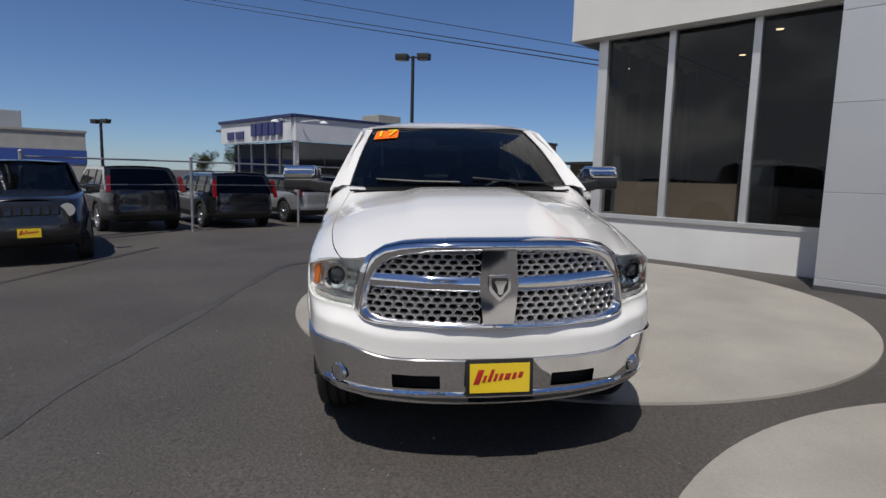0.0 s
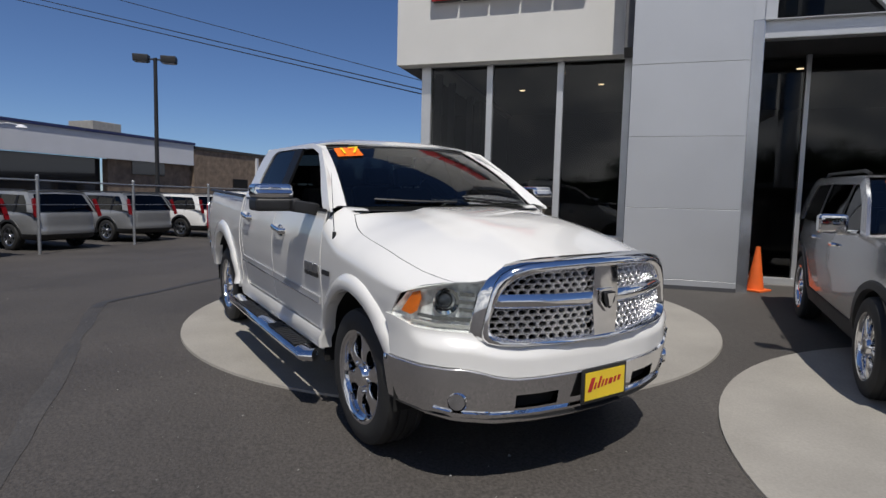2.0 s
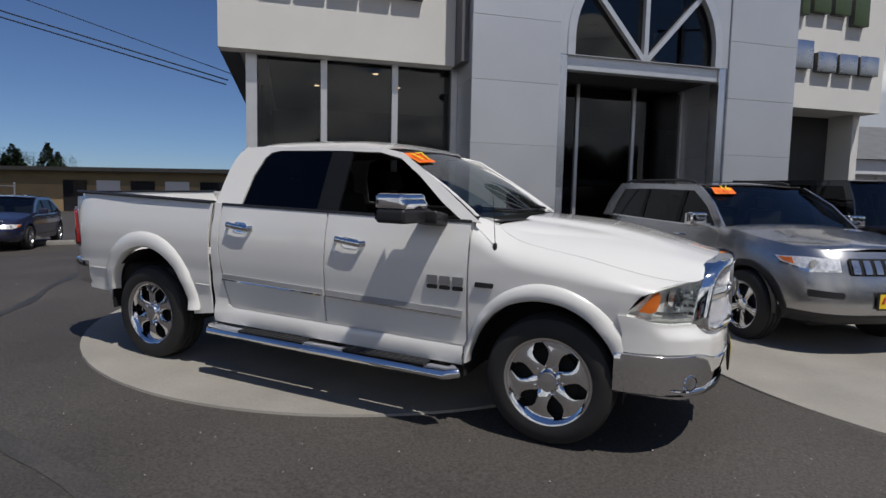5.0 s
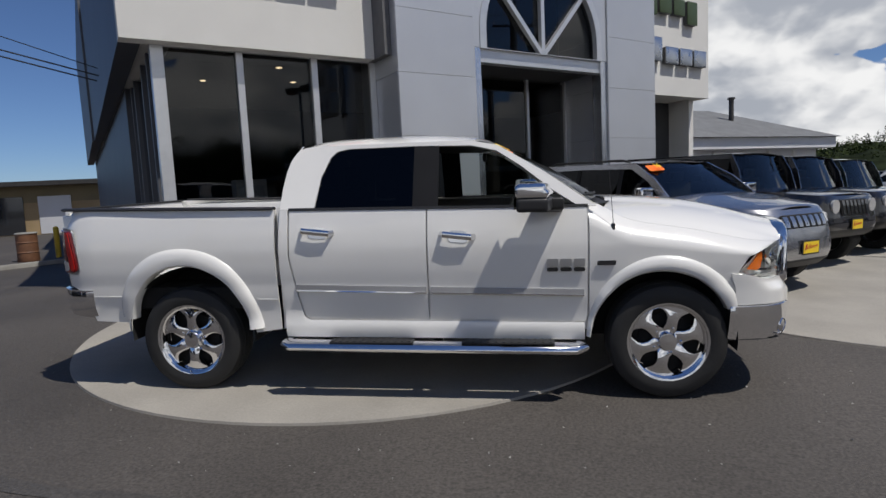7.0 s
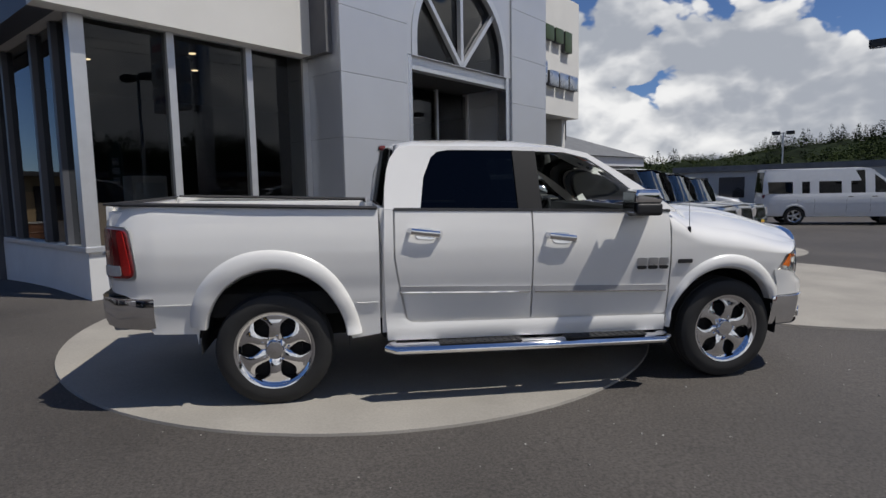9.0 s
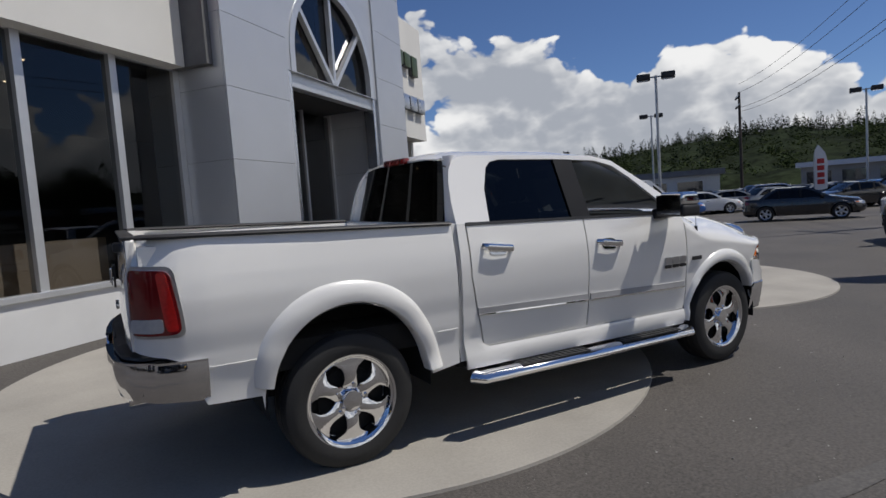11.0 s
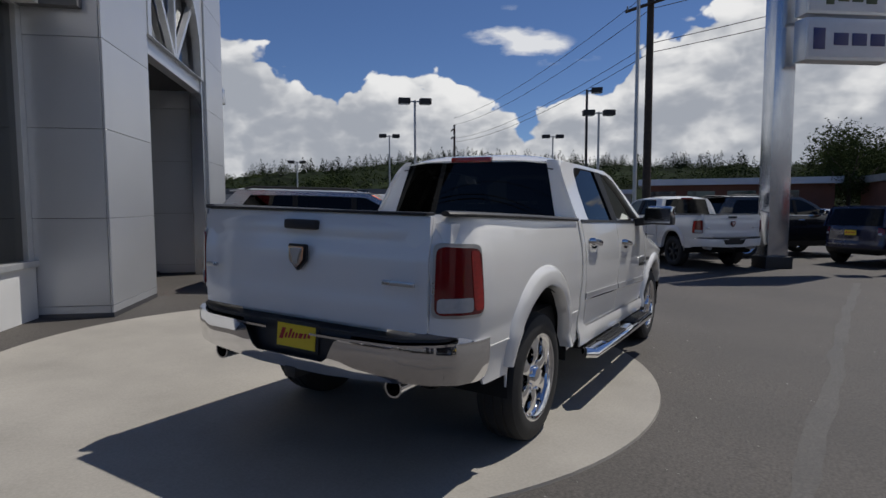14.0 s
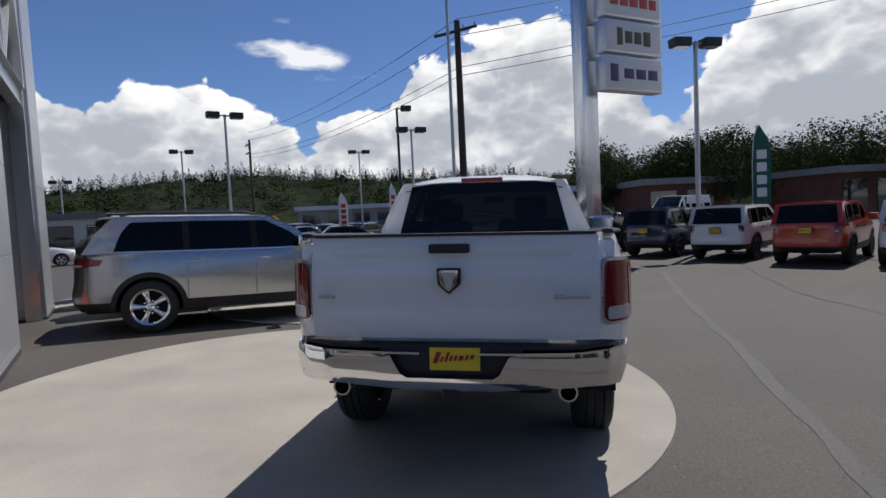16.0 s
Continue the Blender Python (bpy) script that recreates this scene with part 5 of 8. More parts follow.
    for sg in (1, -1):
        bm = grid([[lean(*front(sg * so(0.07 + 0.55 * i / 14), o_), zz + 0.012 * i / 14) for zz, o_ in ((1.016, -0.03), (1.014, 0.016), (1.006, 0.024), (0.982, 0.034), (0.974, 0.034), (0.950, 0.022), (0.942, 0.012), (0.940, -0.03))] for i in range(15)])
        part("grille_bar", bm, chrome, g)
        for z0, z1, rows_n in ((0.790, 0.946, 5), (1.016, 1.155, 5)):
            bm = bmesh.new()
            ph = (z1 - z0) / rows_n
            pw = 0.053
            for r in range(rows_n):
                for c in range(12):
                    cy = 0.085 + pw * (c + 0.5 + 0.5 * (r % 2))
                    cz = z0 + ph * (r + 0.5)
                    lim = ip(cz, [0.79, 0.83, 0.95, 1.05, 1.10, 1.14], [0.615, 0.645, 0.63, 0.605, 0.58, 0.51])
                    if cy + pw * 0.4 > lim:
                        continue
                    hexo = [(cy + pw * 0.56 * a, cz + ph * 0.60 * b) for a, b in ((-1, 0), (-0.6, 1), (0.6, 1), (1, 0), (0.6, -1), (-0.6, -1))]
                    hexi = [(cy + pw * 0.36 * a, cz + ph * 0.33 * b) for a, b in ((-1, 0), (-0.6, 1), (0.6, 1), (1, 0), (0.6, -1), (-0.6, -1))]
                    frame_ring(bm, [(sg * so(u), v) for u, v in hexo], [(sg * so(u), v) for u, v in hexi], lambda u, v, d: lean(*front(u, d - 0.022), v), 0.034, ((0, 0), (0, 0.8), (0.3, 1.0), (0.7, 1.0), (1.0, 0.5), (1.0, -0.4)))
            part("grille_mesh", bm, M["grille_metal"], g)
    bm = bmesh.new()
    shield = rounded([(-0.055, 1.03), (0.055, 1.03), (0.052, 0.955), (0.0, 0.90), (-0.052, 0.955)], 0.012)
    sheet(shield, lambda u, v: (2.818, u, v), 0.05, 0.012, bm=bm)
    part("grille_emblem", bm, M["chrome"], g, "shield-shaped emblem")
    bm = bmesh.new()
    sheet(rounded([(-0.04, 1.015), (0.04, 1.015), (0.037, 0.965), (0.0, 0.922), (-0.037, 0.965)], 0.01), lambda u, v: (2.832, u, v), 0.05, 0.006, bm=bm)
    part("emblem_face", bm, M["black"], g)
    bm = sheet(rounded([(-0.032, 1.008), (0.032, 1.008), (0.016, 0.972), (0.012, 0.94), (-0.012, 0.94), (-0.016, 0.972)], 0.01), lambda u, v: (2.839, u, v), 0.05, 0.006)
    part("emblem_relief", bm, M["chrome"], g)

    fb = new("front_bumper")
    fb.parent = T
    def NB(out):
        return lambda u, v: (*nose(u, out - 0.17 * max(0, 0.62 - v) - 0.03 * max(0, (0.46 - v) / 0.12) ** 2), v)
    no = nose.s_of_y
    top = [(0.0, 0.596), (0.54, 0.598), (0.62, 0.612), (0.70, 0.638), (0.78, 0.656), (0.99, 0.664)]
    bot = [(0.99, 0.43), (0.93, 0.405), (0.80, 0.375), (0.60, 0.355), (0.3, 0.345), (0.0, 0.345)]
    half = [(no(y) if y < 0.985 else nose.length, z) for y, z in top + bot]
    for sg in (1, -1):
        # chrome skin in pieces round the slot
        y_ = [no(0.0), no(0.287), no(0.53), nose.length]
        def tz(u): return ip(u, [h[0] for h in half[:6]], [h[1] for h in half[:6]])
        def bz(u): return ip(u, [h[0] for h in half[6:]][::-1], [h[1] for h in half[6:]][::-1])
        bm = bmesh.new()
        def stripz(u0, u1, zt, zb, n=14):
            return [(sg * (u0 + (u1 - u0) * i / n), zt(u0 + (u1 - u0) * i / n)) for i in range(n + 1)] + [(sg * (u1 - (u1 - u0) * i / n), zb(u1 - (u1 - u0) * i / n)) for i in range(n + 1)]
        sheet(stripz(y_[0], y_[1], tz, bz), NB(0.0), 0.06, bm=bm)
        sheet(stripz(y_[1], y_[2], tz, lambda u: 0.515), NB(0.0), 0.06, bm=bm)
        sheet(stripz(y_[1], y_[2], lambda u: 0.442, bz), NB(0.0), 0.06, bm=bm)
        sheet(stripz(y_[2], y_[3], tz, bz), NB(0.0), 0.06, bm=bm)
        bmesh.ops.remove_doubles(bm, verts=bm.verts[:], dist=0.002)
        for i in range(30):
            ua, ub = nose.length * i / 30, nose.length * (i + 1) / 30
            q = [(*nose(sg * u_, o_), tz(u_) + l_) for u_, o_, l_ in ((ua, 0.0, 0.0), (ub, 0.0, 0.0), (ub, -0.014, 0.008), (ua, -0.014, 0.008), (ub, -0.12, 0.008), (ua, -0.12, 0.008))]
            q = [bm.verts.new(p) for p in q]
            fs_ = ((0, 1, 2, 3), (3, 2, 4, 5))
            for f_ in fs_:
                bm.faces.new([q[k] for k in (f_ if sg > 0 else f_[::-1])])
        bmesh.ops.remove_doubles(bm, verts=bm.verts[:], dist=0.0015)
        part("bumper_skin", bm, chrome, fb, "polished chrome bumper")
        bm = sheet([(sg * y_[1] * 0.97, 0.53), (sg * y_[2] * 1.03, 0.53), (sg * y_[2] * 1.03, 0.43), (sg * y_[1] * 0.97, 0.43)], NB(-0.05), 0.1)
        part("bumper_slot", bm, M["hollow_shade"], fb)
        bm = sheet([(sg * u, z) for u, z in ((0, 0.41), (no(0.5), 0.412), (no(0.8), 0.43), (no(0.9), 0.45), (no(0.8), 0.395), (no(0.6), 0.368), (no(0.3), 0.355), (0, 0.352))], NB(0.012), 0.06, 0.012)
        part("bumper_lip", bm, chrome, fb)
        bm = bmesh.new()
        fx, fy = nose(no(0.81), 0.0)
        q = Vector((0.72, sg * 0.69, 0)).normalized()
        c = Vector((fx, sg * fy, 0.49)) - q * 0.052
        cyl(bm, c, c + q * 0.045, 0.038, 0.046, 24, False)
        cyl(bm, c + q * 0.03, c + q * 0.045, 0.052, 0.046, 24, False)
        part("fog_lamp_rim", bm, M["chrome"], fb)
        bm = bmesh.new()
        cyl(bm, c + q * 0.02, c + q * 0.040, 0.041, seg=20)
        part("fog_lamp", bm, M["reflector"], fb)
        bm = sheet([(sg * 0.0, 0.37), (sg * no(0.6), 0.38), (sg * no(0.9), 0.43), (sg * no(0.75), 0.31), (sg * 0.0, 0.28)], NB(-0.09), 0.1)
        part("air_dam", bm, M["black"], fb)
    bm = sheet([(-no(0.93), 0.56), (0.0, 0.52), (no(0.93), 0.56), (no(0.9), 0.64), (-no(0.9), 0.64)], NB(-0.10), 0.1)
    part("bumper_backing", bm, M["hollow_shade"], fb)
    # unseen panel added under the bumper to keep sun out of the ground shadow
    rim_ = [nose(s * nose.length * 0.99, -0.03) for s in np.linspace(-1, 1, 25)]
    bm = sheet([(float(x), float(y)) for x, y in rim_] + [(1.95, 0.6), (1.95, -0.6)], lambda u, v: (u, v, 0.37 + 0.05 * (abs(v) / 0.95) ** 2), 0.3)
    part("splash_shield", bm, M["hollow_shade"], fb)

    # tail: gate, bumper, bed
    gate = new("tailgate")
    gate.parent = T
    def TG(u, v):
        edge = min(1, max(0, (0.79 - abs(u)) / 0.06))
        rec = 0.016 * edge * ip(v, [0.90, 0.96, 1.02, 1.10, 1.26, 1.31, 1.335], [0, 0, 0.75, 0.9, 1.0, 0.95, 0])
        return (-2.915 - 0.012 * math.sin(math.pi * (v - 0.85) / 0.6) + rec + 0.025 * (abs(u) / 0.82) ** 4 + 0.035 * max(0, (v - 1.22) / 0.2), u, v)
    part("gate_skin", sheet(rounded([(-0.812, 0.858), (0.812, 0.858), (0.812, 1.435), (-0.812, 1.435)], 0.02), TG, 0.03, 0.014), white, gate)
    bm = bmesh.new()
    box(bm, -2.885, -2.84, -0.81, 0.81, 0.86, 1.43, 0.01)
    part("gate_inner", bm, white, gate)
    bm = bmesh.new()
    box(bm, -2.905, -2.83, -0.80, 0.80, 1.432, 1.447, 0.006)
    part("gate_cap", bm, M["black"], gate)
    bm = bmesh.new()
    box(bm, -2.935, -2.885, -0.115, 0.115, 1.335, 1.388, 0.014)
    part("gate_handle", bm, M["black"], gate, "black tailgate handle")
    bm = bmesh.new()
    sheet(rounded([(-0.068, 1.255), (0.068, 1.255), (0.064, 1.165), (0.0, 1.108), (-0.064, 1.165)], 0.012), lambda u, v: (-2.942, u, v), 0.05, 0.012, bm=bm)
    part("gate_emblem", bm, M["black"], gate, "shield-shaped emblem")
    bm = bmesh.new()
    sheet(rounded([(-0.055, 1.243), (0.055, 1.243), (0.051, 1.17), (0.0, 1.124), (-0.051, 1.17)], 0.01), lambda u, v: (-2.955, u, v), 0.05, 0.006, bm=bm)
    part("emblem_face", bm, M["chrome"], gate)
    bm = sheet(rounded([(-0.042, 1.232), (0.042, 1.232), (0.02, 1.18), (0.014, 1.145), (-0.014, 1.145), (-0.02, 1.18)], 0.012), lambda u, v: (-2.962, u, v), 0.05, 0.006)
    part("emblem_relief", bm, M["chrome_dull"], gate)
    for y0, y1, mm in ((-0.76, -0.57, M["chrome_dull"]), (0.66, 0.76, M["chrome_dull"])):
        bm = bmesh.new()
        box(bm, -2.945, -2.93, y0, y1, 1.085, 1.108, 0.004)
        part("badge", bm, mm, gate)
    rb = new("rear_bumper")
    rb.parent = T
    to = tailb.s_of_y
    Lt = tailb.length
    topz = [(0.0, 0.656), (0.24, 0.656), (0.275, 0.68), (0.325, 0.775), (0.36, 0.792), (0.7, 0.797), (0.92, 0.812), (1.0, 0.80)]
    botz = [(0.0, 0.584), (0.25, 0.584), (0.36, 0.592), (0.55, 0.602), (0.75, 0.615), (0.9, 0.61), (1.0, 0.585)]
    tu = [(to(y) if y < 0.99 else Lt, z) for y, z in topz]
    bu = [(to(y) if y < 0.99 else Lt, z) for y, z in botz]
    full = tu + bu[::-1] + [(-u, v) for u, v in bu[1:]] + [(-u, v) for u, v in tu[::-1][:-1]]
    part("bumper_skin", sheet(full, lambda u, v: (*tailb(u, -0.008 - 0.013 * min(1.6, abs((v - 0.745) / 0.1)) ** 2), v), 0.032, 0.012), chrome, rb, "polished chrome rear bumper")
    bm = bmesh.new()
    lip = [(tailb(Lt * q / 16, -0.010)) for q in range(2, 17)]
    for sg in (1, -1):
        sheet([(sg * y, x) for x, y in lip] + [(sg * 0.84, -2.60), (sg * 0.36, -2.80)], lambda u, v: (v, u, ip(abs(u), [0.3, 0.7, 0.92, 1.0], [0.788, 0.792, 0.806, 0.798])), 0.08, 0.012, bm=bm)
    part("bumper_top", bm, chrome, rb)
    bm = bmesh.new()
    sheet(rounded([(-0.90, -2.70), (-0.89, -2.86), (-0.70, -2.945), (-0.42, -2.975), (0.42, -2.975), (0.70, -2.945), (0.89, -2.86), (0.90, -2.70)], 0.05), lambda u, v: (v, u, ip(abs(u), [0, 0.7, 0.92], [0.812, 0.812, 0.824])), 0.1, 0.016, bm=bm)
    part("step_pad", bm, M["black"], rb)
    bm = bmesh.new()
    box(bm, -2.965, -2.86, -0.40, 0.40, 0.60, 0.83, 0.01)
    part("plate_recess", bm, M["black"], rb)
    bm = bmesh.new()
    box(bm, -2.995, -2.85, -0.042, 0.042, 0.53, 0.595, 0.012)
    part("tow_hitch", bm, M["black"], rb)
    # floor, front wall of the bed, underbody
    bm = bmesh.new()
    box(bm, -2.85, -1.05, -0.54, 0.54, 0.82, 0.86)
    box(bm, -1.09, -1.045, -0.88, 0.88, 0.82, 1.405, 0.01)
    part("bed_floor", bm, white, T)
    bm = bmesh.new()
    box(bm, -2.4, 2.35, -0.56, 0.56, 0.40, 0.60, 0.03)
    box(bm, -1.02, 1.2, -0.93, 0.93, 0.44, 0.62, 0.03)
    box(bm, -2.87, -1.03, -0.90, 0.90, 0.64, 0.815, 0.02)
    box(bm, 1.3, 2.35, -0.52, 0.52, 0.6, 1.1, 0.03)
    # boxes added unseen in the nose so the truck's shadow has no holes
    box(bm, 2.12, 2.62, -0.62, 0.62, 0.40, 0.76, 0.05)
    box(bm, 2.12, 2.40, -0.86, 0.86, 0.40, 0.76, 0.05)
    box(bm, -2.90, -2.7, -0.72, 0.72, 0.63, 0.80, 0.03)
    part("underbody", bm, M["hollow_shade"], T)
    # cabin
    cab = new("cabin")
    cab.parent = T
    bm = bmesh.new()
    box(bm, -1.0, 1.2, -0.92, 0.92, 0.62, 0.70)
    box(bm, -0.97, -0.92, -0.80, 0.80, 0.7, 1.42, 0.02)
    part("cabin_floor", bm, M["trim_grey"], cab)
    for sg in (1, -1):
        bm = bmesh.new()
        a, b = sorted((sg * 0.86, sg * 0.925))
        box(bm, -0.9, 1.2, a, b, 0.7, 1.37, 0.02)
        part("door_lining", bm, M["trim_grey"], cab)
    bm = sheet([(-0.92, -0.70), (0.40, -0.68), (0.52, -0.5), (0.52, 0.5), (0.40, 0.68), (-0.92, 0.70)], lambda u, v: (u, v, Rz(u, v) - 0.035), 0.2, 0.01)
    part("headliner", bm, M["trim_grey"], cab)
    bm = bmesh.new()
    sheet([(0.82, -0.86), (1.36, -0.80), (1.42, 0), (1.36, 0.80), (0.82, 0.86)], lambda u, v: (u, v, 1.37 + 0.02 * math.sin((u - 0.8) * 5) - (0.12 if u < 0.86 else 0)), 0.12, bm=bm)
    box(bm, 0.80, 0.95, -0.84, 0.84, 1.0, 1.30, 0.04)
    part("dashboard", bm, M["black"], cab)
    bm = bmesh.new()
    st = Matrix.Translation((0.66, 0.42, 1.25)) @ Matrix.Rotation(radians(-65), 4, "Y")
    for i in range(28):
        a, b = 2 * math.pi * i / 28, 2 * math.pi * (i + 1) / 28
        cyl(bm, st @ Vector((0.19 * math.cos(a), 0.19 * math.sin(a), 0)), st @ Vector((0.19 * math.cos(b), 0.19 * math.sin(b), 0)), 0.016, seg=6, caps=False)
    for a in (0, 120, 240):
        cyl(bm, st @ Vector((0, 0, -0.02)), st @ Vector((0.19 * math.cos(radians(a)), 0.19 * math.sin(radians(a)), 0)), 0.02, 0.014, 6)
    cyl(bm, st @ Vector((0, 0, 0.01)), st @ Vector((0, 0, -0.2)), 0.06, 0.04, 12)
    part("steering_wheel", bm, M["black"], cab)
    for x, y, w in ((0.18, 0.42, 0.5), (0.18, -0.42, 0.5), (-0.58, 0.42, 0.62), (-0.58, -0.42, 0.62)):
        bm = bmesh.new()
        box(bm, x - 0.22, x + 0.28, y - w / 2, y + w / 2, 0.80, 0.98, 0.06, seg=3)
        mm = Matrix.Translation((x - 0.17, y, 0.95)) @ Matrix.Rotation(radians(-14 if x > 0 else -7), 4, "Y")
        box(bm, -0.07, 0.07, -w / 2 + 0.02, w / 2 - 0.02, 0.0, 0.58, 0.06, m=mm, seg=3)
        box(bm, -0.05, 0.05, -0.14, 0.14, 0.60, 0.78, 0.045, m=mm, seg=3)
        cyl(bm, mm @ Vector((0, -0.06, 0.55)), mm @ Vector((0, -0.06, 0.62)), 0.008, seg=6)
        cyl(bm, mm @ Vector((0, 0.06, 0.55)), mm @ Vector((0, 0.06, 0.62)), 0.008, seg=6)
        part("seat", bm, M["seat"], cab)
    bm = bmesh.new()
    box(bm, 0.47, 0.50, -0.12, 0.12, 1.72, 1.79, 0.012)
    part("rear_view_mirror", bm, M["black"], cab)
    for sx, R in ((WX, 0), (-WX, 0)):
        for sg in (1, -1):
            wheel(T, sx, sg * 0.845, WZ, 0.410, 0.272, 0.27, sg, wheel_mat, 6, "truck")
    return T


def licence_plate(parent, m, w=0.30, h=0.15):
    """A yellow dealer plate in a black holder; the lettering is plain bars."""
    pl = new("plate")
    pl.parent = parent
    pl.matrix_local = m
    bm = bmesh.new()
    box(bm, -w / 2 - 0.02, w / 2 + 0.02, -h / 2 - 0.02, h / 2 + 0.02, -0.012, 0.0, 0.006)
    part("plate_holder", bm, M["black"], pl)
    bm = bmesh.new()
    box(bm, -w / 2, w / 2, -h / 2, h / 2, 0.0005, 0.004)
    part("plate_face", bm, M["plate_yellow"], pl, "yellow dealer plate", smooth=False)
    x = -w * 0.41
    for k, (bw, lo, hi) in enumerate(((0.10, -0.2, 0.30), (0.05, -0.16, 0.08), (0.055, -0.16, 0.26), (0.05, -0.16, 0.10), (0.055, -0.16, 0.08), (0.09, -0.16, 0.06), (0.06, -0.16, 0.06), (0.07, -0.14, 0.06))):
        bm = bmesh.new()
        for vtx in box(bm, x, x + w * bw, h * (lo + 0.02 * k), h * (hi + 0.02 * k), 0.0045, 0.006, 0.001):
            vtx.co.x += vtx.co.y * 0.35
        part("plate_bar", bm, M["ink_red"], pl)
        x += w * (bw + 0.035)
    return pl


def basis(o, ex, ey):
    ex, ey = Vector(ex).normalized(), Vector(ey).normalized()
    ez = ex.cross(ey).normalized()
    ey = ez.cross(ex)
    m = Matrix((ex, ey, ez)).transposed().to_4x4()
    m.translation = o
    return m


M["molding"] = mat("grey_moulding", (0.33, 0.33, 0.335), 0.35, vary=0.05, coat=0.3)
M["grille_metal"] = mat("grille_satin_chrome", (0.88, 0.88, 0.89), 0.24, metal=0.9, vary=0.05)
M["lens"] = mat("projector_glass", (0.03, 0.035, 0.045), 0.03, vary=0.1, coat=1.0)
M["red_lens2"] = mat("bright_red_lens", (0.5, 0.015, 0.012), 0.2, vary=0.15, scale=60, coat=1.0)

TILT = Matrix(((0.99984, 0.00022, 0.01799), (0.00022, 0.99971, -0.02399), (-0.01799, 0.02399, 0.99955))).to_4x4()
truck = pickup_truck(TILT @ pose(0, 0, 0.008), "white crew-cab pickup truck with chrome grille, bumpers and wheels", M["chrome"], M["chrome"])
licence_plate(truck, basis((2.816, 0.008, 0.515), (0, 1, 0), (0, 0, 1)), 0.30, 0.15)
licence_plate(truck, basis((-2.975, -0.03, 0.758), (0, -1, 0), (0.05, 0, 1)), 0.28, 0.125)
# year sticker on the screen
def on_screen(u, v):
    xb, xt = 1.40 - 0.17 * u * u, 0.545 - 0.10 * u * u
    zb, zt = 1.415 - 0.02 * u * u, 1.868 - 0.028 * u * u
    b = 0.03 * math.sin(math.pi * v)
    return Vector((xb + (xt - xb) * v + b * 0.5 + 0.006, (0.83 - 0.155 * v) * u, zb + (zt - zb) * v + b + 0.010))


part("year_sticker", sheet(rounded([(-0.90, 0.735), (-0.63, 0.745), (-0.63, 0.935), (-0.90, 0.93)], 0.01), lambda u, v: tuple(on_screen(u, v)), 0.06), M["sticker"], truck, "orange price sticker with yellow digits")
c_ = on_screen(-0.765, 0.825)
m_ = basis(c_ + Vector((0.008, 0, 0.012)), on_screen(-0.70, 0.84) - on_screen(-0.83, 0.83), on_screen(-0.75, 0.90) - on_screen(-0.765, 0.80))
writing("sticker_digits", "17", 0.185, 0.002, M["sticker_y"], truck, m_)
bm = bmesh.new()
cyl(bm, (1.41, -0.962, 1.17), (1.41, -0.965, 1.25), 0.018, 0.012, 10)
cyl(bm, (1.41, -0.965, 1.25), (1.38, -0.97, 1.62), 0.0025, 0.0015, 6)
part("antenna", bm, M["black"], truck)


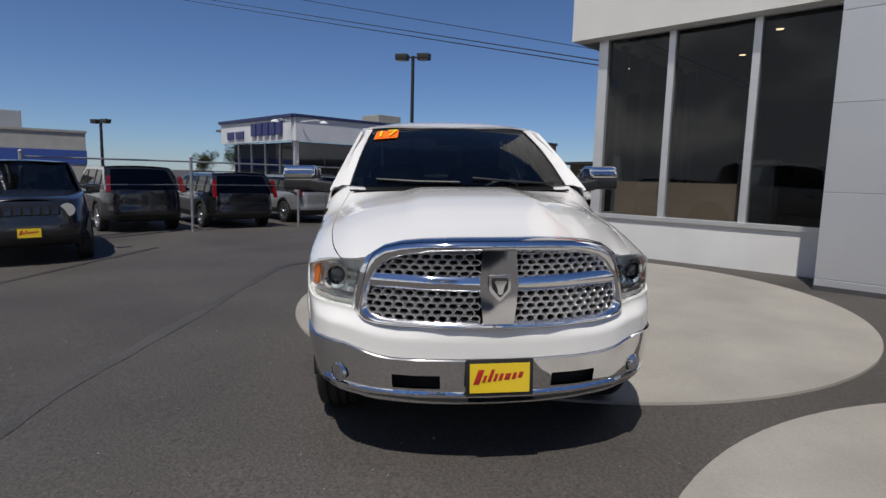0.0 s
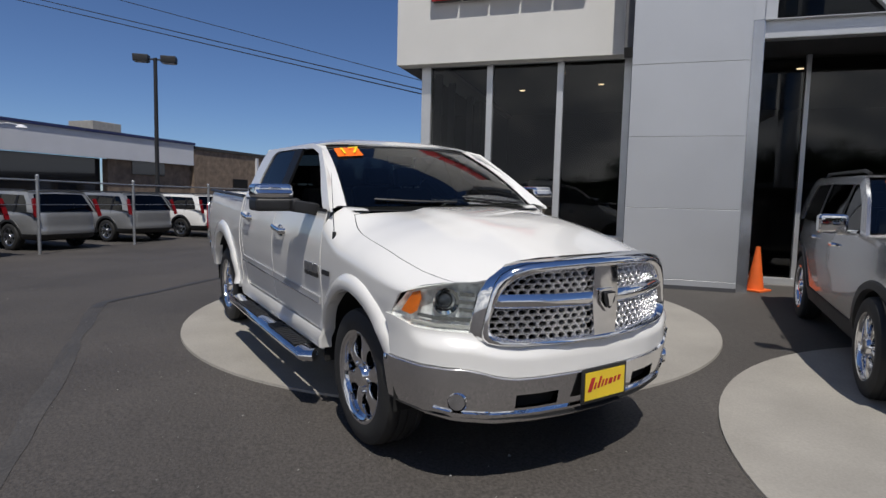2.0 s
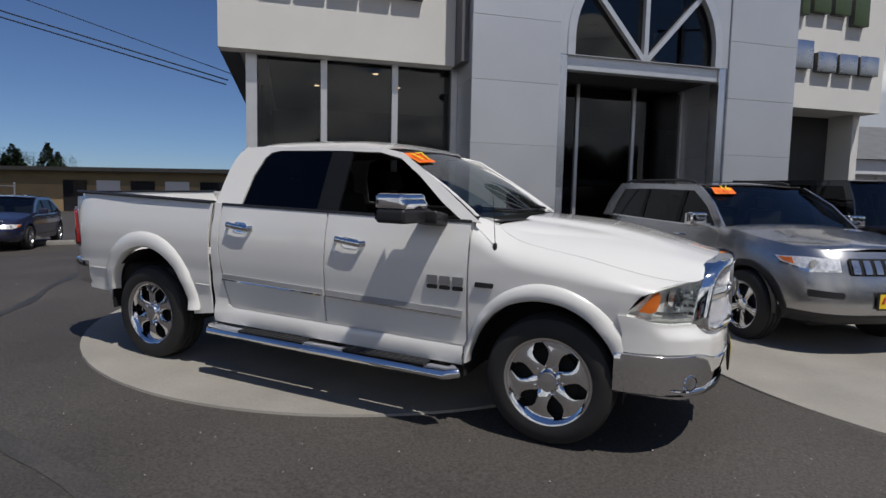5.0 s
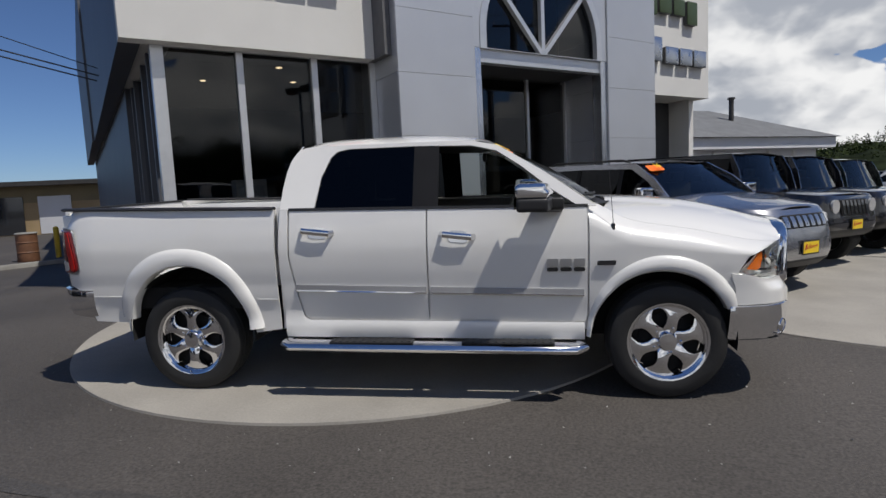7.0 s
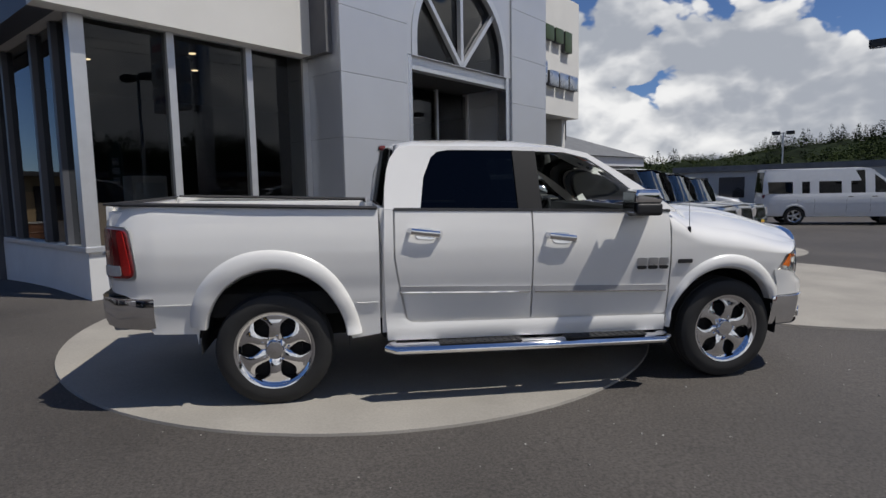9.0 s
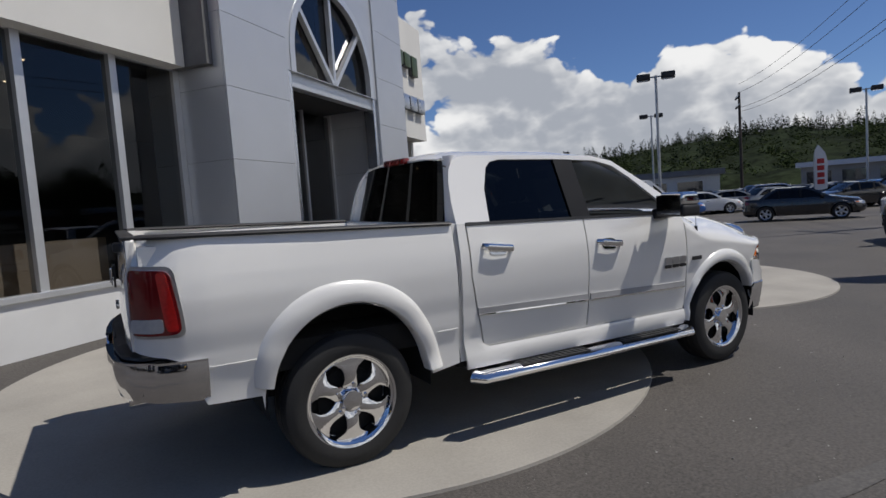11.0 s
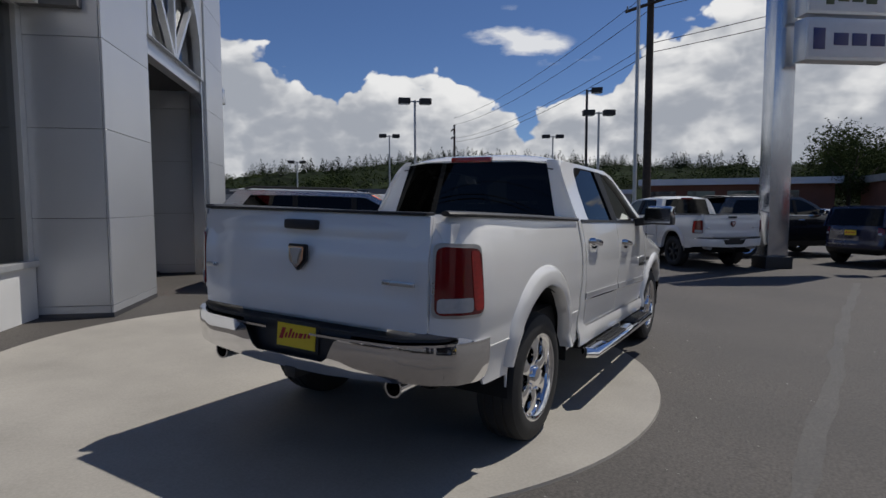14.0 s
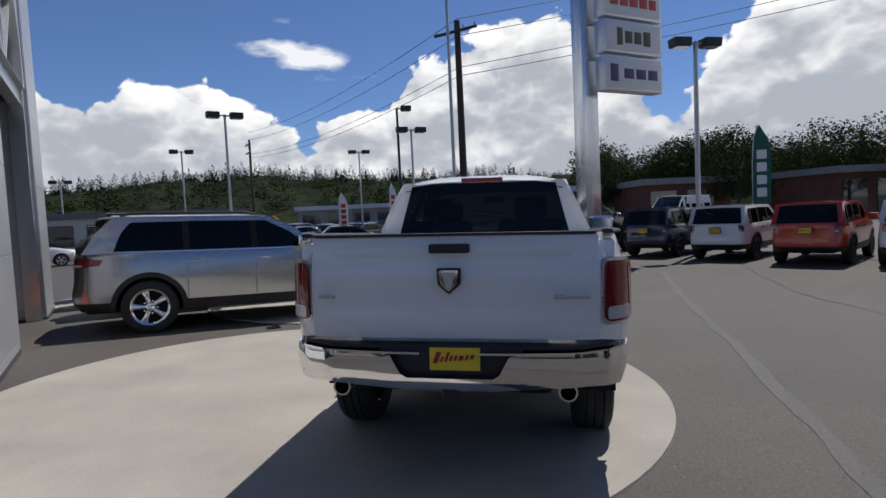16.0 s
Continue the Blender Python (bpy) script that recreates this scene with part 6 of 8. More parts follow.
# ---- other vehicles ----
def car(m, label, category, paint, s, group="", name="car"):
    """A parked car from its side profile: panels below the belt line, a glazed cabin above, wheels, lamps."""
    T = thing(name, m, label, category, group)
    xf, xr, w, R = s["xf"], s["xr"], s["w"], s["R"]
    af, ar = s["axles"]
    sill, belt, roof = s["sill"], s["belt"], s["roof"]
    nz, cz = s["nose"], s["cowl_z"]
    cx, rf, rr, bx = s["cowl"], s["roof_f"], s["roof_r"], s["back"]
    tum = s.get("tumble", 0.14)
    low = M["black"] if s.get("clad", True) else paint
    st = s.get("step", 0.16)
    gb_ = s.get("quarter", 0.0)

    nf, nr = s.get("nf", 4.6), s.get("nr", 6.0)
    nl = s.get("nose_lean", 0.0)
    x_top = xf - 0.10 - nl
    zx, zv = [xr, bx, cx, 0.5 * (cx + af), af, 0.5 * (af + x_top), x_top, xf], [belt, belt, cz, cz - 0.012, cz - 0.35 * (cz - nz), cz - 0.68 * (cz - nz), nz, nz - 0.02]

    def shoulder(x):
        return soft(x, zx, zv, 0.10)

    def ends(q):
        """Half width, nose and tail of the ring at the fraction q of the height."""
        return (w * ip(q, [0, 0.12, 0.3, 0.55, 0.75, 0.9, 1], [0.945, 0.975, 0.99, 1.0, 0.99, 0.972, 0.948]),
                xf - ip(q, [0, 0.12, 0.3, 0.45, 0.6, 0.8, 0.92, 1], [0.13, 0.03, 0.0, 0.01, 0.03, 0.05 + 0.3 * nl, 0.07 + 0.7 * nl, 0.10 + nl]),
                xr + ip(q, [0, 0.12, 0.3, 0.5, 0.7, 0.9, 1], [0.10, 0.02, 0.0, 0.035, 0.04, 0.05, 0.07]))

    def ring(th, q, out=0.0):
        wq, fq, rq = ends(q)
        c, sn = math.cos(th), math.sin(th)
        n = nf if c > 0 else nr
        x = (fq if c > 0 else -rq) * math.copysign(abs(c) ** (2 / n), c)
        y = wq * math.copysign(abs(sn) ** (2 / n), sn)
        d = Vector((c, sn, 0))
        return Vector((x, y, sill + q * (shoulder(x) - sill))) + d * out

    def on_body(th, z, out=0.0):
        q = 0.6
        for _ in range(4):
            q = min(1.0, max(0.0, (z - sill) / max(0.1, shoulder(ring(th, q).x) - sill)))
        return tuple(ring(th, q, out))

    def th_y(y, rear=False):
        n = nr if rear else nf
        a = math.asin(min(1.0, (abs(y) / w) ** (n / 2)))
        return math.copysign(math.pi - a if rear else a, y)

    def th_x(x, sg):
        n = nf if x > 0 else nr
        return sg * math.acos(math.copysign(min(1.0, abs(x / (xf if x > 0 else xr)) ** (n / 2)), x))

    def W(x, z):
        if z < belt - 1e-4:
            q = min(1.0, max(0.0, (z - sill) / max(0.1, shoulder(x) - sill)))
            wq, fq, rq = ends(q)
            n, e = (nf, fq) if x > 0 else (nr, -rq)
            return wq * max(0.0, 1 - min(1.0, abs(x) / e) ** n) ** (1 / n)
        k = w * 0.948 - tum * max(0, (z - belt) / (roof - belt)) ** 1.2
        if x < xr + 0.5:
            k -= 0.07 * ((xr + 0.5 - x) / 0.5) ** 2
        return k

    def S(sg, off=0.0):
        return lambda u, v: (u, sg * (W(u, v) + off), v)

    ra = R + 0.055

    # shell: one ring of points at each level, arches cut through it
    ths = sorted({round(t, 5) for sg in (1, -1) for t in [sg * th_x(xr * 0.9 + (xf * 0.9 - xr * 0.9) * k / 46, 1) for k in range(47)]} | {round(math.pi * k / 40, 5) for k in range(-39, 41)})

    def shell(q0, q1, nq):
        bm = bmesh.new()
        rows = [[bm.verts.new(ring(t, q0 + (q1 - q0) * j / nq)) for t in ths] for j in range(nq + 1)]
        dead = []
        for a, b in zip(rows, rows[1:]):
            for i in range(len(ths)):
                k = (i + 1) % len(ths)
                f = bm.faces.new((a[i], a[k], b[k], b[i]))
                if all(abs(v.co.y) > 0.5 and min(math.hypot(v.co.x - c, v.co.z - R) for c in (af, ar)) < ra for v in f.verts):
                    dead.append(f)
        bmesh.ops.delete(bm, geom=dead, context="FACES")
        for v in bm.verts:
            for c in (af, ar):
                d = math.hypot(v.co.x - c, v.co.z - R)
                if abs(v.co.y) > 0.5 and 1e-4 < d < ra:
                    v.co.x, v.co.z = c + (v.co.x - c) * ra / d, R + (v.co.z - R) * ra / d
        return bm
    qs = s.get("split", 0.20)
    part("body", shell(qs, 1.0, 14), paint, T)
    part("lower_body", shell(0.0, qs, 4), low, T)
    for sg in (1, -1):
        # sill and arch cladding
        bm = bmesh.new()
        sheet([(ar + ra, sill - 0.02), (af - ra, sill - 0.02), (af - ra, sill + 0.13), (ar + ra, sill + 0.13)], S(sg, 0.012), 0.3, bm=bm)
        for c in (af, ar):
            rows = []
            for i in range(17):
                a = radians(180 * i / 16)
                rows.append([bm.verts.new((c + r * math.cos(a), sg * (W(c + r * math.cos(a), R + r * math.sin(a)) + o), R + r * math.sin(a))) for r, o in ((ra - 0.01, -0.03), (ra, 0.012), (ra + 0.06, 0.012), (ra + 0.07, 0.0))])
            for a, b in zip(rows, rows[1:]):
                for i in range(3):
                    bm.faces.new((a[i], a[i + 1], b[i + 1], b[i]))
        part("arch_cladding", bm, low, T)
        for c in (af, ar):
            bm = bmesh.new()
            rows = [[bm.verts.new((c + ra * math.cos(radians(a)), sg * yy, R + ra * math.sin(radians(a)))) for yy in (w - 0.04, w - 0.42)] for a in range(0, 181, 12)]
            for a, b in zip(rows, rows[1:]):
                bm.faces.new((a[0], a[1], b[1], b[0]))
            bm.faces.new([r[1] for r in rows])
            part("wheel_well", bm, M["hollow_shade"], T)
            wheel(T, c, sg * (w - 0.12), R, R, R * 0.66, 0.23, sg, s.get("rim") or M["chrome_dull"], 5, "car")
        # glazed side
        outer = [(cx, cz), (0.5 * (cx + rf) + 0.03, 0.5 * (cz + roof) + 0.03), (rf, roof - 0.015), (0.5 * (rf + rr), roof), (rr, roof - 0.02), (0.5 * (rr + bx) - 0.02, 0.5 * (belt + roof) + 0.02), (bx, belt), (0.5 * (bx + cx), belt)]
        inn = [(cx - 0.16, cz - 0.005), (0.5 * (cx + rf) - 0.06, 0.5 * (cz + roof) - 0.02), (rf - 0.05, roof - 0.085), (0.5 * (rf + rr), roof - 0.075), (rr + 0.10 + gb_ * 0.8, roof - 0.09), (0.5 * (rr + bx) + 0.13 + gb_, 0.5 * (belt + roof) + 0.0), (bx + 0.22 + gb_ * 1.1, belt + 0.03), (0.5 * (bx + cx), belt + 0.02)]
        bm = bmesh.new()
        frame_ring(bm, outer, inn, lambda u, v, d: (u, sg * (W(u, v) - 0.03 + d), v), 0.03)
        part("cabin_frame", bm, paint, T)
        gl = sheet(inn, S(sg, -0.012), 0.3)
        part("side_window", gl, M["glass_tint"] if s.get("dark", True) else M["glass"], T)
        if s.get("belt_trim"):
            part("belt_trim", sheet([(bx + 0.45, belt + 0.022), (cx - 0.2, cz - 0.012), (cx - 0.2, cz - 0.026), (bx + 0.45, belt + 0.008)], S(sg, 0.006), 0.15, 0.008), M["chrome"], T)
        for px in s["pillars"]:
            pw = s.get("pillar_w", 0.045)
            pb = sheet([(px - pw, belt + 0.01), (px + pw, belt + 0.01), (px + pw - 0.015, roof - 0.078), (px - pw - 0.015, roof - 0.078)], S(sg, -0.004), 0.2)
            part("door_pillar", pb, paint if pw > 0.05 else M["pillar"], T)
        if s.get("high_cap"):
            part("roof_side", sheet([(rr + 0.02, roof - 0.5), (rf - 0.3, roof - 0.5), (rf - 0.5, roof - 0.06), (rr + 0.06, roof - 0.06)], S(sg, -0.002), 0.2, 0.01), paint, T)
        for px in list(s["pillars"])[:2]:
            hb = bmesh.new()
            hz = belt - 0.12
            tube(hb, [(px + 0.06, sg * (W(px, hz) + 0.005), hz), (px + 0.08, sg * (W(px, hz) + 0.035), hz), (px + 0.2, sg * (W(px, hz) + 0.035), hz), (px + 0.22, sg * (W(px, hz) + 0.005), hz)], 0.012, 6, 0.016)
            part("door_handle", hb, s.get("trim") or M["black"], T)
        for px in s.get("gaps", s["pillars"]):
            gb = sheet([(px - 0.004, sill + 0.15), (px + 0.004, sill + 0.15), (px + 0.004, belt), (px - 0.004, belt)], S(sg, 0.003), 0.3)
            part("door_gap", gb, M["hollow_shade"], T)
        bm = bmesh.new()
        a, b = sorted((sg * (w + 0.02), sg * (w + 0.24)))
        box(bm, cx - 0.36, cx - 0.20, a, b, belt + 0.02, belt + 0.19, 0.04, seg=3)
        a, b = sorted((sg * (w - 0.08), sg * (w + 0.1)))
        box(bm, cx - 0.30, cx - 0.22, a, b, belt + 0.01, belt + 0.06, 0.01)
        part("door_mirror", bm, s.get("mirror") or paint, T)
        # lamps
        def FP(y, z):
            return on_body(th_y(y), z)[0]
        def FX(y):
            return FP(y, nz - 0.15)
        def BODY(out):
            return lambda u, v: on_body(u, v, out)
        hz = s.get("lamp_z", nz - 0.14)
        if s.get("round_lamps"):
            bm = bmesh.new()
            cyl(bm, (FX(0.55) - 0.02, sg * s.get("lamp_y", 0.52), hz), (FX(0.55) + 0.02, sg * s.get("lamp_y", 0.52), hz), 0.10, 0.105, 20)
            part("head_lamp", bm, M["clear_lens"], T)
        else:
            a, b = abs(th_y(w - 0.46)), th_x(xf - s.get("wrap", 0.42), 1)
            lo_ = [(a, hz - 0.045), (0.5 * (a + b), hz - 0.06), (b * 0.93, hz - 0.01), (b, hz + 0.05), (0.5 * (a + b), hz + 0.065), (a, hz + 0.055)]
            lamp = part("head_lamp", sheet([(sg * t, z) for t, z in lo_], BODY(0.006), 0.08, 0.014), M["lamp_dark"], T, "wrap-round head lamp")
            bm = bmesh.new()
            tm, q = a + 0.42 * (b - a), Vector((math.cos(sg * a), math.sin(sg * a), 0))
            c_ = Vector(on_body(sg * tm, hz + 0.002, 0.004))
            cyl(bm, c_, c_ + q * 0.016, 0.045, 0.04, 16)
            part("projector_lens", bm, M["clear_lens"], lamp)
            part("turn_lens", sheet([(sg * t, z) for t, z in ((b * 0.80, hz - 0.015), (b * 0.92, hz + 0.005), (b * 0.97, hz + 0.042), (b * 0.82, hz + 0.048))], BODY(0.022), 0.08, 0.006), M["amber"], lamp)
            if s.get("belt_trim"):
                part("lamp_trim", sheet([(sg * t, z) for t, z in ((a, hz - 0.062), (0.5 * (a + b), hz - 0.078), (b * 0.96, hz - 0.018), (b * 0.94, hz - 0.004), (0.5 * (a + b), hz - 0.058), (a, hz - 0.044))], BODY(0.012), 0.08, 0.012), M["chrome"], T)
        fa, fb = abs(th_y(w - 0.48)), abs(th_y(w - 0.22))
        fz = sill + 0.42 * (nz - sill)
        bm = sheet([(sg * t, z) for t, z in rounded([(fa, fz - 0.03), (fb, fz - 0.03), (fb, fz + 0.04), (fa, fz + 0.03)], 0.03)], BODY(0.004), 0.08, 0.01)
        part("fog_lamp", bm, M["black"], T)
        tz0, tz1, tw = s.get("tail", (belt - 0.17, belt + 0.02, 0.30))
        a, b = abs(th_y(w - tw, True)), abs(th_x(xr + s.get("tail_wrap", 0.26), 1))
        if tz1 > belt + 0.05:
            bm = sheet(rounded([(sg * (w - tw), tz0), (sg * (w - 0.05), tz0), (sg * (w - 0.05), tz1), (sg * (w - tw), tz1)], 0.03), lambda u, v: (xr + 0.02 + max(0, v - belt + 0.1) * 0.35, u * (1 - 0.12 * max(0, v - belt)), v), 0.1, 0.04)
        else:
            bm = sheet([(sg * t, z) for t, z in ((a, tz0), (0.5 * (a + b), tz0), (b + 0.04, tz0 + 0.03), (b, tz1 - 0.03), (0.5 * (a + b), tz1), (a, tz1))], BODY(0.006), 0.08, 0.014)
        lamp = part("tail_lamp", bm, M["red_lens"], T, "wrap-round red tail lamp")
        if tz1 <= belt + 0.05:
            zc_ = tz0 + 0.3 * (tz1 - tz0)
            part("reversing_lens", sheet([(sg * t, z) for t, z in ((a, tz0 + 0.01), (0.5 * (a + b), tz0 + 0.01), (0.5 * (a + b), zc_), (a, zc_))], BODY(0.014), 0.08, 0.006), M["clear_lens"], lamp)
    # front, hood, screen, roof, back
    g = s.get("grille", (0.42, nz - 0.22, nz - 0.06))
    part("grille", sheet(rounded([(-g[0], g[1]), (g[0], g[1]), (g[0], g[2]), (-g[0], g[2])], 0.03), lambda u, v: (FP(u, v) + 0.014, u, v), 0.06, 0.01), M["hollow_shade"], T)
    for i in range(7):
        y = -g[0] * 0.86 + g[0] * 1.72 * i / 6
        part("grille_slot", sheet(rounded([(y - g[0] * 0.09, g[1] + 0.015), (y + g[0] * 0.09, g[1] + 0.015), (y + g[0] * 0.09, g[2] - 0.015), (y - g[0] * 0.09, g[2] - 0.015)], 0.012), lambda u, v: (FP(u, v) + 0.026, u, v), 0.06, 0.012), s.get("slots") or M["chrome_dull"], T)

    rows = []
    for t in [th_x(cx - 0.03 + (x_top - cx + 0.03) * k / 18, 1) for k in range(18)] + [0.62, 0.5, 0.38, 0.25, 0.12]:
        e = ring(t, 1.0)
        rows.append([(e.x + 0.02 * (1 - k * k), e.y * k, e.z + s.get("crown", 0.05) * (1 - abs(k) ** 2.4) * min(1, e.y / (0.5 * w))) for k in [math.sin(math.pi / 2 * j / 9) for j in range(-9, 10)]])
    rows = [r for r in sorted(rows, key=lambda r: r[9][0])]
    part("hood", grid(rows, 0.012), paint, T)

    def panel(xa, za, xb_, zb, wa, wb, bow):
        return lambda u, v: (xa + (xb_ - xa) * v - bow * u * u, (wa + (wb - wa) * v) * u, za + (zb - za) * v - 0.02 * u * u * v)
    wt, wc, wbk = W(0, roof) - 0.01, W(0, belt) - 0.03, W(bx, belt + 0.001) - 0.02
    part("windscreen", sheet([(-1, 0), (1, 0), (1, 1), (-1, 1)], panel(cx + 0.03, cz + 0.02, rf, roof - 0.0, wc, wt, 0.10), 0.25), M["glass"], T)
    def RZ(x, y):
        return roof + 0.035 * (1 - (y / wt) ** 2) - 0.02 * (1 if x > rf - 0.05 else 0)
    part("roof", sheet([(rf + 0.02, -wt * 0.6), (rf - 0.08, -wt), (rr, -wt), (rr - 0.04, -wt * 0.5), (rr - 0.04, wt * 0.5), (rr, wt), (rf - 0.08, wt), (rf + 0.02, wt * 0.6)], lambda u, v: (u, v, RZ(u, v)), 0.25, 0.015), paint, T)
    part("rear_window", sheet([(-0.9, 0.06), (0.9, 0.06), (0.86, 0.92), (-0.86, 0.92)], panel(bx - 0.02, belt, rr - 0.05, roof, wbk, wt, -0.05), 0.25), M["glass_tint"], T)
    bm = bmesh.new()
    sheet([(-1, 0), (1, 0), (1, 0.07), (-1, 0.07)], panel(bx, belt, rr - 0.03, roof, wbk, wt, -0.05), 0.2, bm=bm)
    sheet([(-1, 0.9), (1, 0.9), (1, 1.04), (-1, 1.04)], panel(bx, belt, rr - 0.03, roof, wbk, wt, -0.05), 0.2, bm=bm)
    for sg in (1, -1):
        sheet([(sg * 0.86, 0.05), (sg * 1.0, 0.05), (sg * 1.0, 1.0), (sg * 0.84, 1.0)], panel(bx, belt, rr - 0.03, roof, wbk, wt, -0.05), 0.2, bm=bm)
    part("rear_frame", bm, paint, T)
    rows = [[(x_, k * w * 0.93, belt + 0.004 * (1 - k * k)) for k in (-1, -0.5, 0, 0.5, 1)] for x_ in (bx + 0.02, bx + 0.10)]
    part("rear_shelf", grid(rows), paint, T)
    if s.get("spoiler"):
        bm = sheet([(-0.62, 0), (0.62, 0), (0.58, 0.24), (-0.58, 0.24)], lambda u, v: (rr + 0.06 - v - 0.05 * (1 - (u / 0.62) ** 2), u, roof + 0.012 - 0.10 * v), 0.12, 0.025)
        part("roof_spoiler", bm, paint, T)
    bm = bmesh.new()
    box(bm, xr + 0.2, xf - 0.25, -w + 0.3, w - 0.3, sill - 0.04, sill + 0.3, 0.03)
    box(bm, ar + ra, af - ra, -w + 0.1, w - 0.1, sill - 0.02, sill + 0.3)
    part("underbody", bm, M["hollow_shade"], T)
    for x in (0.15, -0.75):
        for y in (-0.36, 0.36):
            bm = bmesh.new()
            box(bm, x - 0.1, x + 0.4, y - 0.24, y + 0.24, sill + 0.2, belt - 0.2, 0.05)
            box(bm, x - 0.2, x - 0.06, y - 0.24, y + 0.24, belt - 0.3, belt + 0.22, 0.05)
            box(bm, x - 0.19, x - 0.1, y - 0.12, y + 0.12, belt + 0.23, belt + 0.38, 0.03)
            part("seat", bm, M["seat"], T)
    bm = bmesh.new()
    box(bm, cx - 0.55, cx - 0.05, -w + 0.15, w - 0.15, belt - 0.3, belt - 0.02, 0.05)
    part("dashboard", bm, M["seat"], T)
    if s.get("rails"):
        for sg in (1, -1):
            bm = bmesh.new()
            tube(bm, [(rf - 0.2, sg * (wt - 0.07), roof + 0.02), (rf - 0.35, sg * (wt - 0.06), roof + 0.05), (rr + 0.25, sg * (wt - 0.06), roof + 0.045), (rr + 0.1, sg * (wt - 0.07), roof + 0.01)], 0.018, 8)
            part("roof_bar", bm, M["black"], T)
    if s.get("spare"):
        sp = new("spare_wheel")
        sp.parent = T
        sp.matrix_local = pose(xr - 0.16, 0, belt - 0.12, 0, 0, 90)
        bm = bmesh.new()
        lathe(bm, [(0.16, 0.1), (0.22, 0.115), (0.36, 0.11), (0.395, 0.06), (0.395, -0.1), (0.16, -0.1), (0.0005, -0.1)], 32)
        lathe(bm, [(0.16, 0.1), (0.0005, 0.08)], 32)
        part("tyre", bm, M["rubber"], sp)
    for where in s.get("plates", ()):
        if where == "front":
            licence_plate(T, basis((xf + 0.02, 0.0, sill + s.get("plate_f", 0.20)), (0, 1, 0), (0, 0, 1)), 0.30, 0.14)
        else:
            licence_plate(T, basis((xr - 0.03, 0.0, s.get("plate_z", belt - 0.2)), (0, -1, 0), (0, 0, 1)), 0.30, 0.14)
    return T


def spec(**kw):
    base = dict(xf=2.35, xr=-2.45, w=0.96, R=0.37, axles=(1.45, -1.46), sill=0.32, belt=1.10, roof=1.72, nose=1.0, cowl_z=1.16, cowl=0.95, roof_f=0.25, roof_r=-1.75, back=-2.25, pillars=(0.02, -1.0))
    base.update(kw)
    return base


LARGE = spec(xf=2.34, xr=-2.50, axles=(1.45, -1.465), R=0.385, roof=1.70, belt=1.17, nose=1.06, cowl_z=1.20, cowl=1.0, roof_f=0.25, roof_r=-1.92, back=-2.30, quarter=0.16, belt_trim=True, nose_lean=0.07, lamp_z=0.93, spoiler=True, wrap=0.50, tail_wrap=0.42, nf=4.2, split=0.16, sill=0.34, plate_f=0.26, pillars=(0.02, -0.95), rails=True, mirror=M["chrome"], trim=M["chrome"], plates=("front",), tail=(0.98, 1.12, 0.36), rim=M["chrome"], step=0.08, clad=True)
CROSS = spec(nose_lean=0.10, xf=2.2, xr=-2.32, axles=(1.32, -1.33), R=0.36, roof=1.64, belt=1.06, nose=0.98, cowl_z=1.12, cowl=1.0, roof_f=0.35, roof_r=-1.55, back=-2.12, tail=(1.02, 1.42, 0.15), pillars=(0.05, -0.85, -1.5))
WAGON = spec(nose_lean=0.10, xf=2.35, xr=-2.45, axles=(1.4, -1.42), R=0.345, roof=1.52, belt=0.98, nose=0.86, cowl_z=1.02, cowl=1.05, roof_f=0.30, roof_r=-1.95, back=-2.32, tail=(0.88, 1.36, 0.15), pillars=(0.05, -0.88, -1.6), rails=True, sill=0.30)
BOXY = spec(nf=6.0, nr=7.0, tail_wrap=0.12, xf=2.05, xr=-2.15, w=0.90, axles=(1.27, -1.30), R=0.36, roof=1.62, belt=1.08, nose=1.02, cowl_z=1.14, cowl=0.82, roof_f=0.28, roof_r=-1.85, back=-2.08, tail=(0.86, 1.06, 0.26), pillars=(-0.1, -0.95, -1.6), plates=("rear",), plate_z=0.92, round_lamps=True, tumble=0.10, sill=0.36, rim=M["black"])
TRAIL = spec(nf=10.0, nr=12.0, tail_wrap=0.06, crown=0.03, xf=1.95, xr=-1.95, w=0.86, axles=(1.22, -1.22), R=0.40, roof=1.82, belt=1.20, nose=1.12, cowl_z=1.20, cowl=0.62, roof_f=0.38, roof_r=-1.88, back=-1.94, pillars=(-0.15, -1.0), plates=("front",), round_lamps=True, tumble=0.07, sill=0.48, spare=True, tail=(0.85, 1.08, 0.17), rim=M["chrome_dull"], grille=(0.40, 0.82, 1.06), slots=M["black_paint"], lamp_y=0.55, lamp_z=0.96)
SEDAN = spec(nose_lean=0.12, xf=2.3, xr=-2.3, w=0.90, axles=(1.38, -1.38), R=0.33, roof=1.43, belt=0.95, nose=0.80, cowl_z=0.98, cowl=1.0, roof_f=0.2, roof_r=-1.0, back=-1.65, tail=(0.75, 0.92, 0.36), pillars=(-0.05, -0.85), sill=0.26, clad=False, step=0.25)

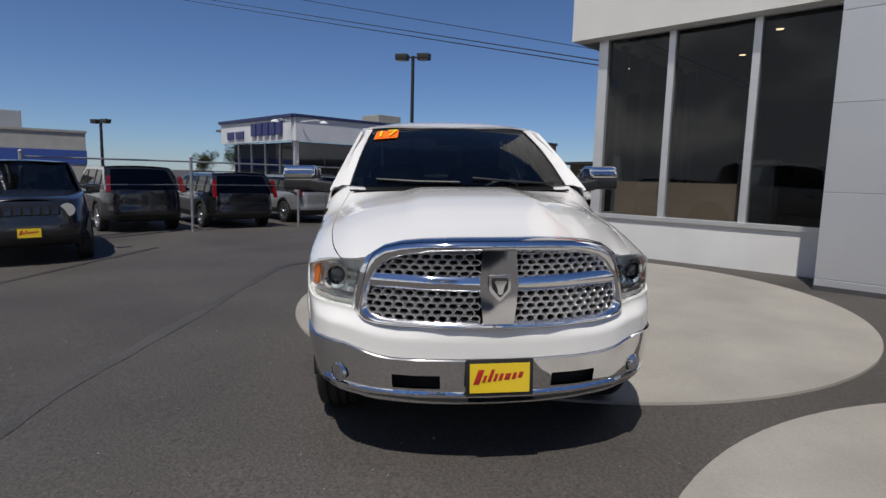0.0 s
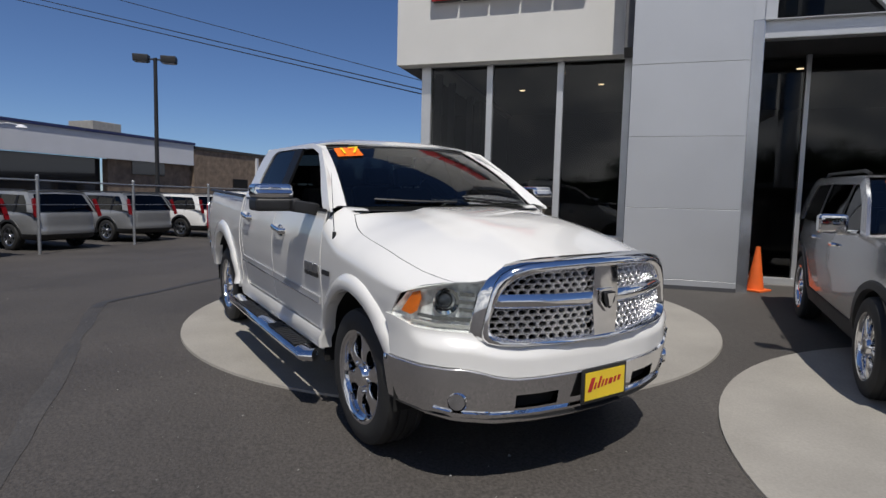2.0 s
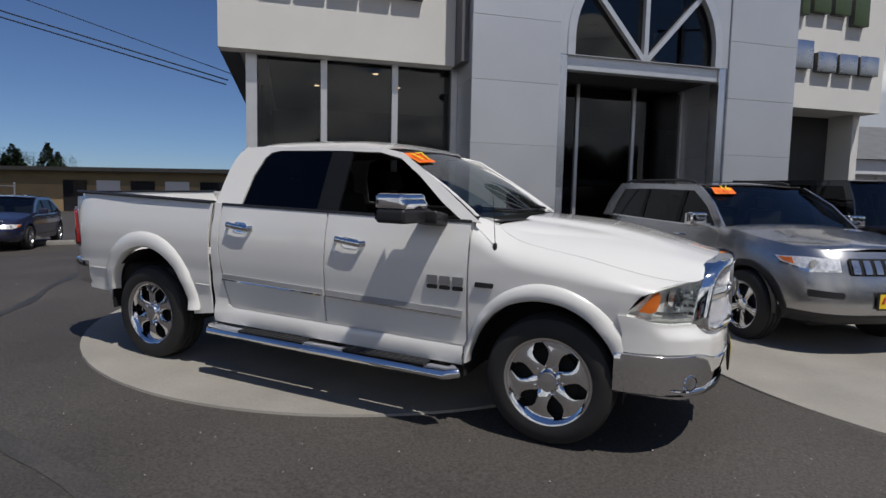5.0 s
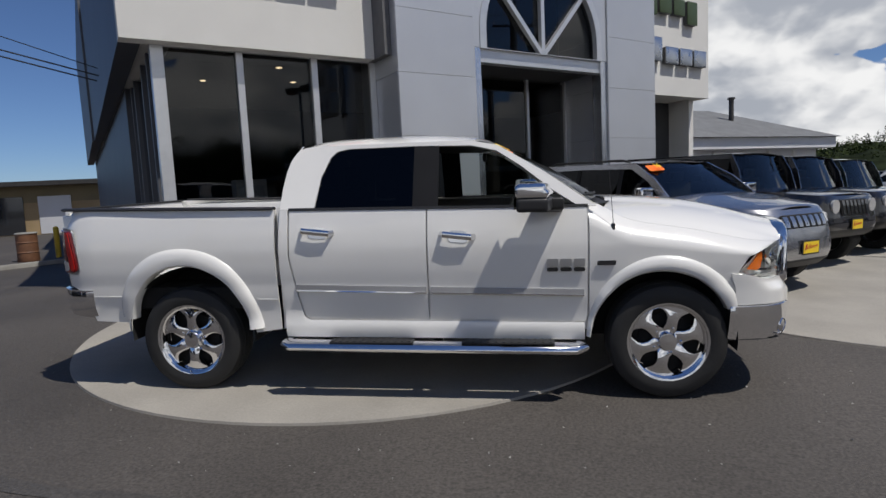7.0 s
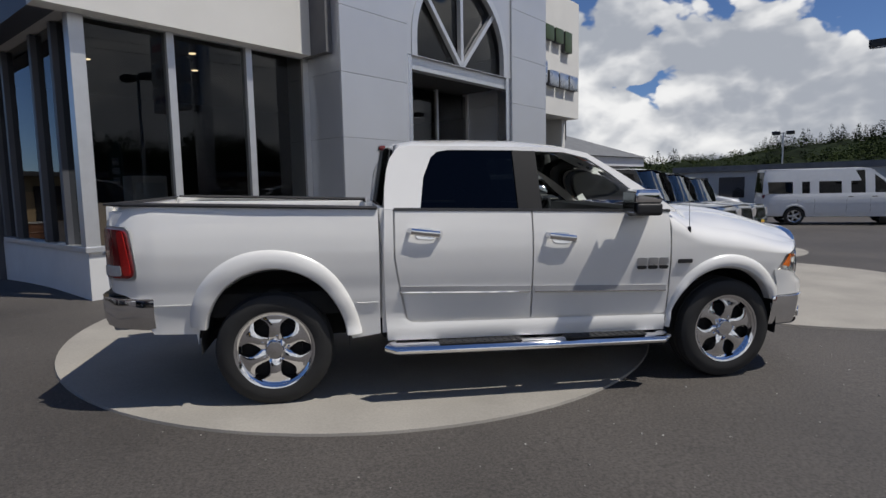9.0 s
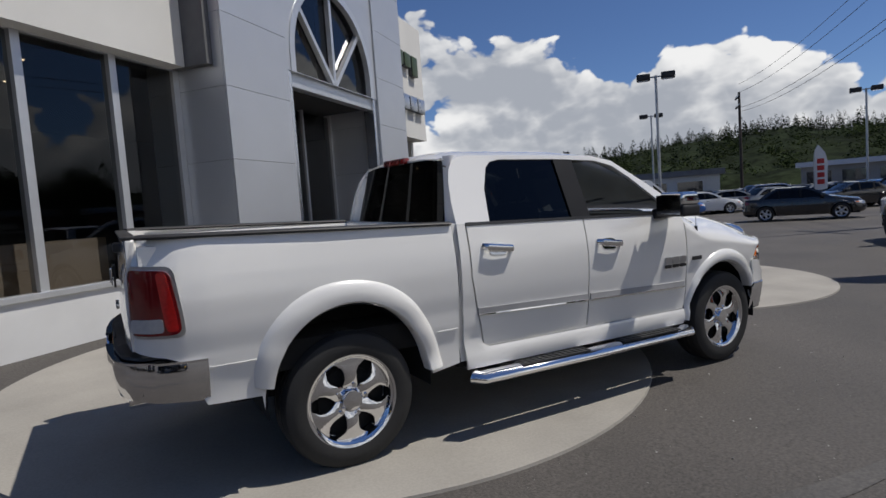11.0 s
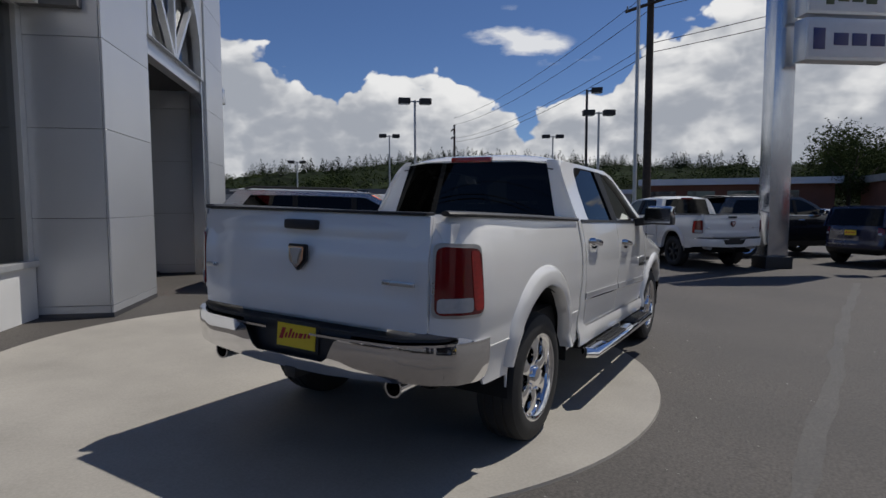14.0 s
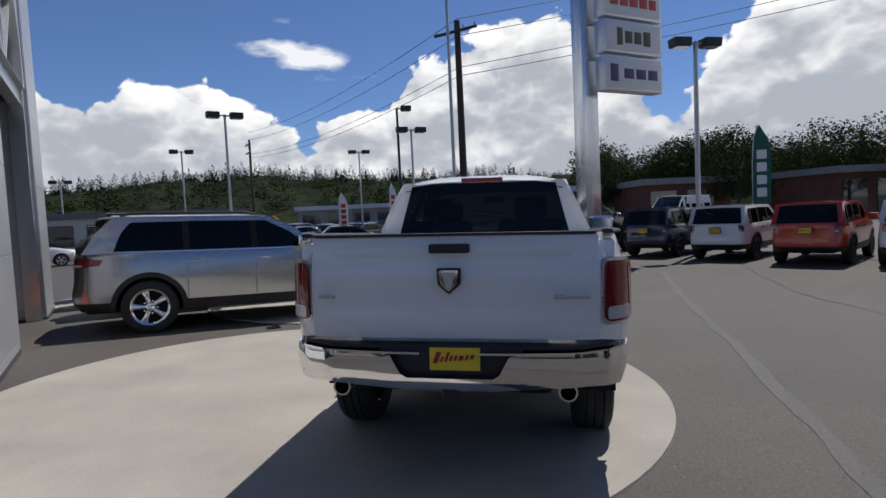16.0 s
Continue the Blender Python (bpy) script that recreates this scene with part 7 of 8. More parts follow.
# grey sport utility beside the truck
gc = car(on_ground(2.97, 4.39, -55.8), "metallic grey sport utility vehicle with chrome mirrors and roof bars", "car", M["grey_paint"], LARGE, name="sport_utility_vehicle")
bm = sheet(rounded([(-0.80, 0.72), (-0.46, 0.74), (-0.46, 0.90), (-0.79, 0.89)], 0.01), lambda u, v: (1.03 - 0.78 * v - 0.10 * u * u + 0.012, (0.90 - 0.12 * v) * u, 1.22 + 0.48 * v + 0.014), 0.1)
part("year_sticker", bm, M["sticker"], gc, "orange price sticker with yellow digits")
writing("sticker_digits", "16", 0.15, 0.002, M["sticker_y"], gc, basis((0.415, -0.52, 1.655), (-0.1, 1, 0.02), (-0.75, 0, 0.5)))

car(on_ground(-5.6, -7.1, 31), "black compact sport utility vehicle with round head lamps", "car", M["black_paint"], spec(xf=2.1, xr=-2.3, w=0.88, roof=1.64, belt=1.06, nose=1.0, cowl_z=1.12, cowl=0.9, roof_f=0.3, roof_r=-1.75, back=-2.2, round_lamps=True, plates=("front",), slots=M["black_paint"]), name="sport_utility_vehicle")

# cars behind the fence, tails to the lot
FENCE_DIR = 48.5
for x, y, h, paint, sp, lab in (
        (-11.3, -7.9, 217, "black_paint", CROSS, "black compact crossover parked behind the fence"),
        (-12.9, -5.85, 215, "black_paint", WAGON, "black estate car with tall red tail lamps behind the fence"),
        (-15.2, -4.0, 216, "silver", WAGON, "silver estate car with tall red tail lamps behind the fence"),
        (-17.6, -1.75, 216, "silver", WAGON, "silver estate car with tall red tail lamps behind the fence"),
        (-19.2, 0.6, 216, "white", WAGON, "white estate car with tall red tail lamps behind the fence"),
        (-20.7, 3.2, 216, "silver", SEDAN, "silver hatchback behind the fence")):
    car(on_ground(x, y, h), lab, "car", M[paint], sp, "cars behind the fence")
car(on_ground(-15.9, 5.4, -45), "dark blue saloon car facing the lot", "car", M["blue_paint"], SEDAN, "cars behind the fence")

for x, y, h, paint, lab in ((4.65, 5.95, -52, "black_paint", "black open-road four-wheel drive with round head lamps"), (6.3, 7.6, -52, "black_paint", "black four-wheel drive with a sticker on its screen"), (8.0, 9.25, -52, "green_paint", "dark green four-wheel drive with round head lamps")):
    car(on_ground(x, y, h), lab, "car", M[paint], TRAIL, "four-wheel drives before the showroom", name="four_wheel_drive")

for x, y, h, paint, lab in ((15.6, -5.2, -36, "blue_paint", "dark blue boxy small crossover seen from behind"), (13.7, -6.9, -36, "white", "white boxy small crossover with black lower panels"), (11.7, -8.5, -36, "red_paint", "bright red boxy small crossover with dark rear glass"), (10.2, -10.3, -36, "white", "white boxy small crossover at the row's end")):
    car(on_ground(x, y, h), lab, "car", M[paint], BOXY, "small crossovers in a row")

VAN = spec(pillar_w=0.16, high_cap=True, nf=6.0, nr=9.0, tail_wrap=0.1, xf=2.9, xr=-2.9, w=1.0, R=0.36, axles=(1.9, -1.7), sill=0.36, belt=1.25, roof=2.25, nose=1.12, cowl_z=1.28, cowl=1.9, roof_f=0.9, roof_r=-2.75, back=-2.85, pillars=(0.9, 0.1, -1.0, -1.6), clad=False, tumble=0.14, step=0.3)
car(on_ground(18.8, 15.3, -28), "white high-roof conversion van with dark windows", "van", M["van_white"], VAN, name="van")
other_pickup = pickup_truck(on_ground(13.6, 0.75, 42) @ pose(0, 0, 0.0), "white pickup truck with black wheels parked across the lot", M["white"], M["black"], False)
far_truck = copy_thing(other_pickup, on_ground(-26.5, 8.6, 232))
far_truck["label"] = "white pickup truck parked behind the fence"


# ---- fence, posts and lamps ----
def post_line(pts):
    f = thing("wire_fence", Matrix.Identity(4), "chain-link fence of galvanised posts and top rail", "fence")
    for x, y in pts:
        z = ground_z(x, y)
        bm = bmesh.new()
        cyl(bm, (x, y, z - 0.1), (x, y, z + 1.88), 0.038, seg=12)
        bmesh.ops.create_uvsphere(bm, u_segments=10, v_segments=6, radius=0.045, matrix=Matrix.Translation((x, y, z + 1.88)))
        part("post", bm, M["steel"], f)
    for a, b in zip(pts, pts[1:]):
        for h in (1.78, 1.2):
            bm = bmesh.new()
            r = 0.021 if h > 1.5 else 0.006
            cyl(bm, (*a, ground_z(*a) + h), (*b, ground_z(*b) + h), r, seg=8)
            part("rail" if h > 1.5 else "wire", bm, M["steel"], f)
    return f


post_line([(-7.2, -8.1), (-9.75, -5.55), (-11.9, -3.2), (-14.5, -1.0), (-16.5, 1.46), (-17.6, 3.55), (-19.8, 6.2), (-22.0, 8.8)])


def lot_lamp(x, y, top, label, heads=2, turn=0.0, r=0.075, material="steel", z0=None, head_mat="cladding"):
    z = ground_z(x, y) if z0 is None else z0
    L = thing("street_lamp", pose(x, y, z, 0, 0, turn), label, "street lamp", "lot lamps")
    bm = bmesh.new()
    cyl(bm, (0, 0, 0), (0, 0, top - z), r, r * 0.8, 14)
    part("pole", bm, M[material], L)
    bm = bmesh.new()
    cyl(bm, (0, 0, 0), (0, 0, 0.5), 0.22, 0.22, 16)
    part("footing", bm, M["kerb"], L)
    h = top - z
    for sg in ((1, -1) if heads == 2 else (1,)):
        bm = bmesh.new()
        box(bm, min(0, sg * 0.3), max(0, sg * 0.3), -0.03, 0.03, h - 0.10, h - 0.03, 0.01)
        part("arm", bm, M[material], L)
        bm = bmesh.new()
        a, b = sorted((sg * 0.25, sg * 0.88))
        for v in box(bm, a, b, -0.24, 0.24, h - 0.20, h + 0.10, 0.04):
            if v.co.z < h - 0.1:
                v.co.y *= 0.86
        part("lamp_head", bm, M[head_mat], L)
        bm = bmesh.new()
        box(bm, a + 0.08, b - 0.08, -0.17, 0.17, h - 0.215, h - 0.203)
        part("lens", bm, M["clear_lens"], L, smooth=False)
    return L


lot_lamp(-23.9, 0.63, 7.35, "dark twin-headed lot lamp on a tall post", 2, 70, 0.10, "black")
lot_lamp(20.75, 14.78, 7.15, "grey twin-headed lot lamp on a tall post", 2, -50)
lot_lamp(35.3, 27.0, 7.6, "grey twin-headed lot lamp on a tall post", 2, -50)
lot_lamp(26.9, 6.63, 6.7, "grey twin-headed lot lamp on a tall post", 2, -60)
lot_lamp(28.8, 7.88, 8.35, "dark single-headed street lamp on a tall post", 1, -70, 0.09, "black")
lot_lamp(40.0, 14.0, 7.2, "grey twin-headed lot lamp on a tall post", 2, -60)
lot_lamp(14.85, -5.95, 7.05, "grey twin-headed lot lamp with a flat rusty head", 2, -70, 0.09)
lot_lamp(-39.8, -21.7, 4.9, "dark lot lamp on a short post", 2, 60, 0.12, "black")
lot_lamp(38.0, 40.6, 6.1, "grey flat lot lamp on a post", 2, -50)
lot_lamp(-5.6, -8.0, 9.0, "grey steel lamp post beside the black car", 1, 200, 0.115)
bm = bmesh.new()
cyl(bm, (0, 0, -0.2), (0, 0, 9), 0.11, 0.09, 12)
wp = thing("utility_pole", pose(-6.15, -8.35, -0.15), "dark wooden pole at the lot's edge", "utility pole")
part("pole", bm, M["tar"], wp)

# utility pole with cross arms and wires over the road
M["pole_wood"] = mat("weathered_pole", (0.055, 0.042, 0.033), 0.85, vary=0.3, scale=6, bump=0.4, bump_scale=30)


def power_pole(x, y, h, r, arm_turn, label, arms=1):
    P = thing("utility_pole", pose(x, y, -0.3, 0, 0, arm_turn), label, "utility pole", "utility poles")
    bm = bmesh.new()
    cyl(bm, (0, 0, 0), (0, 0, h), r, r * 0.72, 16)
    part("pole", bm, M["pole_wood"], P)
    for k in range(arms):
        z = h - 0.6 - k * 0.9
        bm = bmesh.new()
        box(bm, -1.2, 1.2, r * 0.7, r * 0.7 + 0.1, z, z + 0.12, 0.01)
        part("cross_arm", bm, M["pole_wood"], P)
        for xx in (-1.1, -0.45, 0.45, 1.1):
            bm = bmesh.new()
            cyl(bm, (xx, r * 0.7 + 0.05, z + 0.12), (xx, r * 0.7 + 0.05, z + 0.3), 0.04, 0.03, 8)
            part("insulator", bm, M["steel"], P)
    return P


power_pole(21.9, 3.02, 11.2, 0.20, 65, "tall dark wooden utility pole with a cross arm")
power_pole(52, 30, 11.0, 0.16, 40, "wooden utility pole with a cross arm and transformers", 2)
bm = bmesh.new()
cyl(bm, (21.0, 3.35, -0.2), (21.0, 3.35, 13.0), 0.09, 0.07, 10)
gp = tagged(part("flag_pole", bm, M["steel"]), "tall thin galvanised pole beside the wooden one", "pole")


def wire(p0, p1, sag, r=0.012):
    bm = bmesh.new()
    n = 24
    pts = [Vector(p0).lerp(Vector(p1), i / n) - Vector((0, 0, sag * 4 * (i / n) * (1 - i / n))) for i in range(n + 1)]
    tube(bm, pts, r, 5)
    return tagged(part("cable", bm, M["black"]), "thin black overhead cable", "cable", "overhead cables")


for off, up in ((0.0, 0.0), (0.05, 0.09)):
    wire((-6.95 + off, 4.98, 3.84 + up), (-49.9 + off, -26.9, 17.4 + up * 4), 0.05, 0.014)
wire((-7.25, 5.42, 4.18), (-30.2, -31.3, 14.5), 0.05, 0.009)
for z0, z1, y1 in ((8.3, 12.3, -17.6), (8.7, 13.0, -17.2), (10.2, 14.3, -17.0), (11.0, 15.0, -16.5)):
    wire((21.9, 3.0, z0), (27.5, y1 - 8, z1 + 1.0), 0.3, 0.018)
    wire((21.9, 3.0, z0), (52, 30, z0 + 0.5), 0.8, 0.015)

# ---- pylon sign ----
sign = thing("pylon_sign", Matrix.Identity(4), "tall polished metal pylon with white sign boxes", "sign")
bm = bmesh.new()
box(bm, -0.27, 0.27, -0.27, 0.27, -0.3, 11.0, 0.02, pose(12.55, -2.1, 0, 0, 0, -60))
part("pillar", bm, M["polished"], sign)
bm = bmesh.new()
box(bm, -0.36, 0.36, -0.36, 0.36, -0.3, 0.16, 0.03, pose(12.5, -2.1, 0, 0, 0, -60))
part("base", bm, M["cladding"], sign)
face = Vector((13.30, -4.55, 0)) - Vector((11.87, -2.64, 0))
ang = math.degrees(math.atan2(face.y, face.x))
M["sign_white"] = mat("white_sign_face", (0.62, 0.64, 0.66), 0.45, vary=0.03, coat=0.3)
Ls = face.length
for k, (z0, z1) in enumerate(((5.12, 6.16), (6.24, 7.22), (7.30, 8.30), (8.38, 9.4))):
    bx_ = new("sign_box")
    bx_.parent = sign
    bx_.matrix_local = pose(11.87, -2.64, 0, 0, 0, ang)
    bm = bmesh.new()
    box(bm, 0, Ls, 0.0, 0.42, z0, z1, 0.03)
    part("case", bm, M["alu"], bx_)
    bm = bmesh.new()
    box(bm, 0.07, Ls - 0.07, -0.012, 0.0, z0 + 0.08, z1 - 0.07, 0.004)
    part("face", bm, M["sign_white"], bx_)
    zc = (z0 + z1) / 2
    ink = (M["ink_navy"], M["ink_green"], M["sign_red"], M["ink_navy"])[k]
    bars = ((0.2, 0.52, 0.26), (0.75, 1.15, 0.15), (1.25, 1.65, 0.15), (1.75, 2.15, 0.15)) if k == 0 else ((0.5, 0.72, 0.26), (0.82, 1.12, 0.18), (1.2, 1.5, 0.18), (1.58, 1.88, 0.22)) if k == 1 else ((0.25, 0.58, 0.15), (0.65, 0.98, 0.15), (1.05, 1.38, 0.15), (1.45, 1.78, 0.15), (1.85, 2.15, 0.15))
    for x0, x1, hh in bars:
        bm = bmesh.new()
        box(bm, x0, x1, -0.022, -0.013, zc - hh, zc + hh, 0.004)
        part("sign_shape", bm, ink, bx_)

# feather flag
M["flag_green"] = mat("green_flag_cloth", (0.015, 0.10, 0.07), 0.7, vary=0.1, scale=3)
M["flag_white"] = mat("white_flag_print", (0.7, 0.7, 0.7), 0.7, vary=0.05)


def feather_flag(x, y, h, turn, cloth, label):
    F = thing("feather_flag", pose(x, y, ground_z(x, y), 0, 0, turn), label, "flag")
    bm = bmesh.new()
    tube(bm, [(0, 0, 0), (0, 0, h * 0.7), (0.06, 0, h * 0.9), (0.22, 0, h)], 0.02, 8)
    part("pole", bm, M["steel"], F)
    bm = sheet([(0.03, h * 0.3), (0.62, h * 0.33), (0.66, h * 0.75), (0.55, h * 0.88), (0.25, h * 1.0), (0.08, h * 0.92), (0.03, h * 0.7)], lambda u, v: (u, 0.05 * math.sin(u * 6 + v * 1.3), v), 0.15, 0.004)
    part("cloth", bm, M[cloth], F)
    for i in range(4):
        zz = h * (0.40 + 0.105 * i)
        bm = sheet(rounded([(0.16, zz), (0.50, zz), (0.50, zz + h * 0.075), (0.16, zz + h * 0.075)], 0.04), lambda u, v: (u, 0.05 * math.sin(u * 6 + v * 1.3) - 0.008, v), 0.1, 0.004)
        part("flag_shape", bm, M["flag_white" if cloth != "flag_white" else "ink_red"], F)
    return F


feather_flag(18.4, -8.9, 4.7, -115, "flag_green", "dark green feather flag with white shapes")
feather_flag(38.4, 11.2, 4.5, -60, "flag_white", "white feather flag with red shapes")
feather_flag(31.0, 12.8, 3.6, -60, "flag_white", "white feather flag with red shapes")

# barrel, bollard and cone
b = thing("barrel", on_ground(-15.1, 11.5), "brown steel drum with a pale lid", "barrel")
bm = bmesh.new()
lathe(bm, [(0.0005, 0.0), (0.30, 0.0), (0.31, 0.02), (0.30, 0.28), (0.315, 0.30), (0.30, 0.32), (0.30, 0.60), (0.315, 0.62), (0.30, 0.64), (0.30, 0.90)], 32)
bmesh.ops.rotate(bm, verts=bm.verts[:], cent=(0, 0, 0), matrix=Matrix.Rotation(radians(90), 3, "X"))
M["drum"] = mat("brown_drum_paint", (0.16, 0.075, 0.04), 0.6, vary=0.25, scale=4, fine=0.1)
part("drum", bm, M["drum"], b)
bm = bmesh.new()
cyl(bm, (0, 0, 0.90), (0, 0, 0.94), 0.32, 0.31, 32)
part("lid", bm, M["kerb"], b)
M["bollard"] = mat("yellow_bollard_paint", (0.72, 0.48, 0.04), 0.6, vary=0.12, scale=5)
for x, y in ((-14.9, 12.5), (9.4, 14.9), (3.0, 9.4)):
    bm = bmesh.new()
    cyl(bm, (0, 0, -0.1), (0, 0, 0.98), 0.085, seg=18)
    bmesh.ops.create_uvsphere(bm, u_segments=16, v_segments=8, radius=0.085, matrix=Matrix.Translation((0, 0, 0.98)))
    o = part("bollard", bm, M["bollard"])
    o.matrix_world = on_ground(x, y)
    tagged(o, "yellow painted steel bollard", "bollard", "bollards")
M["cone"] = mat("orange_cone_plastic", (0.75, 0.13, 0.02), 0.55, vary=0.1)
for x, y in ((0.1, 6.4),):
    c = thing("traffic_cone", on_ground(x, y), "orange traffic cone beside the entrance", "traffic cone")
    bm = bmesh.new()
    box(bm, -0.17, 0.17, -0.17, 0.17, 0, 0.03, 0.01)
    part("foot", bm, M["cone"], c)
    bm = bmesh.new()
    cyl(bm, (0, 0, 0.03), (0, 0, 0.68), 0.125, 0.03, 20)
    part("cone_body", bm, M["cone"], c)

# ---- far buildings ----
M["fascia_white"] = mat("white_metal_fascia", (0.62, 0.63, 0.66), 0.5, vary=0.04, scale=0.7)
M["navy_trim"] = mat("navy_roof_trim", (0.02, 0.028, 0.10), 0.5, vary=0.1)
M["brick"] = mat("brown_brick", (0.20, 0.15, 0.11), 0.85, vary=0.3, scale=2.2, fine=0.2, fine_scale=14, bump=0.5, bump_scale=12)
M["dark_glass"] = mat("dark_window", (0.02, 0.022, 0.026), 0.08, vary=0.2, coat=1.0)
M["olive"] = mat("olive_metal_wall", (0.20, 0.16, 0.09), 0.7, vary=0.12, scale=0.6)
M["tan_wall"] = mat("tan_block_wall", (0.36, 0.26, 0.14), 0.8, vary=0.12, scale=0.8, fine=0.06)
M["grey_block"] = mat("grey_block_wall", (0.34, 0.33, 0.31), 0.85, vary=0.12, scale=0.8)
M["blue_band"] = mat("blue_wall_band", (0.03, 0.07, 0.28), 0.6, vary=0.1)
M["shingle"] = mat("grey_shingle_roof", (0.15, 0.155, 0.16), 0.9, vary=0.15, scale=1.5, fine=0.15, fine_scale=25)
M["red_brown"] = mat("red_brown_wall", (0.17, 0.07, 0.045), 0.8, vary=0.2, scale=0.6)


def part_box(name, parent, x0, x1, y0, y1, z0, z1, material, bevel=0.0, label=""):
    bm = bmesh.new()
    box(bm, x0, x1, y0, y1, z0, z1, bevel)
    return part(name, bm, M[material], parent, label, smooth=False)


# dealership behind the fence: white fascia with navy trim, glass corner, then brick
v = thing("dealership_building", pose(-36.3, -7.1, -0.2, 0, 0, 128.5), "low dealership with white fascia, navy roof edge and brick side", "building")
part_box("fascia_side", v, 0, 16.2, -0.15, 0.25, 3.9, 5.55, "fascia_white")
part_box("roof_trim", v, -0.2, 16.3, -0.25, 0.35, 5.55, 5.75, "navy_trim")
part_box("wall_brick", v, 8.5, 31.5, 0.3, 0.8, 0, 3.9, "brick")
part_box("wall_brick_end", v, 16.3, 31.5, -0.1, 0.299, 0, 5.25, "brick")
part_box("roof_trim", v, 16.3, 31.6, -0.2, 0.4, 5.25, 5.5, "tar")
part_box("side_glass", v, 0.3, 8.4, 0.9, 1.0, 0.3, 3.9, "dark_glass")
part_box("side_window", v, 10.5, 13.5, 0.22, 0.29, 2.9, 4.2, "dark_glass")
part_box("roof", v, 0.25, 31.4, 0.26, 14, 5.0, 5.2, "roof_dark")
part_box("column", v, 0.2, 0.5, 0.3, 0.6, 0, 3.9, "alu")
part_box("downpipe", v, 24.2, 24.45, -0.3, -0.11, 0, 5.1, "fascia_white")
part_box("side_window", v, 21.0, 23.0, -0.16, -0.11, 1.4, 3.0, "dark_glass")
part_box("fascia_front", v, -0.15, 0.25, 0.25, 12.0, 3.9, 5.55, "fascia_white")
part_box("roof_trim", v, -0.3, -0.151, 0.0, 12.2, 5.5, 5.75, "navy_trim")
part_box("front_glass", v, 1.0, 1.1, 1.1, 12.0, 0.3, 3.9, "dark_glass")
for i in range(5):
    part_box("front_bar", v, 0.9, 0.99, 1.4 + 2.4 * i, 1.55 + 2.4 * i, 0, 3.9, "alu")
for i in range(5):
    part_box("sign_shape", v, -0.32, -0.16, 1.4 + 1.0 * i, 2.15 + 1.0 * i, 4.35, 5.3, "ink_navy")
for y0, y1 in ((7.6, 9.0), (9.4, 10.6)):
    part_box("sign_shape", v, -0.26, -0.16, y0, y1, 4.2, 4.8, "ink_navy")
for x, y in ((-1.2, 0.6), (1.5, -1.4)):
    bm = bmesh.new()
    tube(bm, [(x * 0.2, y * 0.2, 5.2), (x * 0.7, y * 0.7, 5.35), (x, y, 5.25)], 0.03, 6)
    cyl(bm, (x, y, 5.12), (x, y, 5.3), 0.32, 0.12, 14)
    part("wall_lamp", bm, M["fascia_white"], v)
part_box("roof_unit", v, 10.5, 13.0, 4.0, 6.5, 5.2, 6.9, "kerb", 0.05)

g_ = thing("storage_building", pose(-58, 20, -0.2, 0, 0, 19.4), "long low olive building with garage bays", "building")
part_box("wall_upper", g_, 0, 39, 0, 8, 2.2, 3.3, "olive")
part_box("wall_lower", g_, 0, 39, -0.05, 7.9, 0, 2.2, "tan_wall")
part_box("roof", g_, -0.6, 39.6, -0.9, 8.6, 3.3, 3.6, "tar")
for i in range(6):
    part_box("garage_door", g_, 14 + 2.9 * i, 16 + 2.9 * i, -0.12, -0.055, 0.1, 2.6, "fascia_white" if i % 2 else "dark_glass")

h_ = thing("block_building", pose(-48.3, -27.0, -0.2, 0, 0, -60), "grey block building with a broad blue band", "building")
part_box("wall", h_, 0, 16, -12, 0, 0, 4.6, "grey_block")
part_box("wall_band", h_, -0.05, 16.05, -12.05, 0.05, 1.9, 3.1, "blue_band")
part_box("roof_trim", h_, -0.1, 16.1, -12.1, 0.1, 4.6, 4.8, "kerb")
part_box("roof_unit", h_, 4.5, 6.0, -5, -3, 4.8, 6.4, "steel", 0.05)

s_ = thing("service_building", pose(6.6, 22.6, -0.2, 0, 0, 33), "white service building with grey shingle roof and bay doors", "building")
part_box("wall", s_, 0, 12.6, 0, 9, 0, 3.0, "fascia_white")
for i in range(5):
    part_box("bay_door", s_, 0.6 + 2.05 * i, 2.2 + 2.05 * i, -0.06, -0.004, 0.1, 2.55, "fascia_white" if i % 2 == 0 else "kerb")
    part_box("pilaster", s_, 2.3 + 2.05 * i, 2.5 + 2.05 * i, -0.14, -0.004, 0, 2.9, "low_wall")
part_box("dark_door", s_, 10.8, 12.3, -0.06, -0.004, 0.1, 2.5, "dark_glass")
part_box("eave", s_, -0.4, 13.2, -0.7, 9.6, 3.0, 3.55, "fascia_white")
bm = bmesh.new()
q = [bm.verts.new(p_) for p_ in ((-0.6, -0.9, 3.56), (13.4, -0.9, 3.56), (13.4, 9.8, 3.56), (-0.6, 9.8, 3.56), (2.5, 4.4, 5.6), (9.5, 4.4, 5.6))]
for f_ in ((0, 1, 5, 4), (1, 2, 5), (2, 3, 4, 5), (3, 0, 4), (3, 2, 1, 0)):
    bm.faces.new([q[i] for i in f_])
part("roof", bm, M["shingle"], s_, smooth=False)
bm = bmesh.new()
cyl(bm, (8.6, 2.2, 4.2), (8.6, 2.2, 5.9), 0.13, seg=12)
cyl(bm, (8.6, 2.2, 5.9), (8.6, 2.2, 6.0), 0.2, 0.2, 12)
part("chimney", bm, M["tar"], s_)

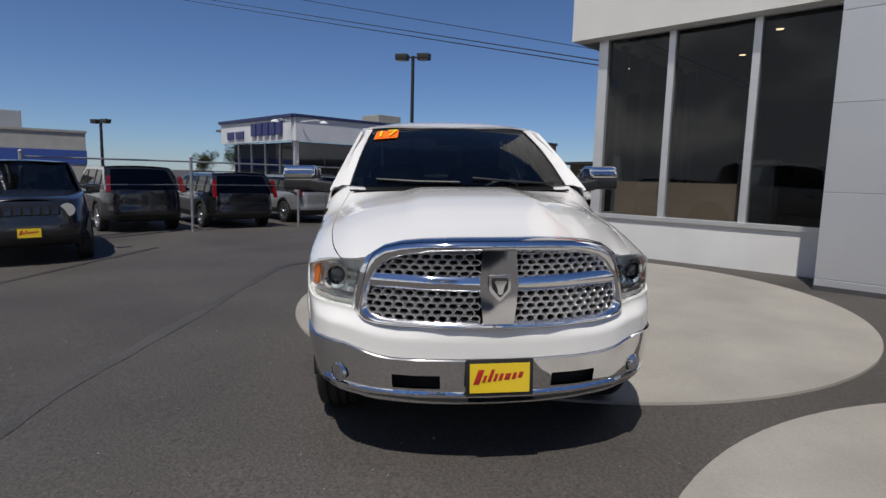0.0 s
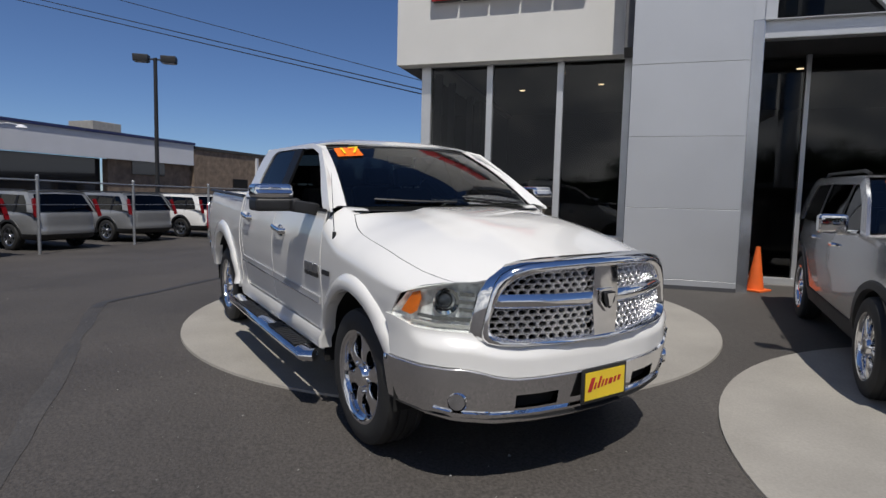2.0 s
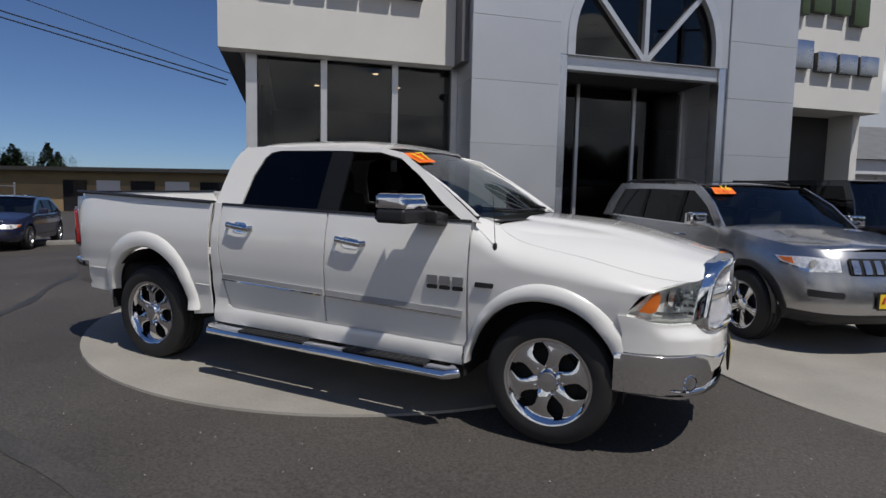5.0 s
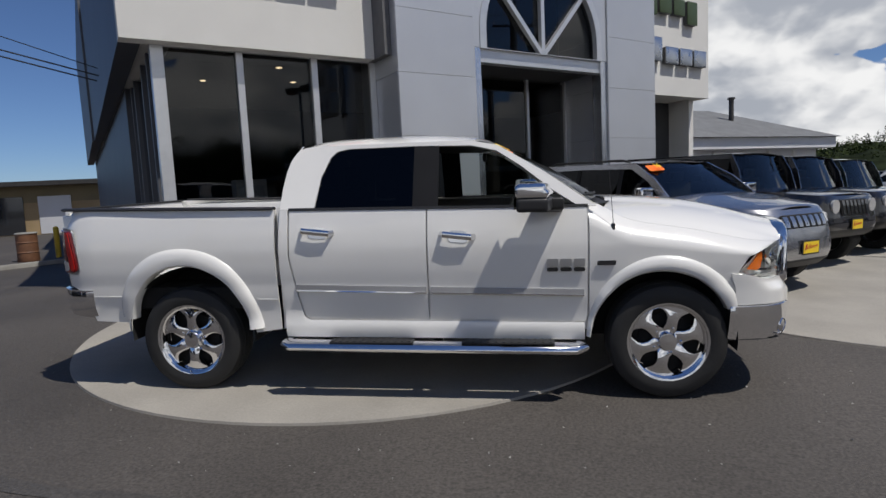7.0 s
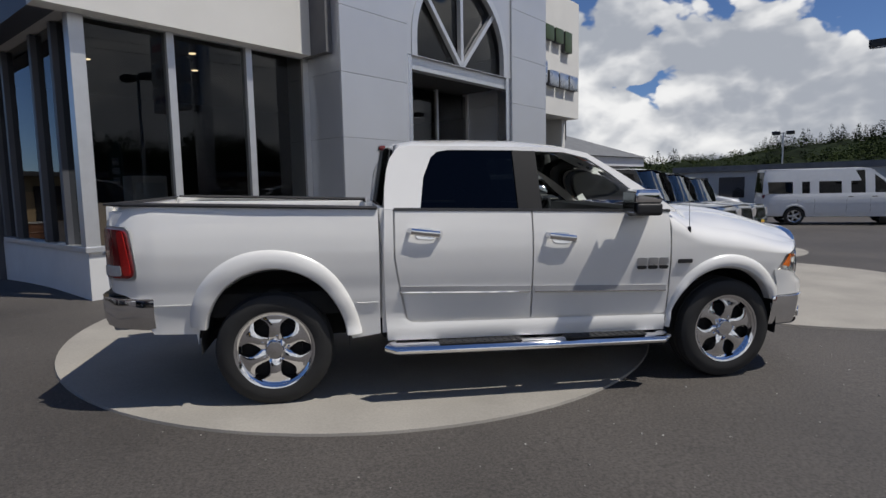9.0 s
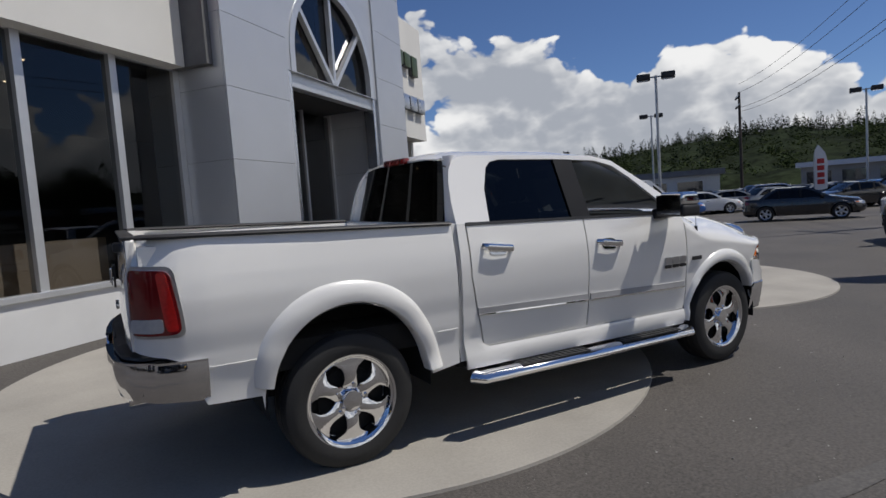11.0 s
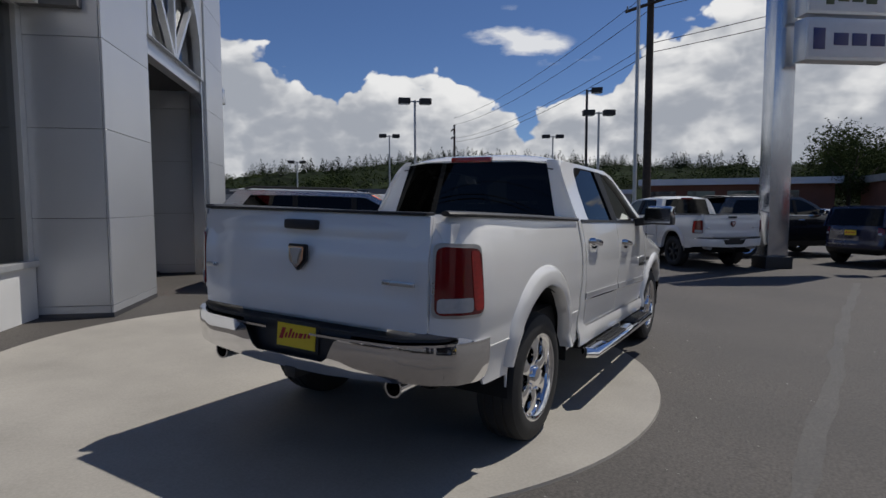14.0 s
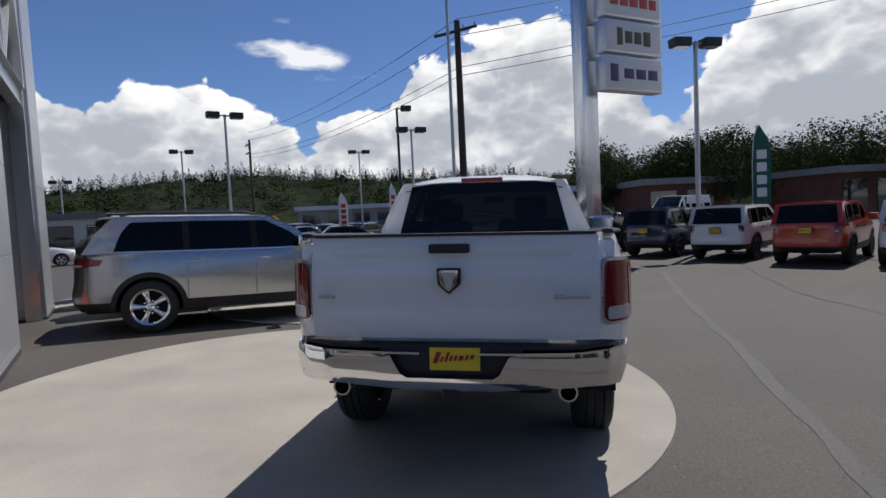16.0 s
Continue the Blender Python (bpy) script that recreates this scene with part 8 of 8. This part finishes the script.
for x, y, turn, w_, d_, h, mw, mr, lab in (
        (59.0, 28.0, -68, 16, 10, 3.6, "grey_block", "fascia_white", "long low shop building with a white roof edge"),
        (42.5, -9.0, -80, 7, 8, 3.9, "red_brown", "kerb", "low red-brown shop building behind the cars"),
        (40.0, -22.0, -70, 14, 8, 4.0, "red_brown", "kerb", "low red-brown shop building behind the cars"),
        (46.0, 8.0, -80, 14, 9, 3.9, "red_brown", "fascia_white", "low brick building behind parked trucks"),
        (30.0, 44.0, -50, 22, 10, 3.4, "steel", "shingle", "long blue-grey shed behind the lot")):
    t_ = thing("shop_building", pose(x, y, -0.2, 0, 0, turn), lab, "building")
    part_box("wall", t_, 0, w_, 0, d_, 0, h - 0.5, mw)
    part_box("roof", t_, -0.4, w_ + 0.4, -0.6, d_ + 0.4, h - 0.499, h, mr)
    for i in range(int(w_ // 3)):
        part_box("window", t_, 0.5 + 3 * i, 2.6 + 3 * i, -0.06, -0.004, 0.6, h - 1.0, "dark_glass")

# ---- far cars ----
rng = random.Random(11)
protos = [car(on_ground(24.0, 20.0, -40), "silver saloon car in the far lot", "car", M["silver"], SEDAN, "cars in the far lot"),
          car(on_ground(33.0, 12.0, 150), "black saloon car in the far lot", "car", M["black_paint"], SEDAN, "cars in the far lot"),
          car(on_ground(27.0, 19.5, -40), "bright blue saloon car in the far lot", "car", M["bright_blue"], SEDAN, "cars in the far lot"),
          car(on_ground(30.0, 19.0, -40), "white saloon car in the far lot", "car", M["white"], SEDAN, "cars in the far lot"),
          car(on_ground(36.0, 10.5, 150), "grey crossover in the far lot", "car", M["grey_paint"], CROSS, "cars in the far lot")]
for row, (x0, y0, n, sx, sy, hd) in enumerate(((25.5, 22.5, 8, 2.6, -1.2, -40), (34.5, 17.0, 7, 2.2, -2.0, -30), (40, 30, 9, 2.2, -2.2, 140), (20.0, 26.0, 6, -2.3, 2.4, -40), (45.0, 40.0, 7, -2.4, 2.2, 30))):
    for i in range(n):
        x, y = x0 + sx * i + rng.uniform(-0.2, 0.2), y0 + sy * i + rng.uniform(-0.2, 0.2)
        copy_thing(protos[rng.randrange(5)], on_ground(x, y, hd + rng.uniform(-3, 3)))
car(on_ground(17.0, -2.05, -53) @ Matrix.Scale(1.14, 4), "black sport utility vehicle with roof bars beyond the pylon", "car", M["black_paint"], LARGE, name="sport_utility_vehicle")
car(on_ground(33.0, -9.4, 140), "white high-roof van beyond the crossovers", "van", M["van_white"], VAN, name="van")
car(on_ground(23.5, 9.6, -60), "dark saloon car with an orange sticker across the lot", "car", M["black_paint"], SEDAN, "cars in the far lot")

# ---- trees ----
M["leaf"] = mat("broad_leaves", (0.042, 0.056, 0.021), 0.9, vary=0.45, scale=0.15, fine=0.3, fine_scale=2.0, spec=0.02)
M["needle"] = mat("conifer_needles", (0.014, 0.021, 0.012), 0.9, vary=0.4, scale=0.12, fine=0.3, fine_scale=2.0, spec=0.02)
M["bark"] = mat("bark", (0.07, 0.055, 0.04), 0.9, vary=0.3, scale=5, bump=0.5, bump_scale=20)
M["hill"] = mat("wooded_slope", (0.017, 0.023, 0.012), 0.9, vary=0.5, scale=0.12, fine=0.5, fine_scale=0.9, bump=1.0, bump_scale=1.2, spec=0.02)


def leaf_mesh(name, verts, material, label, cat, kind="stuff"):
    me = bpy.data.meshes.new(name)
    n = len(verts) // 3
    me.from_pydata(verts, [], [(3 * i, 3 * i + 1, 3 * i + 2) for i in range(n)])
    me.materials.append(material)
    ob = new(name, me)
    return tagged(ob, label, cat, kind=kind) if cat else ob


def clump(out_v, rg, c, s):
    """One leafy clump: a loose triangle."""
    for _ in range(3):
        out_v.append((c[0] + rg.uniform(-s, s), c[1] + rg.uniform(-s, s), c[2] + rg.uniform(-s, s) * 0.8))


def crown(out_v, rg, x, y, z, h, rad, n, conifer):
    if conifer:
        for i in range(n):
            t = rg.random() ** 1.3
            a, r = rg.uniform(0, 6.283), rad * (1 - t) * rg.uniform(0.35, 1.05) + 0.1
            clump(out_v, rg, (x + r * math.cos(a), y + r * math.sin(a), z + 0.3 * h + t * 0.7 * h), 0.10 * rad + 0.16 * rad * (1 - t))
    else:
        lobes = [(rg.uniform(-0.5, 0.5) * rad, rg.uniform(-0.5, 0.5) * rad, rg.uniform(0.45, 0.85) * h, rg.uniform(0.4, 0.7) * rad) for _ in range(6)]
        for i in range(n):
            lx, ly, lz, lr = rg.choice(lobes)
            d = Vector((rg.gauss(0, 1), rg.gauss(0, 1), rg.gauss(0, 0.8))).normalized() * lr * rg.uniform(0.6, 1.05)
            clump(out_v, rg, (x + lx + d.x, y + ly + d.y, z + lz + d.z), (0.11 if n < 300 else 0.055) * rad)


def hill_z(r, az):
    """Height of the wooded rise beyond the road, by distance and bearing."""
    top = ip(az, [-60, -35, -15, 0, 10, 20, 27, 35, 40, 46, 55, 60, 80], [3, 5, 7, 8.2, 9.2, 10, 11.5, 11.5, 8.8, 8, 4.8, 3.4, 1.5])
    t = min(1, max(0, (r - 75) / 85))
    return -0.3 + top * 0.9 * t * t * (3 - 2 * t)


bm = bmesh.new()
rows = []
for i in range(46):
    r = 72 + i * 3.8
    row = []
    for a in np.arange(-62, 84, 0.5):
        x, y = r * math.cos(radians(a)), r * math.sin(radians(a))
        canopy = 3.4 + 1.5 * noise.noise(Vector((x * 0.07, y * 0.07, 0))) + 1.5 * abs(noise.noise(Vector((x * 0.30, y * 0.30, 4))))
        row.append(bm.verts.new((x, y, hill_z(r, a) + canopy * min(1, i / 3) - 0.4)))
    rows.append(row)
for a, b in zip(rows, rows[1:]):
    for i in range(len(a) - 1):
        bm.faces.new((a[i], a[i + 1], b[i + 1], b[i]))
tagged(part("hill", bm, M["hill"]), "wooded green slope beyond the road", "hill", kind="structure")

rg = random.Random(21)
broad, fir = [], []
for i in range(1500):
    az = rg.uniform(-60, 80)
    r = 78 + 95 * rg.random() ** 0.8
    con = rg.random() < (0.55 if r > 135 and 5 < az < 45 else 0.18)
    h = rg.uniform(5.0, 7.6) if con else rg.uniform(4.2, 6.2)
    x, y = r * math.cos(radians(az)), r * math.sin(radians(az))
    crown(fir if con else broad, rg, x, y, hill_z(r, az) - 0.3, h, (0.22 if con else 0.42) * h, 170 if con else 240, con)
for i in range(420):
    az, r = rg.uniform(2, 50), rg.uniform(150, 172)
    h = rg.uniform(4.8, 8.6)
    crown(fir, rg, r * math.cos(radians(az)), r * math.sin(radians(az)), hill_z(r, az) - 0.5, h, 0.20 * h, 190, True)
for i in range(105):
    az, r = rg.uniform(-48, -6), rg.uniform(54, 76)
    h = rg.uniform(5.6, 9.6)
    crown(broad, rg, r * math.cos(radians(az)), r * math.sin(radians(az)), -0.3, h, 0.4 * h, 2600, False)
for i in range(26):
    az, r = rg.uniform(148, 158), rg.uniform(95, 110)
    h = rg.uniform(5, 9)
    crown(fir if i % 3 else broad, rg, r * math.cos(radians(az)), r * math.sin(radians(az)), -0.3, h, 0.30 * h, 900, i % 3 > 0)
leaf_mesh("broadleaf_wood", broad, M["leaf"], "dense broadleaf trees covering the slope", "trees")
leaf_mesh("conifer_wood", fir, M["needle"], "dark conifers along the ridge", "trees")


def tree(x, y, h, label, seed):
    rg = random.Random(seed)
    T = thing("tree", pose(x, y, -0.2), label, "tree", "trees beyond the lot")
    bm = bmesh.new()
    cyl(bm, (0, 0, 0), (0.05 * h * 0.2, 0, h * 0.55), 0.022 * h, 0.012 * h, 10)
    for k in range(7):
        a = k * 2.4
        z = h * (0.25 + 0.05 * k)
        tube(bm, [(0, 0, z), (0.12 * h * math.cos(a), 0.12 * h * math.sin(a), z + 0.1 * h), (0.24 * h * math.cos(a), 0.24 * h * math.sin(a), z + 0.26 * h)], 0.006 * h, 6)
    part("trunk", bm, M["bark"], T)
    vs = []
    for k in range(16):
        a, rr_ = rg.uniform(0, 6.28), rg.uniform(0.05, 0.30) * h
        cx_, cy_, cz_, lr = rr_ * math.cos(a), rr_ * math.sin(a), rg.uniform(0.35, 0.9) * h, rg.uniform(0.10, 0.19) * h
        for i in range(520):
            d = Vector((rg.gauss(0, 1), rg.gauss(0, 1), rg.gauss(0, 0.8))).normalized() * lr * rg.uniform(0.5, 1.05)
            clump(vs, rg, (cx_ + d.x, cy_ + d.y, cz_ + d.z), 0.016 * h)
    o = leaf_mesh("crown", vs, M["leaf"], "", "")
    o.parent = T
    return T


tree(50, -6.8, 7.6, "round-headed green broadleaf tree", 3)
tree(42, -16, 7.0, "tall green broadleaf tree behind the shops", 5)
tree(46, -22, 7.4, "tall green broadleaf tree behind the shops", 7)
tree(38, -28, 7.2, "tall green broadleaf tree behind the shops", 9)
tree(-52, -14.5, 4.5, "small round green tree behind the dealership", 13)
tree(-55, -19, 3.6, "small round green tree behind the dealership", 15)
